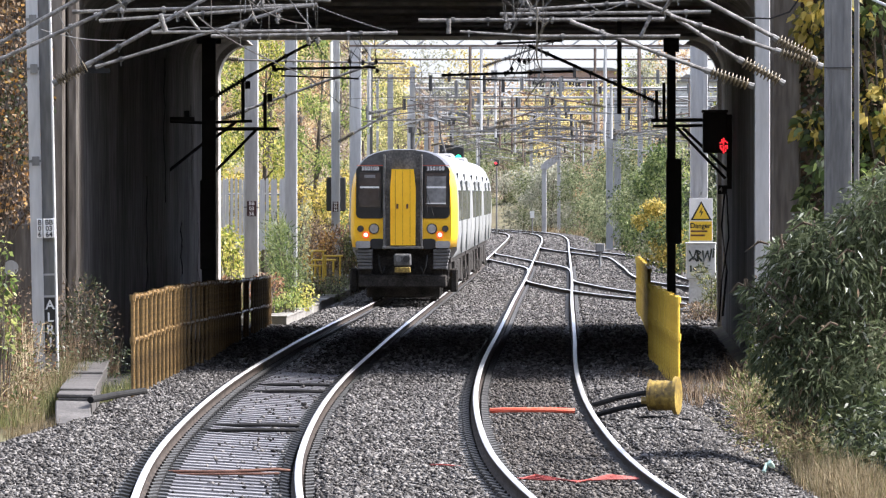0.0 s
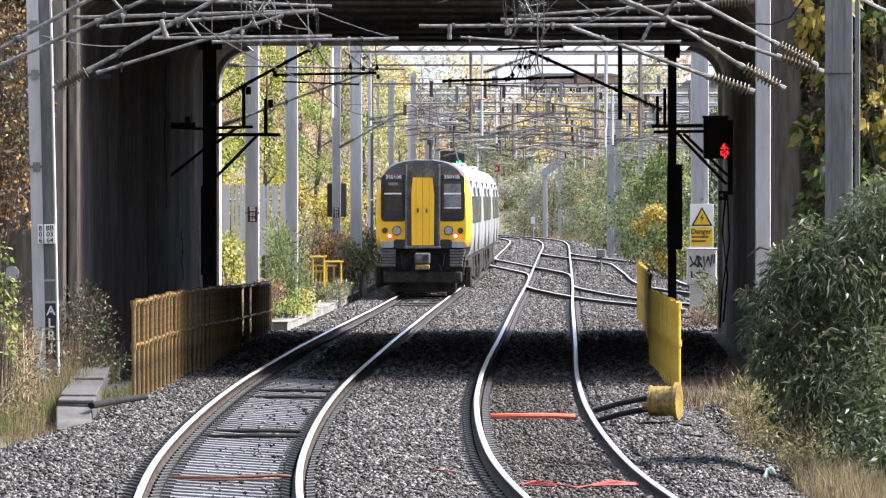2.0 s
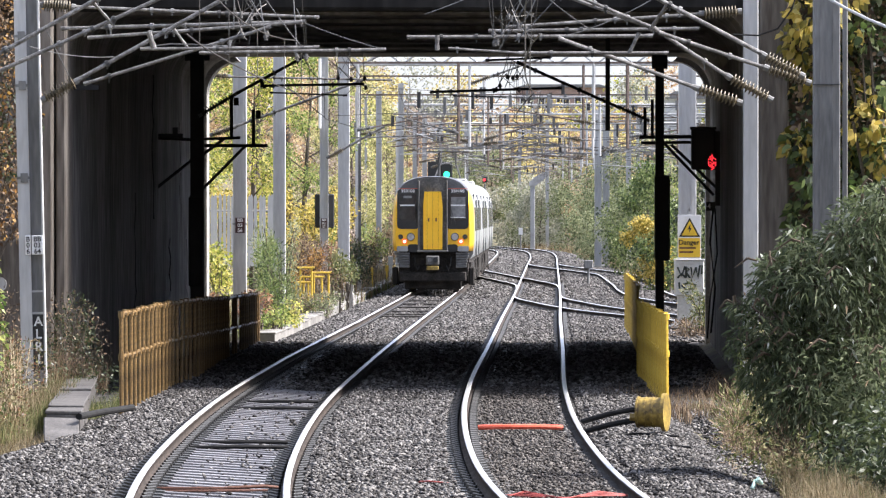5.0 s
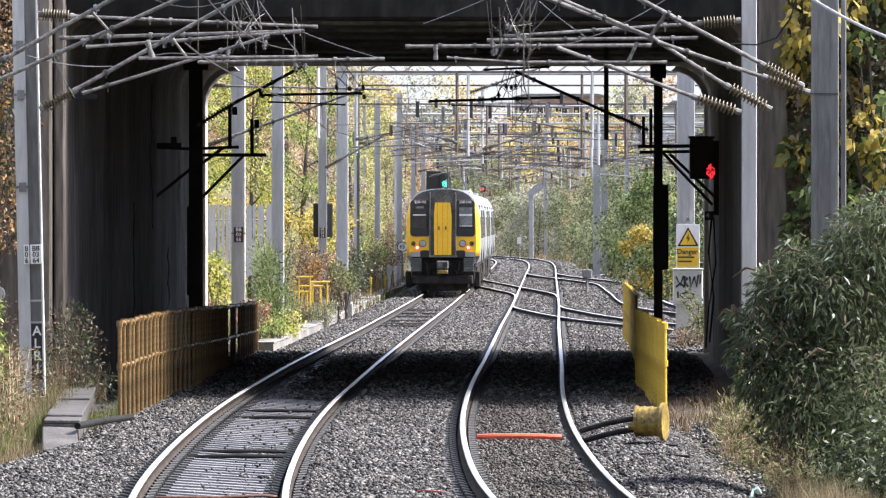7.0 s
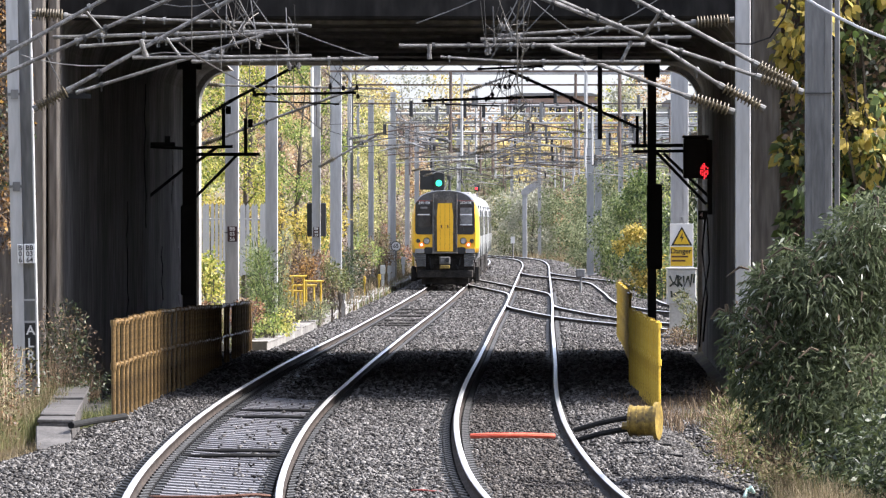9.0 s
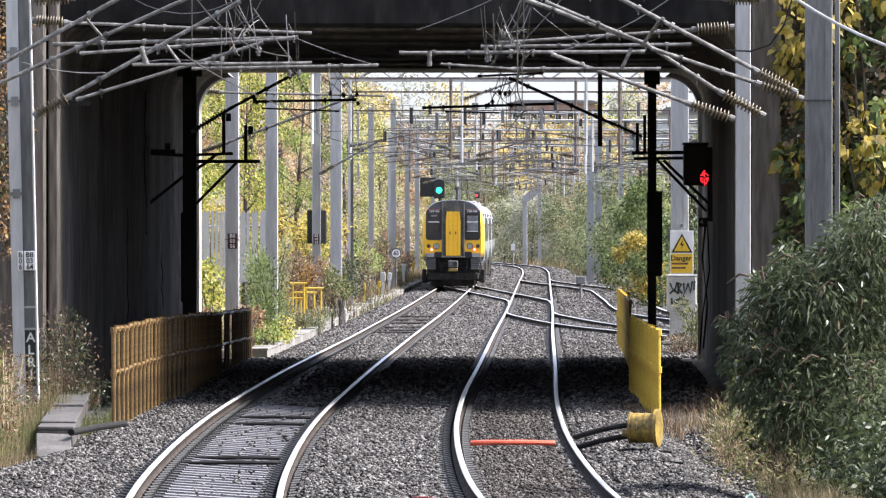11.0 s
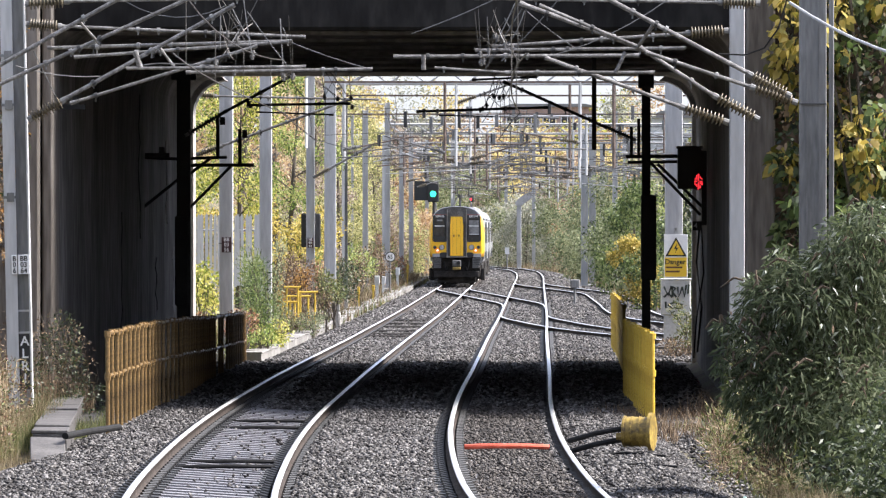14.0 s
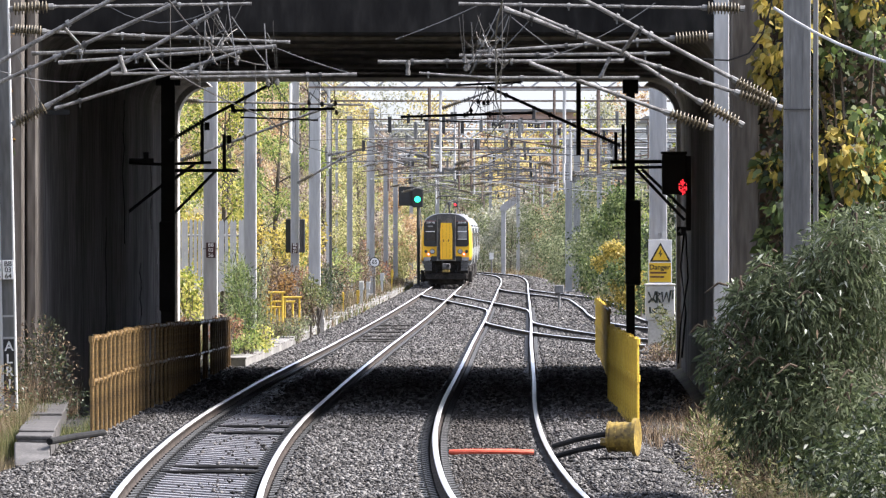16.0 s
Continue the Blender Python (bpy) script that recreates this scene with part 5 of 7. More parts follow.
def portal(y, xl, xr, z, seed, truss, own_post):
    """A gantry over the tracks: posts, a beam or truss, drop tubes, arms and insulators."""
    rng = random.Random(seed)
    t = thing("overhead_line_gantry", "grey steel gantry with tube arms over the tracks", "gantry", group="gantries over the tracks")
    for x in ((xl, xr) if own_post else (xr,)):
        part("post", boxes((x - 0.1, x + 0.1, y - 0.1, y + 0.1, -0.4, z + 0.1), bevel=0.012), M_GALV, t)
    if truss:
        part("top_chord", rod(bmesh.new(), (xl, y, z + 0.42), (xr, y, z + 0.42), 0.05, seg=6), M_GALV, t)
        part("bottom_chord", rod(bmesh.new(), (xl, y, z), (xr, y, z), 0.05, seg=6), M_GALV, t)
        n = int((xr - xl) / 0.6)
        for k in range(n):
            a, b = xl + (xr - xl) * k / n, xl + (xr - xl) * (k + 1) / n
            part("lattice_bar", rod(bmesh.new(), (a, y, z if k % 2 else z + 0.42), (b, y, z + 0.42 if k % 2 else z), 0.03, seg=5), M_GALV, t)
    else:
        part("beam", boxes((xl, xr, y - 0.04, y + 0.04, z - 0.03, z + 0.03)), M_TUBEBROWN, t)
    mix = [M_TUBE, M_TUBEBROWN, M_GALVOLD, M_GALV, M_TUBE]
    centres = [smooth(LEFT, y), smooth(RIGHT, y)] + ([smooth(THIRD, y) + 0.5, smooth(THIRD, y) + 4] if y < 300 else [smooth(RIGHT, y) + 4])
    for k, cx in enumerate(centres):
        for side in (-1, 1):
            dx = side * rng.uniform(1.3, 2.1)
            low = rng.uniform(4.5, 4.9)
            if side > 0 or rng.random() < 0.35:
                part("drop_tube", rod(bmesh.new(), (cx + dx, y, z), (cx + dx, y, low), 0.05 if side > 0 else 0.065, seg=6), rng.choice([M_GALV, M_GALV, M_TUBEBROWN]), t)
            yy = y + rng.uniform(-0.4, 0.4)
            a, b = (cx + dx, yy, low + rng.uniform(0.1, 0.5)), (cx - dx * rng.uniform(0.1, 0.5), yy, low + rng.uniform(0.5, 1.3))
            part("slant_tube", rod(bmesh.new(), a, b, 0.021, seg=6), rng.choice(mix), t)
            if rng.random() < 0.45:
                h = low + rng.uniform(0.5, 1.9)
                boom = part("boom", rod(bmesh.new(), (cx + dx * 1.2, yy, h), (cx - dx * rng.uniform(0.4, 1.1), yy, h + rng.uniform(-0.08, 0.08)), 0.026, seg=6), rng.choice(mix), t)
                for q in range(3):
                    x = cx + dx * rng.uniform(-0.5, 1.1)
                    part("clamp", boxes((x - 0.04, x + 0.04, yy - 0.05, yy + 0.05, h - 0.09, h + rng.choice((0.09, 0.25)))), M_GALVOLD, boom)
            insulator(t, a, Vector(a).lerp(Vector(b), 0.24), 7, 0.085, M_PORC if rng.random() < 0.6 else M_GALVOLD)
            if rng.random() < 0.5:
                part("registration_tube", rod(bmesh.new(), (cx + dx * 1.1, yy, low + 0.25), (cx - dx * rng.uniform(0.3, 0.9), yy, low + rng.uniform(-0.1, 0.7)), 0.02, seg=6), rng.choice(mix), t)
            part("steady_arm", pipe(bmesh.new(), [(cx - dx * 0.5, yy, low + 0.3), (cx - dx * 0.1, yy, low + 0.36), (cx + dx * 0.45, yy, low + 0.12)], 0.014, 5), rng.choice(mix), t)
            for q in range(2):
                x, h = cx + dx * rng.uniform(-0.6, 1.2), low + rng.uniform(0.2, 1.6)
                part("hanging_fitting", boxes((x - 0.05, x + 0.05, yy - 0.05, yy + 0.05, h, h + rng.uniform(0.2, 0.55)), bevel=0.01), M_DARKSTEEL if q else M_GALVOLD, t)
            part("dropper", rod(bmesh.new(), (cx + rng.uniform(-0.4, 0.4), yy, low + 0.1), (cx + rng.uniform(-0.4, 0.4), yy, low + 1.5), 0.01, seg=4), M_WIREPALE, t)
    part("span_wire", pipe(bmesh.new(), sag((xl, y, z - rng.uniform(0.5, 1)), (xr, y, z - rng.uniform(0.5, 1.2)), rng.uniform(0, 0.3)), 0.007, 5), M_WIRE, t)
    part("span_wire", pipe(bmesh.new(), sag((xl, y + 0.3, z - rng.uniform(1.2, 2)), (xr, y + 0.3, z - rng.uniform(1.2, 2.2)), rng.uniform(-0.2, 0.2)), 0.008, 5), M_WIRE, t)
    return t


for y, xl, xr, z, truss, own in ((185.6, -2.7, 13.5, 7.282, True, False), (172, -2.7, 13.5, 7.0, False, False), (212, -2.6, 13.5, 7.5, False, False), (236, -2.9, 13.5, 7.3, False, True), (265.5, -1.3, 14, 7.0, True, False), (302, -1.7, 15, 7.4, False, True), (350.5, -0.4, 16, 7.4, True, False), (399.5, 0.6, 17, 7.6, False, False)):
    portal(y, xl, xr, z, int(y), truss, own)
for k, (p, q) in enumerate((((-2.94, 205, 7.49), (-1.818, 205, 8.031)), ((1.276, 205, 7.064), (3.984, 205, 8.031)), ((-3.125, 180, 4.335), (-1.426, 180, 5.269)))):
    cantilever("pale slanting tube arm with an insulator beyond the bridge", [(p, q, 0.035)], [(p, tuple(Vector(p).lerp(Vector(q), 0.3)))])

# contact and catenary wires
def line_wires(line, label):
    t = thing("overhead_wires", label, "overhead wires")
    spans = [60, 91, 118, 150, 206, 262, 302, 345, 392]
    for a, b in zip(spans, spans[1:]):
        st = 0.25 if (spans.index(a) % 2) else -0.25
        n = 8
        con = [(smooth(line, a + (b - a) * i / n) + st * (1 - 2 * i / n), a + (b - a) * i / n, 4.55) for i in range(n + 1)]
        top = 5.35 if a < 118 else 5.75
        cat = [(x, y, top - (0.5 if a > 118 else 0.2) * 4 * (i / n) * (1 - i / n)) for i, (x, y, z) in enumerate(con)]
        part("contact_wire", pipe(bmesh.new(), con, 0.009, 5), M_WIRE, t)
        part("catenary_wire", pipe(bmesh.new(), cat, 0.009, 5), M_WIRE, t)
        for i in range(1, n, 2):
            part("dropper", rod(bmesh.new(), con[i], cat[i], 0.005, seg=4), M_WIRE, t)
    return t


line_wires(LEFT, "thin contact and catenary wires over a track")
line_wires(RIGHT, "thin contact and catenary wires over a track")


# ---- lineside things ----
def trough(name, label, line, width, top, mat, drop=0.25, step=0.0):
    """A cable trough of lidded concrete slabs laid end to end."""
    t = thing(name, label, "cable trough")
    for i, (a, b) in enumerate(zip(line, line[1:])):
        d = Vector((b[0] - a[0], b[1] - a[1]))
        m = pose((a[0] + b[0]) / 2, (a[1] + b[1]) / 2, top + random.uniform(-0.02, 0.02) + step * (i % 2), random.uniform(-0.6, 0.6) - 12 * step, random.uniform(-1.5, 1.5), -math.degrees(math.atan2(d.x, d.y)))
        for nm, w, z0, z1, mt in (("lid", width, -0.05, 0, mat), ("channel", width * 0.92, -drop - 0.1, -0.052, mat)):
            ob = part(nm, boxes((-w / 2, w / 2, -d.length / 2 + 0.008, d.length / 2 - 0.008, z0, z1), bevel=0.01), mt, t)
            ob.matrix_basis = m
    return t


trough("cable_trough", "pale concrete lidded cable trough along the line", [(smooth(LEFT, y) - 2.42 + 0.08 * math.sin(y * 0.05), y) for y in np.arange(136, 350, 1.5)], 0.46, 0.0, M_TROUGH)
trough("cable_trough", "grey concrete slabs of a stepped cable route", [(-4.85 - 0.0424 * (y - 79), y) for y in (78.6, 80.5, 82.6, 85, 87.6, 90.4, 93.2, 96)], 0.48, 0.13, M_SLAB, drop=0.45, step=0.02)
slab = part("slab", boxes((-0.23, 0.23, -0.85, 0.85, -0.07, 0), bevel=0.015), M_SLAB)
slab.matrix_basis = pose(-4.8, 77.7, -0.06, 8, 2, 4)
tagged(slab, "tilted grey concrete slab at the end of the cable route", "slab")
tagged(part("cable_duct", pipe(bmesh.new(), [(-4.592, 78, 0.089), (-4.352, 79, 0.114), (-3.992, 80, 0.141)], 0.045, 10), M_RUBBER), "black plastic duct crossing the ballast edge", "duct")
ws = thing("plate_sign", "dirty white oval plate in the weeds", "sign", pose(-6.919, 95.6, 0))
part("plate", rod(bmesh.new(), (0.02, 0, 1.589), (0.02, 0.03, 1.589), 0.12, seg=16), M_GALV, ws)
part("stake", boxes((0, 0.04, 0.03, 0.06, 0, 1.589)), M_RUST, ws)

# yellow drum with hoses beside the track
dr = thing("yellow_drum", "dirty yellow ribbed drum with black hoses beside the track", "drum", pose(2.862, 77, -0.02, 0, 0, -14))
part("body", rod(bmesh.new(), (-0.2, 0, 0.2), (0.12, 0, 0.2), 0.19, seg=20), M_DRUM, dr, smooth=True)
for x, r in ((-0.2, 0.205), (-0.1, 0.198), (0.0, 0.198)):
    part("hoop", rod(bmesh.new(), (x - 0.012, 0, 0.2), (x + 0.012, 0, 0.2), r, seg=20), M_DRUM, dr)
part("flange", rod(bmesh.new(), (0.12, 0, 0.2), (0.17, 0, 0.2), 0.245, seg=24), M_DRUM, dr, "wide end flange")
for z0, z1 in ((0.3, 0.12), (0.16, -0.02)):
    part("hose", pipe(bmesh.new(), [(-0.2, -0.05, z0 - 0.06), (-0.35, -0.06, z0 - 0.08), (-0.6, -0.05, z1 + 0.05), (-0.95, 0, z1 - 0.05)], 0.035, 8), M_RUBBER, dr, "black hose", smooth=True)
part("hose_nozzle", rod(bmesh.new(), (-0.3, -0.05, 0.13), (-0.2, -0.05, 0.13), 0.055), M_DRUM, dr)


def loose(name, label, cat, pts, r, mat):
    return tagged(part(name, pipe(bmesh.new(), pts, r, 8), mat, smooth=True), label, cat)


loose("cable_sleeve", "bright orange-red cable sleeve lying across the track", "cable sleeve", [(0.626, 79, -0.09), (0.85, 78.9, -0.075), (1.4, 78.9, -0.075), (1.729, 79, -0.09)], 0.034, M_RED)
for k in range(4):
    loose("cable", "thin red cable lying across the track", "cable", [(0.7 + 0.03 * k, 61.3 - 0.1 * k, -0.13), (0.95, 60.9 + 0.1 * k, -0.13 + 0.012 * k), (1.35, 60.7 - 0.08 * k, -0.135), (1.7, 60.8 + 0.1 * k, -0.12 + 0.01 * k), (2.0, 61.0 + 0.08 * k, -0.13)], 0.0075, M_REDCABLE)
loose("cable", "short red cable end on the ballast", "cable", [(-0.132, 63.5, -0.1), (-0.03, 63.2, -0.08), (0.186, 63.2, -0.1)], 0.008, M_REDCABLE)
loose("cable", "dark rusty cable between two sleepers", "cable", [(-2.9, 62.6, -0.13), (-2.2, 62.4, -0.12), (-1.75, 62.5, -0.1), (-1.6, 62.6, -0.12)], 0.018, M_RUST)
loose("cable", "rusty red cable between two sleepers", "cable", [(-2.85, 62.2, -0.14), (-2.2, 62.1, -0.13), (-1.7, 62.2, -0.13)], 0.013, M_RUST)
for y in (73.6, 75.2, 88, 91):
    loose("cable", "black cable crossing between sleepers", "cable", [(smooth(LEFT, y) - 0.6, y, -0.14), (smooth(LEFT, y), y - 0.1, -0.125), (smooth(LEFT, y) + 0.6, y + 0.1, -0.14)], 0.025, M_RUBBER)
for y in (73, 76.5):
    loose("cable", "thin black cable on the ballast beside the rail", "cable", [(smooth(RIGHT, y) + 0.95, y, -0.1), (smooth(RIGHT, y) + 1.5, y + 0.4, -0.09), (smooth(RIGHT, y) + 2.0, y + 0.2, -0.12)], 0.014, M_RUBBER)
loose("litter", "crumpled pale green wrapper in the grass", "litter", [(3.269, 61, -0.06), (3.303, 61.05, 0.02), (3.361, 61.0, 0.0), (3.326, 60.95, 0.05)], 0.022, M_LITTER)
for y in (162, 165, 170, 177, 183, 190):
    b = part("cross_cable", boxes((smooth(LEFT, y) - 0.55, smooth(LEFT, y) + 0.55, y, y + 0.5, -0.17, -0.09), bevel=0.02), M_UNDER)
    tagged(b, "dark cable duct across the sleepers", "cable duct", group="ducts across the sleepers")

# yellow pipe frames and posts along the left cess
for i, (x0, x1, y, z) in enumerate(((552, 572, 168, 1.15), (576, 602, 169, 1.0), (558, 590, 172, 0.85), (545, 566, 171, 0.7))):
    t = thing("pipe_frame", "yellow painted pipe hoop beside the line", "pipe frame", group="yellow pipe frames")
    a, b = (x0 - 784) * y / 10600, (x1 - 784) * y / 10600
    part("upright", rod(bmesh.new(), (a, y, -0.3), (a, y, z), 0.03), M_RAILYELLOW, t)
    part("upright", rod(bmesh.new(), (b, y, -0.3), (b, y, z), 0.03), M_RAILYELLOW, t)
    part("cross_bar", rod(bmesh.new(), (a - 0.08, y, z), (b + 0.08, y, z), 0.03), M_RAILYELLOW, t)
for px, y, h, w, mat, lab in ((635, 176, 0.62, 0.09, M_BARK, "dark timber stub post by the trough"), (622, 172, 0.3, 0.09, M_BARK, "short leaning timber post by the trough"), (680, 215, 0.7, 0.09, M_RAILYELLOW, "yellow marker post by the line"), (712, 240, 0.9, 0.2, M_CABINET, "small pale lineside box on a post"),
                             (705, 238, 0.55, 0.12, M_RAILYELLOW, "yellow marker post by the line"), (722, 250, 0.8, 0.16, M_CABINET, "small pale lineside box on a post"), (748, 290, 0.9, 0.2, M_CABINET, "small pale lineside box on a post"), (765, 300, 1.0, 0.12, M_RAILYELLOW, "yellow marker post by the line"), (640, 182, 0.5, 0.2, M_CONC, "small concrete marker block by the trough")):
    x = (px - 784) * y / 10600
    t = thing("lineside_post", lab, "post", pose(x, y, 0, 0, random.uniform(-3, 3), 0), "posts along the line")
    part("stem", boxes((-w * 0.3, w * 0.3, -w * 0.3, w * 0.3, -0.35, h * 0.6)), mat, t)
    part("head", boxes((-w / 2, w / 2, -w / 2, w / 2, h * 0.6, h), bevel=0.012), mat, t)

# palisade fence on the left bank
pf = thing("palisade_fence", "grey galvanised palisade fence on the bank", "fence")
x = -6.953
while x < -4.416:
    o = part("pale", prism(bmesh.new(), [(-0.042, 1.2), (0.042, 1.2), (0.042, 3.12), (0.0, 3.2), (-0.042, 3.12)], -0.01, 0.01), M_GALV, pf)
    o.matrix_basis = pose(x, 166 + 0.4 * (x + 6), random.uniform(-0.03, 0.03), 0, random.uniform(-0.6, 0.6), 0)
    x += 0.11
for z in (1.6, 2.75):
    part("fence_rail", rod(bmesh.new(), (-6.953, 166.3, z), (-4.416, 166.9, z), 0.03, seg=4), M_GALVOLD, pf)


# ---- plants ----
def leaf_arrays(pts, out, length, width, rng, droop=0.3, spread=0.9, rounded=False):
    """Pointed or rounded leaves at points, facing outwards and down a little."""
    n = len(pts)
    d = out + rng.normal(0, spread, (n, 3))
    d[:, 2] -= droop
    d /= np.linalg.norm(d, axis=1, keepdims=True) + 1e-6
    r = rng.normal(0, 1, (n, 3))
    s = np.cross(d, r)
    s /= np.linalg.norm(s, axis=1, keepdims=True) + 1e-6
    k = rng.uniform(0.55, 1.25, (n, 1))
    L, Wd = d * length * k, s * width * k * 0.5
    bend = np.zeros((n, 3))
    bend[:, 2] = -droop * length * 0.35
    if not rounded:
        return np.stack([pts, pts + L * 0.45 + Wd, pts + L + bend, pts + L * 0.45 - Wd], 1)
    return np.stack([pts, pts + L * 0.22 + Wd * 0.8, pts + L * 0.62 + Wd * 0.85, pts + L + bend, pts + L * 0.62 - Wd * 0.85, pts + L * 0.22 - Wd * 0.8], 1)


def blob_points(blobs, n, rng, hollow=0.45):
    """Points in ellipsoids (x, y, z, rx, ry, rz), thicker near their skins, and the ways out."""
    b = np.array(blobs)
    vol = b[:, 3] * b[:, 5]
    pick = rng.choice(len(b), n, p=vol / vol.sum())
    u = rng.normal(0, 1, (n, 3))
    u /= np.linalg.norm(u, axis=1, keepdims=True)
    rad = hollow + (1.06 - hollow) * rng.random((n, 1)) ** 0.7
    return b[pick, :3] + u * b[pick, 3:] * rad, u


def leaves(name, blobs, n, length, width, mat, seed, droop=0.3, parent=None, spread=0.9, hollow=0.45, label="", rounded=False):
    rng = np.random.default_rng(seed)
    p, o = blob_points(blobs, n, rng, hollow)
    v = leaf_arrays(p, o, length, width, rng, droop, spread, rounded)
    f = np.arange(n * v.shape[1], dtype="i4").reshape(n, -1)
    return from_arrays(name, v, f, mat, parent, label)


def stems(blobs, base, n, r, rng, parent, name="branchwork", mat=None):
    """Thin bent stems from a base into the blobs, one mesh."""
    bm = bmesh.new()
    for k in range(n):
        b = blobs[k % len(blobs)]
        q = Vector((b[0] + rng.uniform(-0.7, 0.7) * b[3], b[1] + rng.uniform(-0.7, 0.7) * b[4], b[2] + rng.uniform(-0.2, 0.9) * b[5]))
        p = Vector(base) + Vector((rng.uniform(-0.2, 0.2), rng.uniform(-0.2, 0.2), 0))
        mid = p.lerp(q, 0.55) + Vector((0, 0, 0.12 * (q - p).length))
        pipe(bm, [p, p.lerp(mid, 0.5), mid, mid.lerp(q, 0.5) + Vector((0, 0, 0.03)), q], r * rng.uniform(0.5, 1), 4)
    ob = part(name, bm, mat or M_BARK, parent)
    ob["kind"] = "stuff"
    return ob


def tree(x, y, z0, h, w, mat, n, seed, leaf=0.1, label="", name="tree", low=0.25):
    """A tapered trunk with limbs and a loose crown of many leaf clumps."""
    rng = random.Random(seed)
    t = thing(name, label, "tree", pose(x, y, z0))
    bm = bmesh.new()
    bend = rng.uniform(-0.4, 0.4)
    spine = [Vector((bend * (k / 6) ** 2, 0.1 * math.sin(k), h * 0.9 * k / 6)) for k in range(7)]
    for k in range(6):
        rod(bm, spine[k], spine[k + 1], 0.018 * h * (1 - k / 6.6), 0.018 * h * (1 - (k + 1) / 6.6), seg=7)
    blobs = []
    for k in range(16):
        s = low + (0.97 - low) * k / 15
        a = rng.uniform(0, math.tau)
        reach = w * (0.25 + 0.75 * math.sin(math.pi * min(1, s * 0.8 + 0.12))) * rng.uniform(0.4, 0.95)
        i = min(5, int(s * 6))
        p = spine[i].lerp(spine[i + 1], s * 6 - i if s < 1 else 1)
        q = Vector((p.x + math.cos(a) * reach, p.y + math.sin(a) * reach, h * s + 0.25 * reach))
        rod(bm, p, q, 0.006 * h * (1.1 - s), 0.002 * h, seg=5)
        c = w * rng.uniform(0.26, 0.44)
        blobs.append((q.x, q.y, q.z, c, c, c * rng.uniform(0.7, 1.1)))
    part("trunk", bm, M_BARK, t)
    leaves("crown", blobs, n, leaf, leaf * 0.6, mat, seed, 0.35, t, hollow=0.2)
    return t


def blades(name, spots, n, h, w, mat, seed, lean=0.35, label="", cat="grass", up=None, parent=None):
    """Upright bent blades over patches (x, y, rx, ry, z, height share)."""
    rng = np.random.default_rng(seed)
    s = np.array(spots)
    pick = rng.choice(len(s), n, p=(s[:, 2] * s[:, 3]) / (s[:, 2] * s[:, 3]).sum())
    a, r = rng.uniform(0, math.tau, n), np.sqrt(rng.random(n))
    x, y = s[pick, 0] + np.cos(a) * r * s[pick, 2], s[pick, 1] + np.sin(a) * r * s[pick, 3]
    z = s[pick, 4] + rng.uniform(-0.05, 0.02, n)
    tuft = 0.5 + 0.5 * np.sin(x * 9.7 + 2.3 * np.sin(y * 2.9)) * np.sin(y * 3.7 + x * 4.1)
    H = h * s[pick, 5] * rng.uniform(0.35, 1.15, n) * (0.55 + 0.6 * tuft)
    bow = rng.normal(0, lean, n) * rng.choice((0.6, 1.0, 2.2), n, p=(0.5, 0.35, 0.15))
    tx, ty = bow * H, rng.normal(0, lean, n) * H
    H = H * (1 - 0.3 * np.clip(np.abs(bow), 0, 1))
    b = rng.uniform(0, math.tau, n)
    wx, wy = np.cos(b) * w / 2, np.sin(b) * w / 2
    p0, p1 = np.stack([x - wx, y - wy, z], 1), np.stack([x + wx, y + wy, z], 1)
    p2 = np.stack([x + tx * 0.3 + wx * 0.75, y + ty * 0.3 + wy * 0.75, z + H * 0.6], 1)
    p3 = np.stack([x + tx * 0.3 - wx * 0.75, y + ty * 0.3 - wy * 0.75, z + H * 0.6], 1)
    p4 = np.stack([x + tx + wx * 0.2, y + ty + wy * 0.2, z + H], 1)
    p5 = np.stack([x + tx - wx * 0.2, y + ty - wy * 0.2, z + H], 1)
    v = np.stack([p0, p1, p2, p3, p4, p5], 1)
    f = np.array([(0, 1, 2, 3), (3, 2, 4, 5)], "i4")[None] + (np.arange(n, dtype="i4") * 6)[:, None, None]
    ob = from_arrays(name, v, f.reshape(-1, 4), mat, parent)
    return ob if parent is not None else tagged(ob, label, cat, kind="stuff")


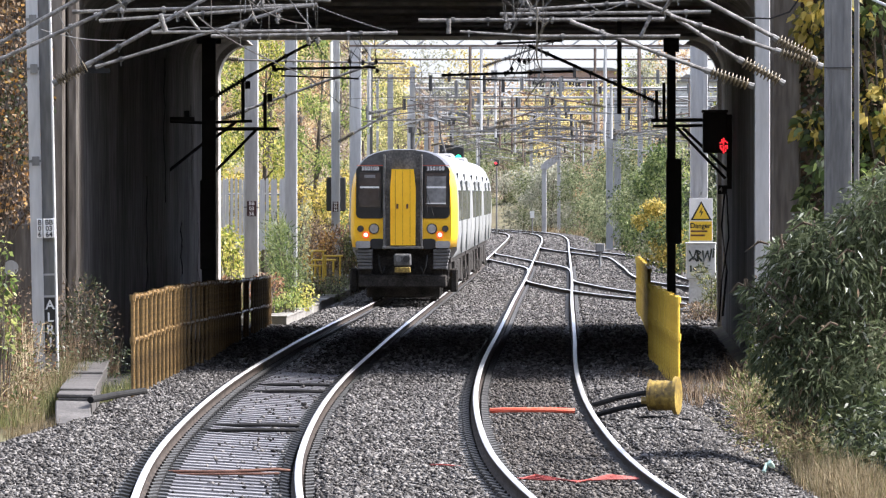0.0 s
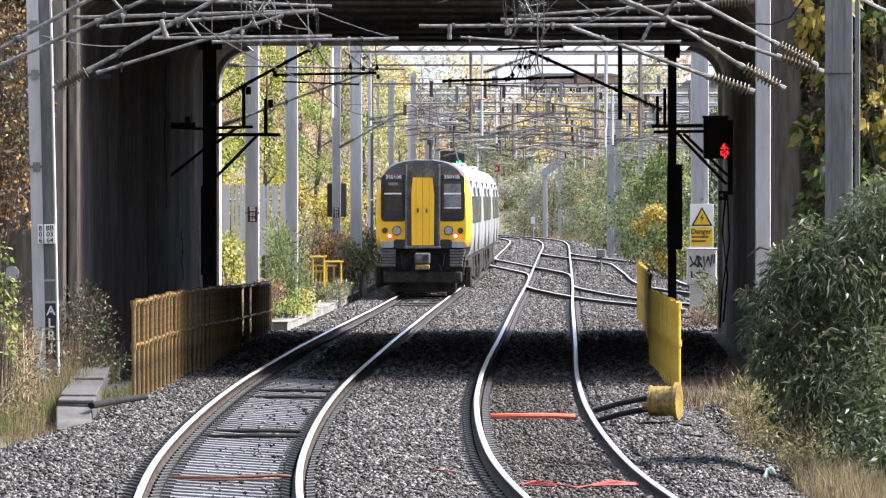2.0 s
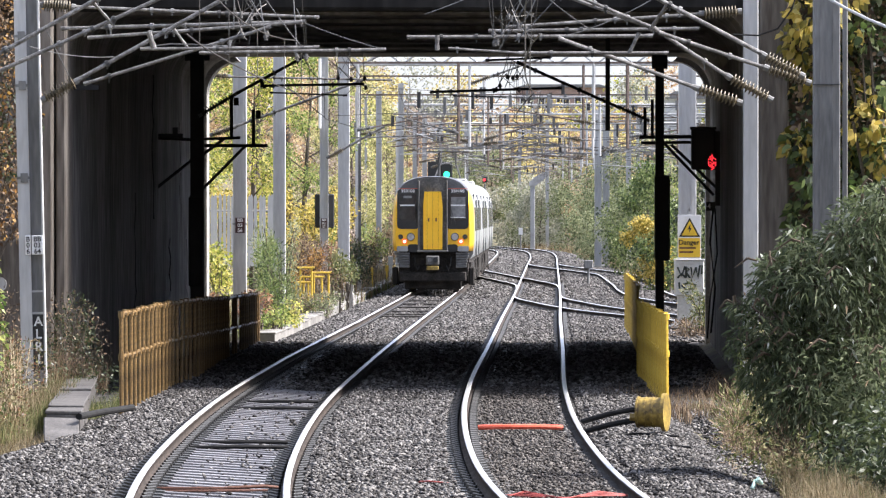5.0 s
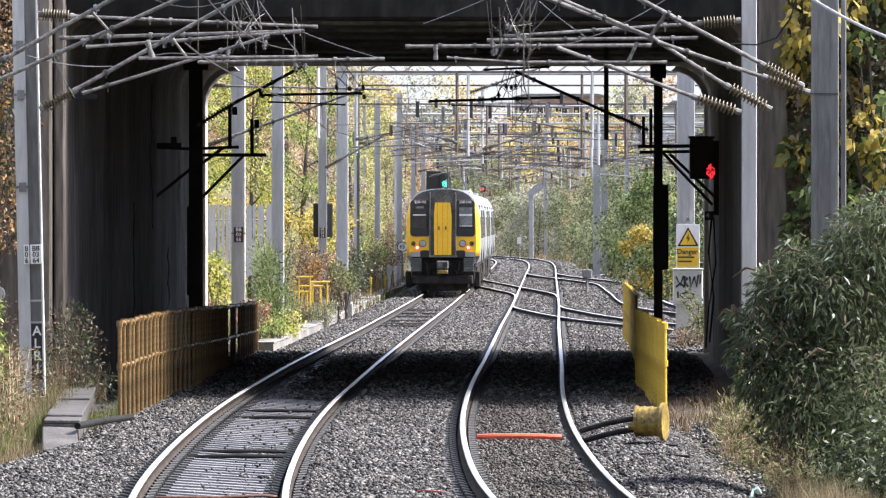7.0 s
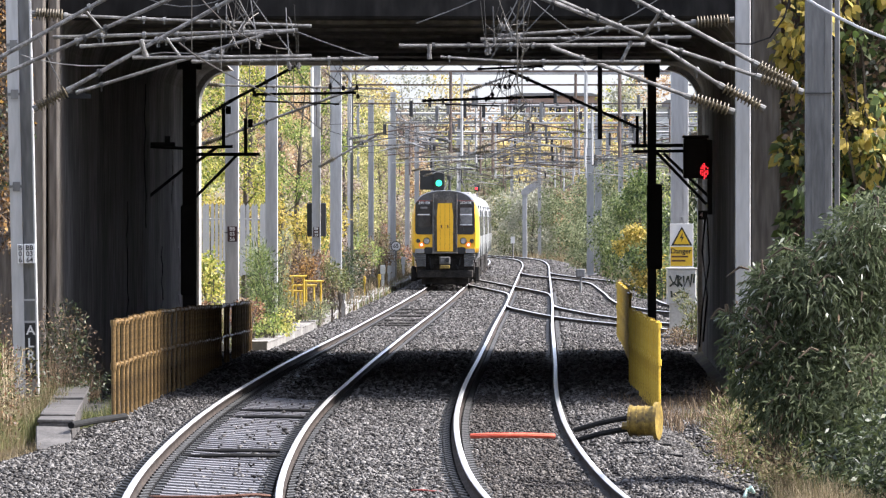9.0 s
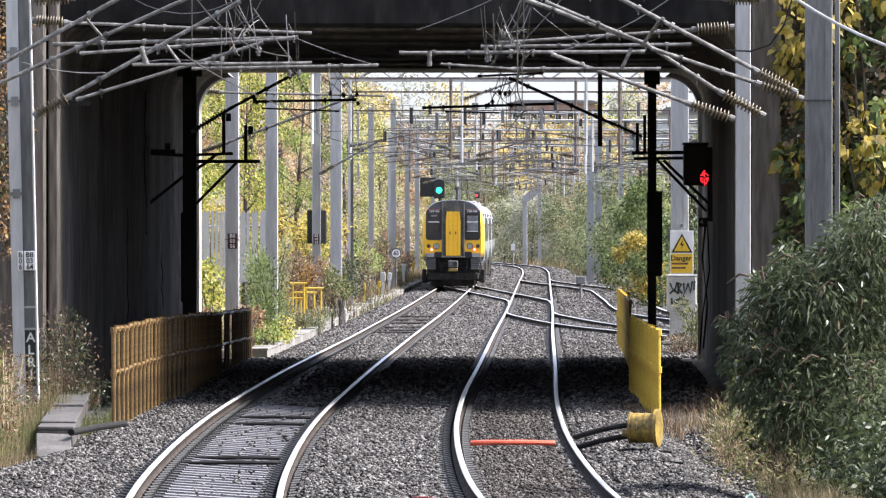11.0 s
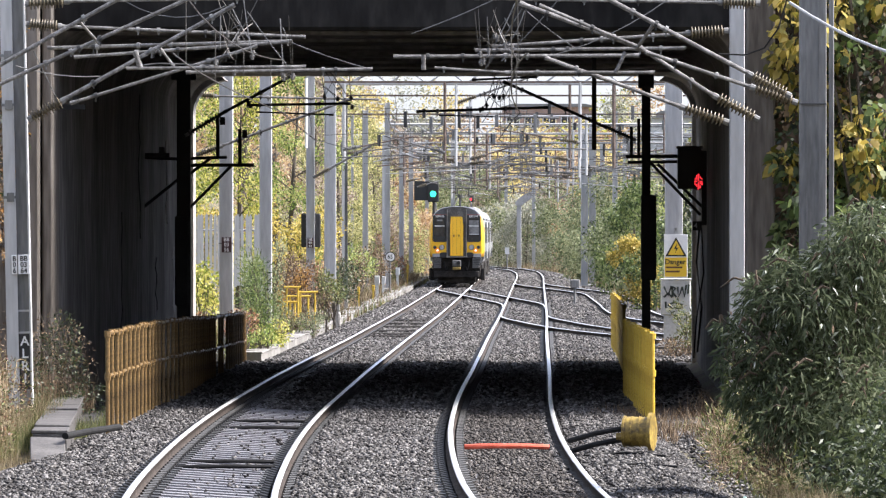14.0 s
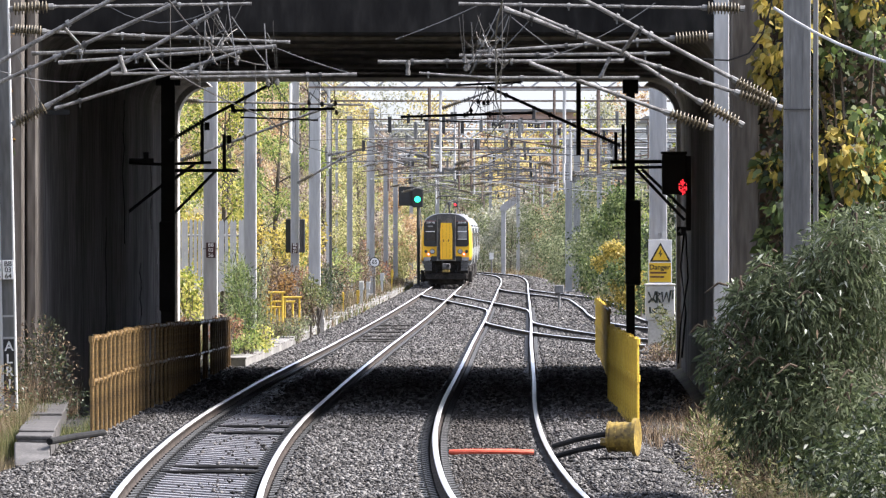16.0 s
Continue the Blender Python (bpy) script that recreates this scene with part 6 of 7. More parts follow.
# big shrub with long leaves beside the other track
def long_leaf_shrub():
    t = thing("shrub", "large grey-green shrub with long drooping leaves", "shrub")
    rng = random.Random(3)
    blobs = [(4.1, 66, 1.1, 0.5, 0.9, 0.55), (4.7, 66.5, 1.6, 0.7, 1.2, 0.8), (4.3, 66, 1.95, 0.5, 0.9, 0.45), (4.85, 66.2, 2.5, 0.5, 0.9, 0.5), (3.72, 66, 1.5, 0.32, 0.6, 0.42), (4.1, 65.6, 0.7, 0.45, 0.8, 0.4),
             (4.75, 65.5, 0.85, 0.6, 0.9, 0.55), (5.3, 66.5, 2.2, 0.6, 1.0, 0.95), (3.6, 66, 1.05, 0.22, 0.5, 0.35), (5.1, 65.5, 0.6, 0.5, 0.9, 0.5), (3.95, 66.2, 2.05, 0.3, 0.6, 0.3), (3.42, 66.3, 1.7, 0.14, 0.4, 0.14),
             (4.55, 66.2, 2.35, 0.35, 0.8, 0.3), (5.0, 66, 2.85, 0.3, 0.7, 0.25), (3.75, 66.3, 2.0, 0.22, 0.5, 0.3), (4.05, 66.3, 2.35, 0.2, 0.5, 0.25), (3.4, 66, 1.3, 0.14, 0.4, 0.2)]
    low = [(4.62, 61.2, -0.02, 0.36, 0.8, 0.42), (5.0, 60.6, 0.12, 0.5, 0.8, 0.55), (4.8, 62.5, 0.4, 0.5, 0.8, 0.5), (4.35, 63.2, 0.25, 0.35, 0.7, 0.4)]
    leaves("foliage", blobs, 21000, 0.125, 0.027, L_BUDD, 11, 0.6, t, 0.85, 0.3, "long grey-green leaves")
    leaves("brown_foliage", blobs, 300, 0.09, 0.022, L_TWIG, 13, 0.7, t, 0.9, 0.6, "withered brown leaves")["kind"] = "stuff"
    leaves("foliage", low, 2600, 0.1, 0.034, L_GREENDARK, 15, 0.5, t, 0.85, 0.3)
    # pale leaves only on the higher clumps, painting the light from above
    leaves("pale_foliage", [b for b in blobs if b[2] > 1.3], 620, 0.11, 0.028, L_PALE, 12, 0.6, t, 0.7, 0.85, "pale leaves with top light in their colour")["kind"] = "stuff"
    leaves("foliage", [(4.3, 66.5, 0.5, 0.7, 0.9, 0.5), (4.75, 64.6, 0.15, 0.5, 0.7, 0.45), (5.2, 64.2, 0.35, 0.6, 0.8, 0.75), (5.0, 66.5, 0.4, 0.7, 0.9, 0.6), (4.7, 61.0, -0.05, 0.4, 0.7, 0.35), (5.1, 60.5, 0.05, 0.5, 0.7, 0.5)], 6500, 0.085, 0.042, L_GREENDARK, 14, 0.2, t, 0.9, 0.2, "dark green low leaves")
    stems(blobs, (4.6, 66.6, -0.1), 46, 0.016, rng, t)
    for k in range(46):
        b = blobs[k % len(blobs)]
        p = Vector((b[0] + rng.uniform(-0.9, 0.6) * b[3], b[1] - b[4] * rng.uniform(0.4, 0.9), b[2] + rng.uniform(0.2, 1.0) * b[5]))
        d = Vector((rng.uniform(-0.3, 0.1), rng.uniform(-0.15, 0.05), 0))
        bm = bmesh.new()
        rod(bm, p, p + d * 0.4 + Vector((0, 0, 0.03)), 0.012, 0.016, seg=5)
        rod(bm, p + d * 0.4 + Vector((0, 0, 0.03)), p + d + Vector((0, 0, -0.08)), 0.016, 0.005, seg=5)
        part("seed_head", bm, M_SEED, t)
    return t


long_leaf_shrub()
blades("weeds", [(4.0, 93, 0.6, 3, -0.25, 0.7), (4.6, 95, 0.5, 1.5, -0.2, 1.0), (3.2, 95, 0.5, 2, -0.2, 0.5)], 1400, 0.45, 0.008, L_TWIG, 25, 0.5, "dead brown weeds at the mouth of the bridge")
blades("dry_grass", [(3.98, 61.5, 0.28, 5, -0.28, 1.0), (4.2, 60, 0.35, 4, -0.25, 1.0), (4.5, 58.5, 0.35, 3, -0.22, 0.8), (4.12, 69, 0.2, 4, -0.28, 0.8), (4.4, 76, 0.25, 5, -0.28, 0.6)], 9000, 0.4, 0.0055, L_DRY, 21, 0.3, "dry straw-coloured grass along the ballast edge")
blades("green_grass", [(4.05, 64, 0.3, 7, -0.28, 0.7), (4.4, 62, 0.45, 6, -0.2, 0.7), (4.2, 84, 0.25, 5, -0.28, 0.4), (4.4, 92, 0.5, 4, -0.28, 0.5)], 4200, 0.38, 0.007, L_GRASS, 22, 0.35, "green grass among dry stalks")
blades("weeds", [(4.05, 76, 0.25, 5, -0.28, 1.0), (3.6, 88, 0.2, 3, -0.25, 0.7), (4.3, 88, 0.4, 4, -0.3, 0.7), (3.3, 93, 0.4, 3, -0.28, 0.4)], 1500, 0.4, 0.012, L_TWIG, 23, 0.3, "brown dead weeds beside the railing")
verge = thing("shrub", "pale green and straw weeds at the foot of the shrub", "shrub")
leaves("foliage", [(3.5, 69, 0.25, 0.25, 1.0, 0.45), (3.75, 67, 0.25, 0.3, 0.8, 0.5), (4.05, 64.5, 0.1, 0.3, 0.8, 0.4), (3.65, 72, 0.3, 0.25, 1.0, 0.5)], 1500, 0.085, 0.016, L_GRASS, 26, -0.3, verge, 0.7, 0.1)
leaves("dry_foliage", [(3.55, 69, 0.3, 0.3, 1.0, 0.5), (3.9, 65.5, 0.15, 0.3, 0.8, 0.45)], 1500, 0.09, 0.012, L_TWIG, 27, -0.5, verge, 0.6, 0.1, "dry straw stalks")
leaves_r = thing("shrub", "low green weeds under the long-leaved shrub", "shrub")
leaves("foliage", [(3.85, 70, 0.35, 0.25, 1.5, 0.5), (4.2, 75, 0.6, 0.35, 1.5, 0.7), (4.5, 80, 0.6, 0.4, 2, 0.7)], 2200, 0.09, 0.035, L_GRASS, 24, 0.2, leaves_r)

# trees and ivy on the bank in front of the wing wall
tr = thing("tree", "broad-leaved tree turning yellow on the bank", "tree")
rng = random.Random(44)
rb, deep = [], []
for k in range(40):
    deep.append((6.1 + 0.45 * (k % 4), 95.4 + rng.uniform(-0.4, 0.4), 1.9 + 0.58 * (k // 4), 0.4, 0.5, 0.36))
    c = rng.uniform(0.22, 0.46)
    if rng.random() < 0.72:
        rb.append((6.1 + 0.45 * (k % 4) + rng.uniform(-0.2, 0.2), 95 + rng.uniform(-1.2, 0.6), 1.9 + 0.58 * (k // 4) + rng.uniform(-0.25, 0.25), c, 0.7, c * rng.uniform(0.6, 0.95)))
bank = bmesh.new()
prism(bank, [(5.75, -0.6), (16, -0.6), (16, 8.4), (5.75, 8.4)], 96.25, 96.5)
tagged(part("wall_brown", bank, M_BANK), "brown earth-stained wall behind the ivy and trees", "wall", kind="structure")
# darker leaves set deep, standing in for shade inside the crown
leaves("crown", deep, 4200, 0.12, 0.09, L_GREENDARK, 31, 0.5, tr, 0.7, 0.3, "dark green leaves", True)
leaves("yellow_leaves", [b for i, b in enumerate(rb) if i % 3 != 1 and b[2] > 3.6], 1500, 0.17, 0.14, L_YELLOW, 32, 0.6, tr, 0.6, 0.7, "yellow autumn leaves", True)
leaves("green_leaves", [b for i, b in enumerate(rb) if i % 3 == 1 or b[2] < 4.0], 1900, 0.16, 0.13, L_GREEN, 33, 0.6, tr, 0.6, 0.6, rounded=True)
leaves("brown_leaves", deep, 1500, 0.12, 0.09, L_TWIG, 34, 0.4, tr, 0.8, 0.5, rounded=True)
stems(rb, (7.2, 95.6, 0.6), 40, 0.03, random.Random(8), tr)

# left bank beside the bridge: brown brambles, green sprigs and dry grass
lb = thing("bramble", "brown and ochre brambles covering the bank", "shrub")
bb = [(-7.3 + 0.35 * (k % 3) + random.uniform(-0.1, 0.1), 94.6 + random.uniform(-0.5, 0.5), 2.5 + 0.34 * (k // 3), 0.35, 0.5, 0.28) for k in range(36)]
leaves("foliage", bb, 4200, 0.075, 0.05, L_TWIG, 51, 0.3, lb, 0.9, 0.2, "brown dead leaves")
leaves("foliage", bb, 1100, 0.08, 0.06, L_ORANGE, 52, 0.3, lb, 0.9, 0.6, "ochre leaves")
leaves("foliage", bb[10:24], 700, 0.09, 0.06, L_GREENDARK, 53, 0.3, lb, 0.9, 0.6, "dark green leaves")
stems(bb, (-7.4, 95, 0.2), 60, 0.012, random.Random(9), lb)
gs = thing("shrub", "bright green leafy sprigs beside the bank", "shrub")
gb = [(-5.681, 78, 1.178, 0.18, 0.3, 0.25), (-5.71, 78, 1.62, 0.15, 0.3, 0.25), (-5.754, 78, 2.025, 0.12, 0.3, 0.2), (-5.872, 78, 1.473, 0.2, 0.3, 0.5), (-5.695, 78, 0.811, 0.15, 0.3, 0.15)]
leaves("foliage", gb, 330, 0.09, 0.05, L_LIMEGREEN, 54, 0.5, gs, 0.7, 0.3, "bright green leaves")
stems(gb, (-5.843, 78, -0.3), 14, 0.012, random.Random(10), gs)
blades("dry_grass", [(-5.75, 82, 0.4, 4.5, -0.1, 1.0), (-5.5, 77.5, 0.35, 1.6, -0.2, 0.8), (-5.56, 87, 0.3, 4, -0.1, 0.9), (-5.2, 75.5, 0.35, 1.2, -0.28, 0.5)], 5200, 0.5, 0.005, L_DRY, 55, 0.2, "tall dry straw-coloured grass on the verge")
blades("green_grass", [(-5.565, 86, 0.4, 5, -0.15, 1.0), (-5.633, 92, 0.3, 3, -0.1, 1.0), (-4.765, 88, 0.3, 3, -0.25, 0.8), (-5.54, 80, 0.4, 5, -0.15, 0.8)], 6000, 0.42, 0.007, L_GRASS, 56, 0.28, "green grass on the verge")
blades("weeds", [(-5.8, 94, 0.32, 1.2, -0.05, 1.25), (-5.458, 95, 0.35, 1.2, -0.1, 0.8), (-6.615, 93, 0.4, 1.0, 0.2, 1.2), (-5.806, 92.5, 0.2, 0.6, 0, 1.0)], 1500, 0.8, 0.006, L_TWIG, 57, 0.18, "tall brown dead weed stalks by the mast")
dw = thing("shrub", "dead bleached weeds with brown seed heads on the verge", "shrub")
wb = [(-5.62, 79.5, 0.35, 0.3, 1.2, 0.45), (-5.8, 81, 0.7, 0.3, 1.2, 0.5), (-5.5, 77, 0.05, 0.3, 0.8, 0.3), (-5.75, 84, 0.5, 0.35, 1.2, 0.5)]
leaves("foliage", wb, 1500, 0.06, 0.02, L_DRY, 101, -0.2, dw, 0.9, 0.1, "bleached dead leaves")
leaves("dead_foliage", wb, 800, 0.045, 0.026, L_RUSSET, 102, -0.2, dw, 0.9, 0.4, "reddish brown seed heads")["kind"] = "stuff"
leaves("green_foliage", wb, 700, 0.07, 0.022, L_GRASS, 103, -0.2, dw, 0.9, 0.1, "green leaves")
stems(wb, (-5.65, 79.5, -0.35), 50, 0.007, random.Random(14), dw, mat=L_DRY)
wd = thing("shrub", "straggly green and brown weeds at the abutment foot", "shrub")
leaves("foliage", [(-5.75, 94, 0.6, 0.35, 0.6, 0.6), (-5.58, 94, 1.0, 0.3, 0.6, 0.5), (-5.45, 93.5, 0.5, 0.3, 0.6, 0.5), (-5.893, 92, 0.45, 0.3, 0.6, 0.4), (-6.631, 92, 0.6, 0.25, 0.5, 0.5), (-5.1, 93, 0.15, 0.35, 0.8, 0.3)], 2300, 0.065, 0.026, L_GREENDARK, 58, 0.1, wd)
leaves("dead_foliage", [(-5.7, 93.8, 0.8, 0.4, 0.6, 0.7), (-5.4, 93.6, 0.7, 0.35, 0.6, 0.6), (-6.55, 92, 0.7, 0.35, 0.5, 0.9)], 1500, 0.06, 0.02, L_TWIG, 59, 0.1, wd, label="dead brown leaves")
stems([(-5.7, 93.8, 1.0, 0.4, 0.5, 0.6), (-5.4, 93.6, 0.9, 0.35, 0.5, 0.5)], (-5.6, 93.8, -0.3), 30, 0.008, random.Random(12), wd)

# plants beyond the bridge on the left
def weed_bush(px, y, z, rx, rz, n, mat, seed, leaf, width, label, droop=0.2, ry=1.2):
    t = thing("shrub", label, "shrub")
    x = (px - 784) * y / 10600
    rng = random.Random(seed)
    blobs = [(x + rng.uniform(-0.7, 0.7) * rx, y + rng.uniform(-ry, ry), z + rng.uniform(-0.6, 0.9) * rz, rx * rng.uniform(0.3, 0.55), ry * 0.6, rz * rng.uniform(0.3, 0.5)) for _ in range(12)]
    leaves("foliage", blobs, n, leaf, width, mat, seed, droop, t, 0.8, 0.2)
    stems(blobs, (x, y, -0.4), 26, 0.012, rng, t)
    return t


weed_bush(508, 141, 1.1, 0.6, 0.85, 2200, L_GREEN, 61, 0.15, 0.026, "grey-green upright weeds behind the railing", -0.3)
weed_bush(512, 148, 1.2, 0.6, 1.0, 1900, L_SCRUB, 62, 0.13, 0.025, "grey-green leafy weeds beyond the bridge", -0.2)
weed_bush(520, 145, 0.2, 0.5, 0.35, 1000, L_LIME, 63, 0.09, 0.05, "low yellow-green leafy plants beside the trough")
weed_bush(498, 150, 0.9, 0.45, 0.9, 1500, L_LIMEGREEN, 76, 0.1, 0.04, "pale green leafy plant by the trough", -0.2)
weed_bush(505, 140, 0.3, 0.45, 0.4, 900, L_LIMEGREEN, 77, 0.09, 0.05, "fresh green low plants behind the railing")
weed_bush(560, 184, 0.9, 0.7, 0.6, 1300, L_ORANGE, 78, 0.09, 0.05, "orange-brown scrub beside the pipe frames", 0, 2)
weed_bush(610, 190, 0.9, 0.7, 0.7, 1300, L_RUSSET, 79, 0.09, 0.05, "reddish brown scrub on the bank", 0, 2)
weed_bush(590, 200, 2.2, 1.0, 0.9, 2000, L_YELLOW, 80, 0.11, 0.07, "golden yellow bush on the bank", 0, 2)
weed_bush(628, 182, 0.8, 0.5, 0.8, 1300, L_GRASS, 81, 0.1, 0.04, "straggly green weeds round a mast foot", -0.2, 1.5)
weed_bush(606, 182, 0.7, 0.5, 0.6, 1100, L_TWIG, 82, 0.09, 0.03, "dead brown weeds in front of the pipe frames", -0.2, 1.5)
weed_bush(680, 240, 1.2, 0.7, 0.9, 1400, L_LIMEGREEN, 83, 0.12, 0.05, "pale green shrub on the bank", 0, 3)
weed_bush(404, 143, 1.15, 0.4, 0.7, 1100, L_LIME, 64, 0.1, 0.07, "yellow-green bush behind the railing")
weed_bush(400, 138, 0.5, 0.4, 0.35, 800, L_RUSSET, 65, 0.08, 0.05, "russet-red low bush behind the railing")
weed_bush(470, 138, 0.5, 0.4, 0.4, 900, L_RUSSET, 66, 0.07, 0.04, "reddish brown dead weeds by the mast")
weed_bush(575, 185, 1.0, 0.8, 0.9, 1800, L_TWIG, 67, 0.1, 0.04, "brown dead willowherb on the bank", -0.3, 3)
weed_bush(640, 205, 1.0, 0.8, 0.9, 1800, L_GREENDARK, 68, 0.12, 0.05, "dark green shrub on the bank", 0.1, 3)
weed_bush(660, 225, 0.9, 0.8, 0.9, 1600, L_TWIG, 69, 0.1, 0.04, "brown weeds along the trough", -0.2, 4)
weed_bush(700, 262, 1.0, 0.9, 1.0, 1600, L_TWIG, 70, 0.12, 0.05, "brown weeds along the trough", -0.2, 5)
weed_bush(735, 318, 1.2, 1.0, 1.2, 1800, L_RUSSET, 71, 0.13, 0.06, "purple-brown bush by the line", 0, 5)
weed_bush(720, 300, 1.0, 1.0, 1.0, 1500, L_GRASS, 72, 0.13, 0.05, "green weeds by the line", 0, 5)
blades("dry_grass", [(smooth(LEFT, y) - 3.3, y, 0.5, 4, -0.25, 1.0) for y in range(146, 350, 7)], 9000, 0.7, 0.02, L_DRY, 73, 0.2, "tall dry grass along the track edge")
blades("green_grass", [(smooth(LEFT, y) - 3.9, y, 0.8, 4, -0.2, 1.0) for y in range(140, 350, 7)], 8000, 0.6, 0.02, L_GRASS, 74, 0.3, "green weeds along the track edge")

weed_bush(575, 164, 0.05, 0.6, 0.45, 1100, L_TWIG, 91, 0.08, 0.025, "low brown weeds before the pipe hoops", -0.2, 1.5)
weed_bush(590, 163, 0.1, 0.5, 0.4, 800, L_SCRUB, 92, 0.08, 0.025, "low green weeds before the pipe hoops", -0.2, 1.5)
weed_bush(478, 139, 0.05, 0.4, 0.3, 900, L_LIMEGREEN, 86, 0.08, 0.04, "low green weeds over the end of the trough")
weed_bush(560, 163, 0.1, 0.5, 0.35, 700, L_GRASS, 87, 0.08, 0.03, "low weeds spilling over the trough", 0, 2.5)
weed_bush(632, 205, 0.1, 0.4, 0.4, 600, L_TWIG, 88, 0.08, 0.03, "brown weeds spilling over the trough", 0, 3)
weed_bush(1268, 139, 0.35, 0.45, 0.6, 1300, L_GRASS, 84, 0.1, 0.03, "straggly green weeds beside the cabinet", -0.2)
weed_bush(1240, 136, 0.0, 0.5, 0.25, 700, L_TWIG, 85, 0.09, 0.02, "brown dead weeds at the portal foot", -0.2)

blades("weeds", [(smooth(LEFT, y) - 2.5, y, 0.4, 2, -0.2, 0.8) for y in range(172, 345, 6)], 2600, 0.5, 0.02, L_GRASS, 89, 0.3, "scattered weeds growing over the trough")
blades("weeds", [(smooth(LEFT, y) - 2.6, y, 0.5, 2, -0.2, 1.0) for y in range(176, 345, 9)], 1800, 0.6, 0.02, L_TWIG, 90, 0.3, "dead brown weeds along the trough")

LEFT_TREES = [(-7.6, 172, 7.5, 1.9, 0, 8500), (-5.6, 188, 8.0, 1.7, 0, 8500), (-7.6, 205, 9.5, 2.2, 1, 8000), (-4.6, 214, 8.6, 1.7, 1, 8000), (-9.3, 190, 9, 2.2, 0, 8000), (-6.8, 232, 10.5, 2.3, 2, 7500), (-4.2, 240, 9, 1.6, 3, 6500),
              (-9.5, 250, 12, 2.8, 0, 8000), (-6.2, 262, 11, 2.4, 1, 7500), (-3.6, 276, 8.5, 1.7, 1, 6500), (-8.2, 290, 12.5, 3.0, 2, 7500), (-4.6, 304, 10, 2.2, 0, 6500), (-2.9, 325, 8.5, 1.8, 1, 6000), (-6.0, 340, 12, 2.8, 2, 6500),
              (-2.6, 365, 8.5, 2.0, 1, 5500), (-5.5, 385, 12, 3, 0, 6000), (-1.8, 405, 8, 2, 3, 5000), (-0.6, 378, 4, 1.6, 1, 3500), (0.3, 398, 4, 1.6, 2, 3500), (0.2, 425, 5, 2, 1, 3500), (-1.6, 345, 4, 1.5, 3, 3500), (-2.5, 440, 7, 2.6, 0, 4000)]
KIND = [(L_LIME, "yellow-green autumn tree on the bank"), (L_LIMEGREEN, "green birch-like tree on the bank"), (L_ORANGE, "orange-brown autumn tree on the bank"), (L_TWIG, "bare brown tree with few leaves")]
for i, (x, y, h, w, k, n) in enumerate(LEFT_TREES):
    # from 225 m on the haze is put into paler leaf colours
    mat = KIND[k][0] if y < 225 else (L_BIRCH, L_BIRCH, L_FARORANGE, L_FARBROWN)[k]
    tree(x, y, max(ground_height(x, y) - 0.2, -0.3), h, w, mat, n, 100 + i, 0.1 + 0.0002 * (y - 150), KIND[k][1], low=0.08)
for i, (x, y, z, r) in enumerate(((-6.4, 180, 2.2, 0.9), (-5.2, 196, 1.6, 0.9), (-3.9, 226, 1.5, 0.8))):
    tree(x, y, 0.2, 3.2, 1.1, L_YELLOW, 3500, 130 + i, 0.11, "low golden-yellow bush on the bank", low=0.05)

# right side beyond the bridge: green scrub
# the farther scrub takes leaf colours with haze mixed in
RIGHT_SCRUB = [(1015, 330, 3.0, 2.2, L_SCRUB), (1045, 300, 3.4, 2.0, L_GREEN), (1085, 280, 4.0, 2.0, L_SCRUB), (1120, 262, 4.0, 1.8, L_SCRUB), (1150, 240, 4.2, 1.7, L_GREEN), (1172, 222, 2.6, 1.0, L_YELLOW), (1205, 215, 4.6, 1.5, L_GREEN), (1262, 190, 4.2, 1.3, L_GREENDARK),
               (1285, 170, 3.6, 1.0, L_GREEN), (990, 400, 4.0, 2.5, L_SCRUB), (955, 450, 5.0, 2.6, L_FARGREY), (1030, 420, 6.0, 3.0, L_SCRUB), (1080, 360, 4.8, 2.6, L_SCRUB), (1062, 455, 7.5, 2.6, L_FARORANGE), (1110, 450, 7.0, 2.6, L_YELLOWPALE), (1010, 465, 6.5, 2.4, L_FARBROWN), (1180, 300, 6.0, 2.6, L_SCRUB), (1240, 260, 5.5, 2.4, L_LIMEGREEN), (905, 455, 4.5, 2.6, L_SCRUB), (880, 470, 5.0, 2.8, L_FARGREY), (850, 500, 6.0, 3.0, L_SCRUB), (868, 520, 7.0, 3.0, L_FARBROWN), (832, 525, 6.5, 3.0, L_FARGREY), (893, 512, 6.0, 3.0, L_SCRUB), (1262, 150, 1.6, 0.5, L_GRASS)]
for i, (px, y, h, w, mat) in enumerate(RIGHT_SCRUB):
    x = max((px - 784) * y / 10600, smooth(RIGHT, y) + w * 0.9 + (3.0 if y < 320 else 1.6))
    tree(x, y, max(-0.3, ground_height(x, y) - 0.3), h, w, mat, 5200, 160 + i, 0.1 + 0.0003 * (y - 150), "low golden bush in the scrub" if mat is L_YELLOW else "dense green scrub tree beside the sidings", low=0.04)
blades("dry_grass", [(9.6, y, 0.8, 5, -0.1, 0.8) for y in range(200, 340, 9)] + [(smooth(RIGHT, y) + 3.6, y, 1.2, 7, -0.2, 0.9) for y in range(340, 460, 14)], 6000, 0.7, 0.03, L_DRY, 75, 0.25, "dry grass at the foot of the scrub")

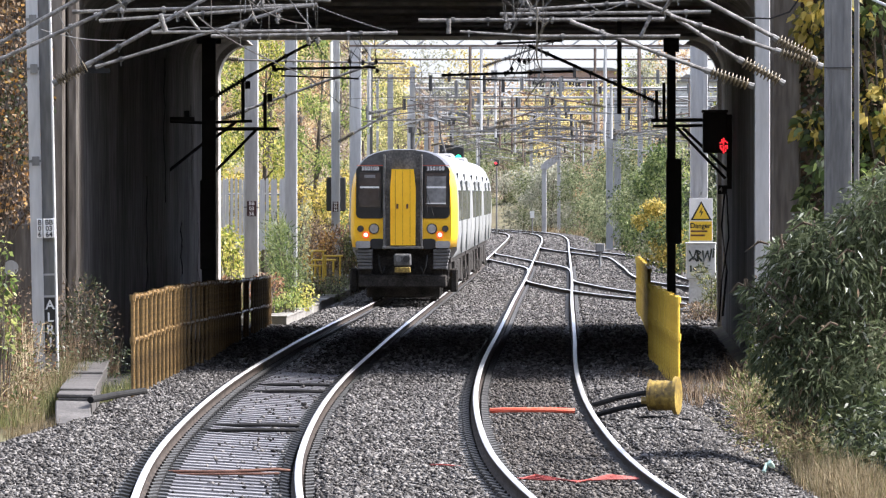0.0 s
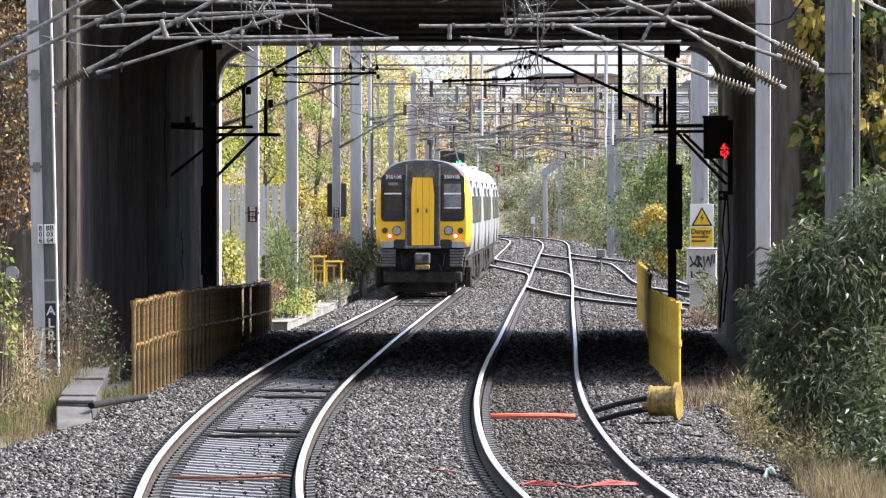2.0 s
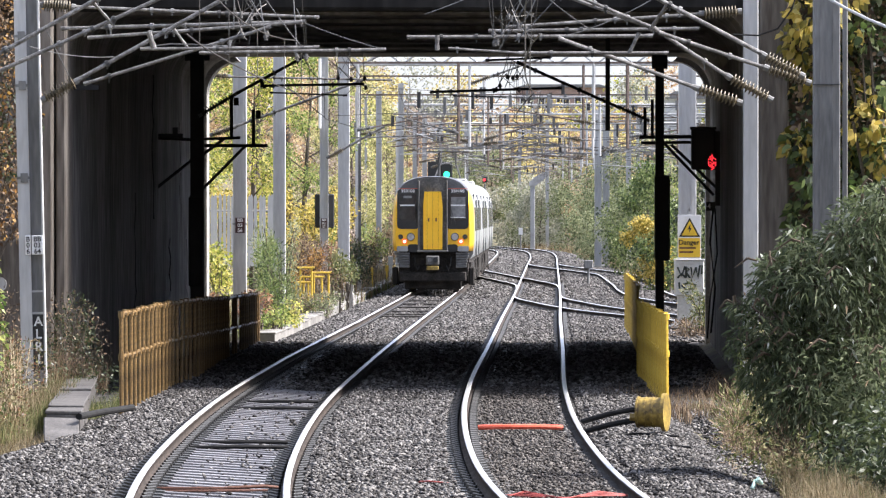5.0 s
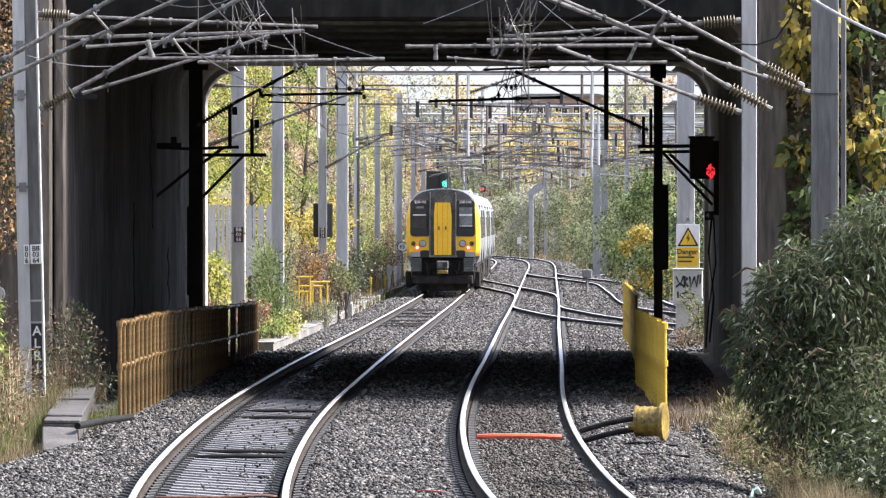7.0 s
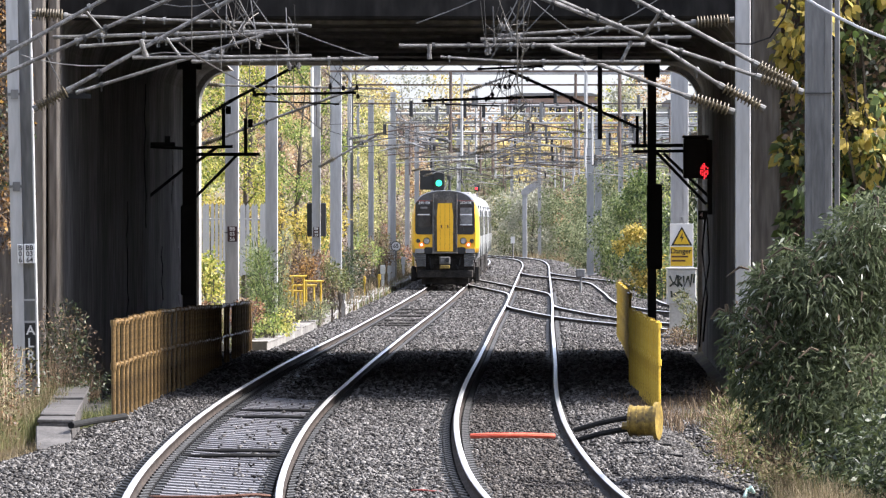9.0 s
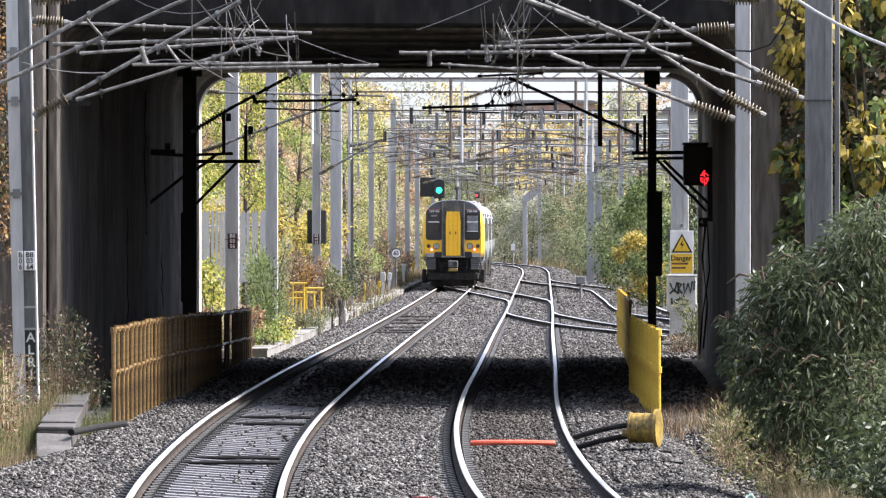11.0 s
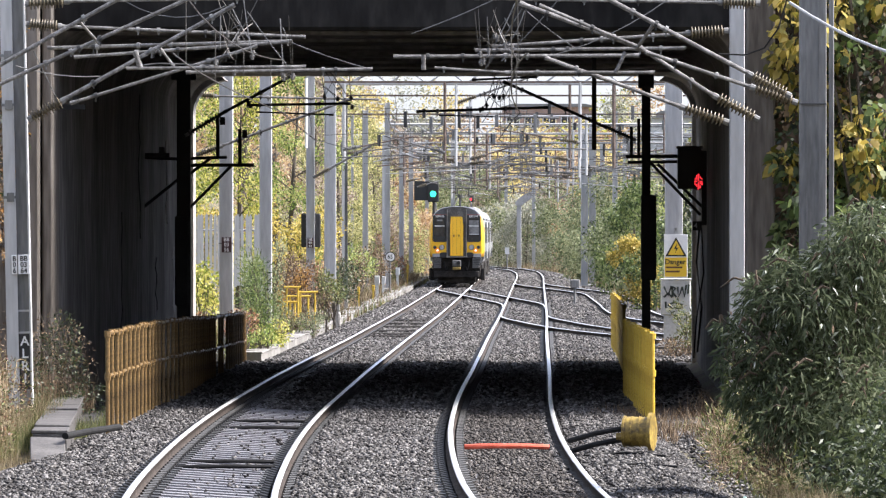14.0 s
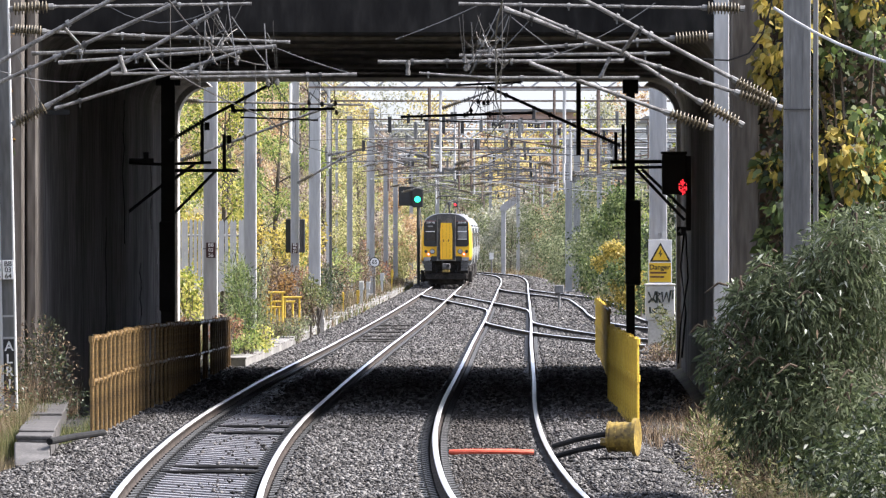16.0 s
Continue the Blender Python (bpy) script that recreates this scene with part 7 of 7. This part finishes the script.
# wooded hillside far off
rng = random.Random(77)
# hillside leaf colours, washed out in place of haze
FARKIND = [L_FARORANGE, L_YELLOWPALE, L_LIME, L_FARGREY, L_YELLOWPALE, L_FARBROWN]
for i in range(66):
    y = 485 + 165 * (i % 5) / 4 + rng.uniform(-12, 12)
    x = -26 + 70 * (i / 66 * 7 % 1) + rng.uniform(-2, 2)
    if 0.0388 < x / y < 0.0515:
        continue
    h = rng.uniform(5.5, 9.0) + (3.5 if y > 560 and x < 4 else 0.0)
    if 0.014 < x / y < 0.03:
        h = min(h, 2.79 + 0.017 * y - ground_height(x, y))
    tree(x, y, ground_height(x, y) - 0.4, h, rng.uniform(2.4, 3.6) + (0.8 if y > 560 else 0), FARKIND[i % 6], 2000, 300 + i, 0.34, "autumn tree on the distant hillside, paled for haze", low=0.05)


# ---- distant buildings ----
def block(label, x0, x1, y, z0, z1, mat, cols, rows, roof):
    t = thing("building", label, "building")
    part("wall", boxes((x0, x1, y, y + 14, z0, z1)), mat, t)
    part("roof", prism(bmesh.new(), [(x0 - 0.4, z1), (x1 + 0.4, z1), (x1 - 1, z1 + roof), (x0 + 1, z1 + roof)], y - 0.4, y + 14.4), M_ROOFTILE, t, "dark roof")
    for i in range(cols):
        for j in range(rows):
            cx, cz = x0 + (x1 - x0) * (i + 0.5) / cols, z0 + (z1 - z0) * (j + 0.55) / rows
            w = part("window", boxes((cx - 0.75, cx + 0.75, y - 0.06, y + 0.05, cz - 0.75, cz + 0.75)), M_WHITE, t, "white-framed window")
            for d in (-0.36, 0.36):
                part("pane", boxes((cx + d - 0.3, cx + d + 0.3, y - 0.09, y - 0.05, cz - 0.62, cz + 0.62)), M_GLASS, w)
    return t


block("distant red-brick block with white windows", 9.5, 19.5, 660, 5, 16.2, M_BRICK, 5, 3, 0.35)
block("distant pale grey industrial building", 25, 40, 640, 4, 14.6, M_CABINET, 4, 2, 0.8)
block("distant brick houses on the hillside", -4, 5, 690, 5, 13.2, M_BRICK, 3, 2, 2.2)

# the platform end on which the camera stands, and an added block behind it
pf = thing("platform", "plain concrete station platform end", "platform", kind="structure")
v, f = [], []
for i in range(26):
    y = -46 + 2 * i
    e = smooth(LEFT, y) - 1.5
    v += [(e - 5, y, -0.35), (e - 5, y, 0.93), (e, y, 0.93), (e, y, -0.35)]
for i in range(25):
    f += [(4 * i + k, 4 * i + k + 1, 4 * i + k + 5, 4 * i + k + 4) for k in range(3)]
f += [(0, 1, 2, 3), (100, 103, 102, 101)]
from_arrays("platform_deck", v, f, M_SLAB, pf)
edge = [(smooth(LEFT, -46 + 2 * i) - 1.62, -46 + 2 * i, 0.945) for i in range(26)]
part("coping", pipe(bmesh.new(), edge, 0.06, 4), M_CONC, pf, "pale coping edge")
# unseen block, added to keep sky light from reaching under the bridge
sb = thing("sky_blocking_wall", "unseen tall brick block added to cut sky light from behind", "building", kind="structure")
part("wall", boxes((-60, 60, -82, -64, -0.4, 28)), M_BRICK, sb)
part("roof", boxes((-60.5, 60.5, -82.5, -63.5, 28, 28.6)), M_ROOFTILE, sb)


# ---- motion of the train ----
def motions():
    rows = []
    for t, y in TRAIN_WAY:
        p, q = on_track(LEFT, y, 0), on_track(LEFT, y + 12, 0)
        rows.append((t, Matrix.Translation((p.x, p.y, 0)) @ pose(0, 0, 0, 0, 0, -math.degrees(math.atan2(q.x - p.x, q.y - p.y)))))
    walk(train, rows)


motions()
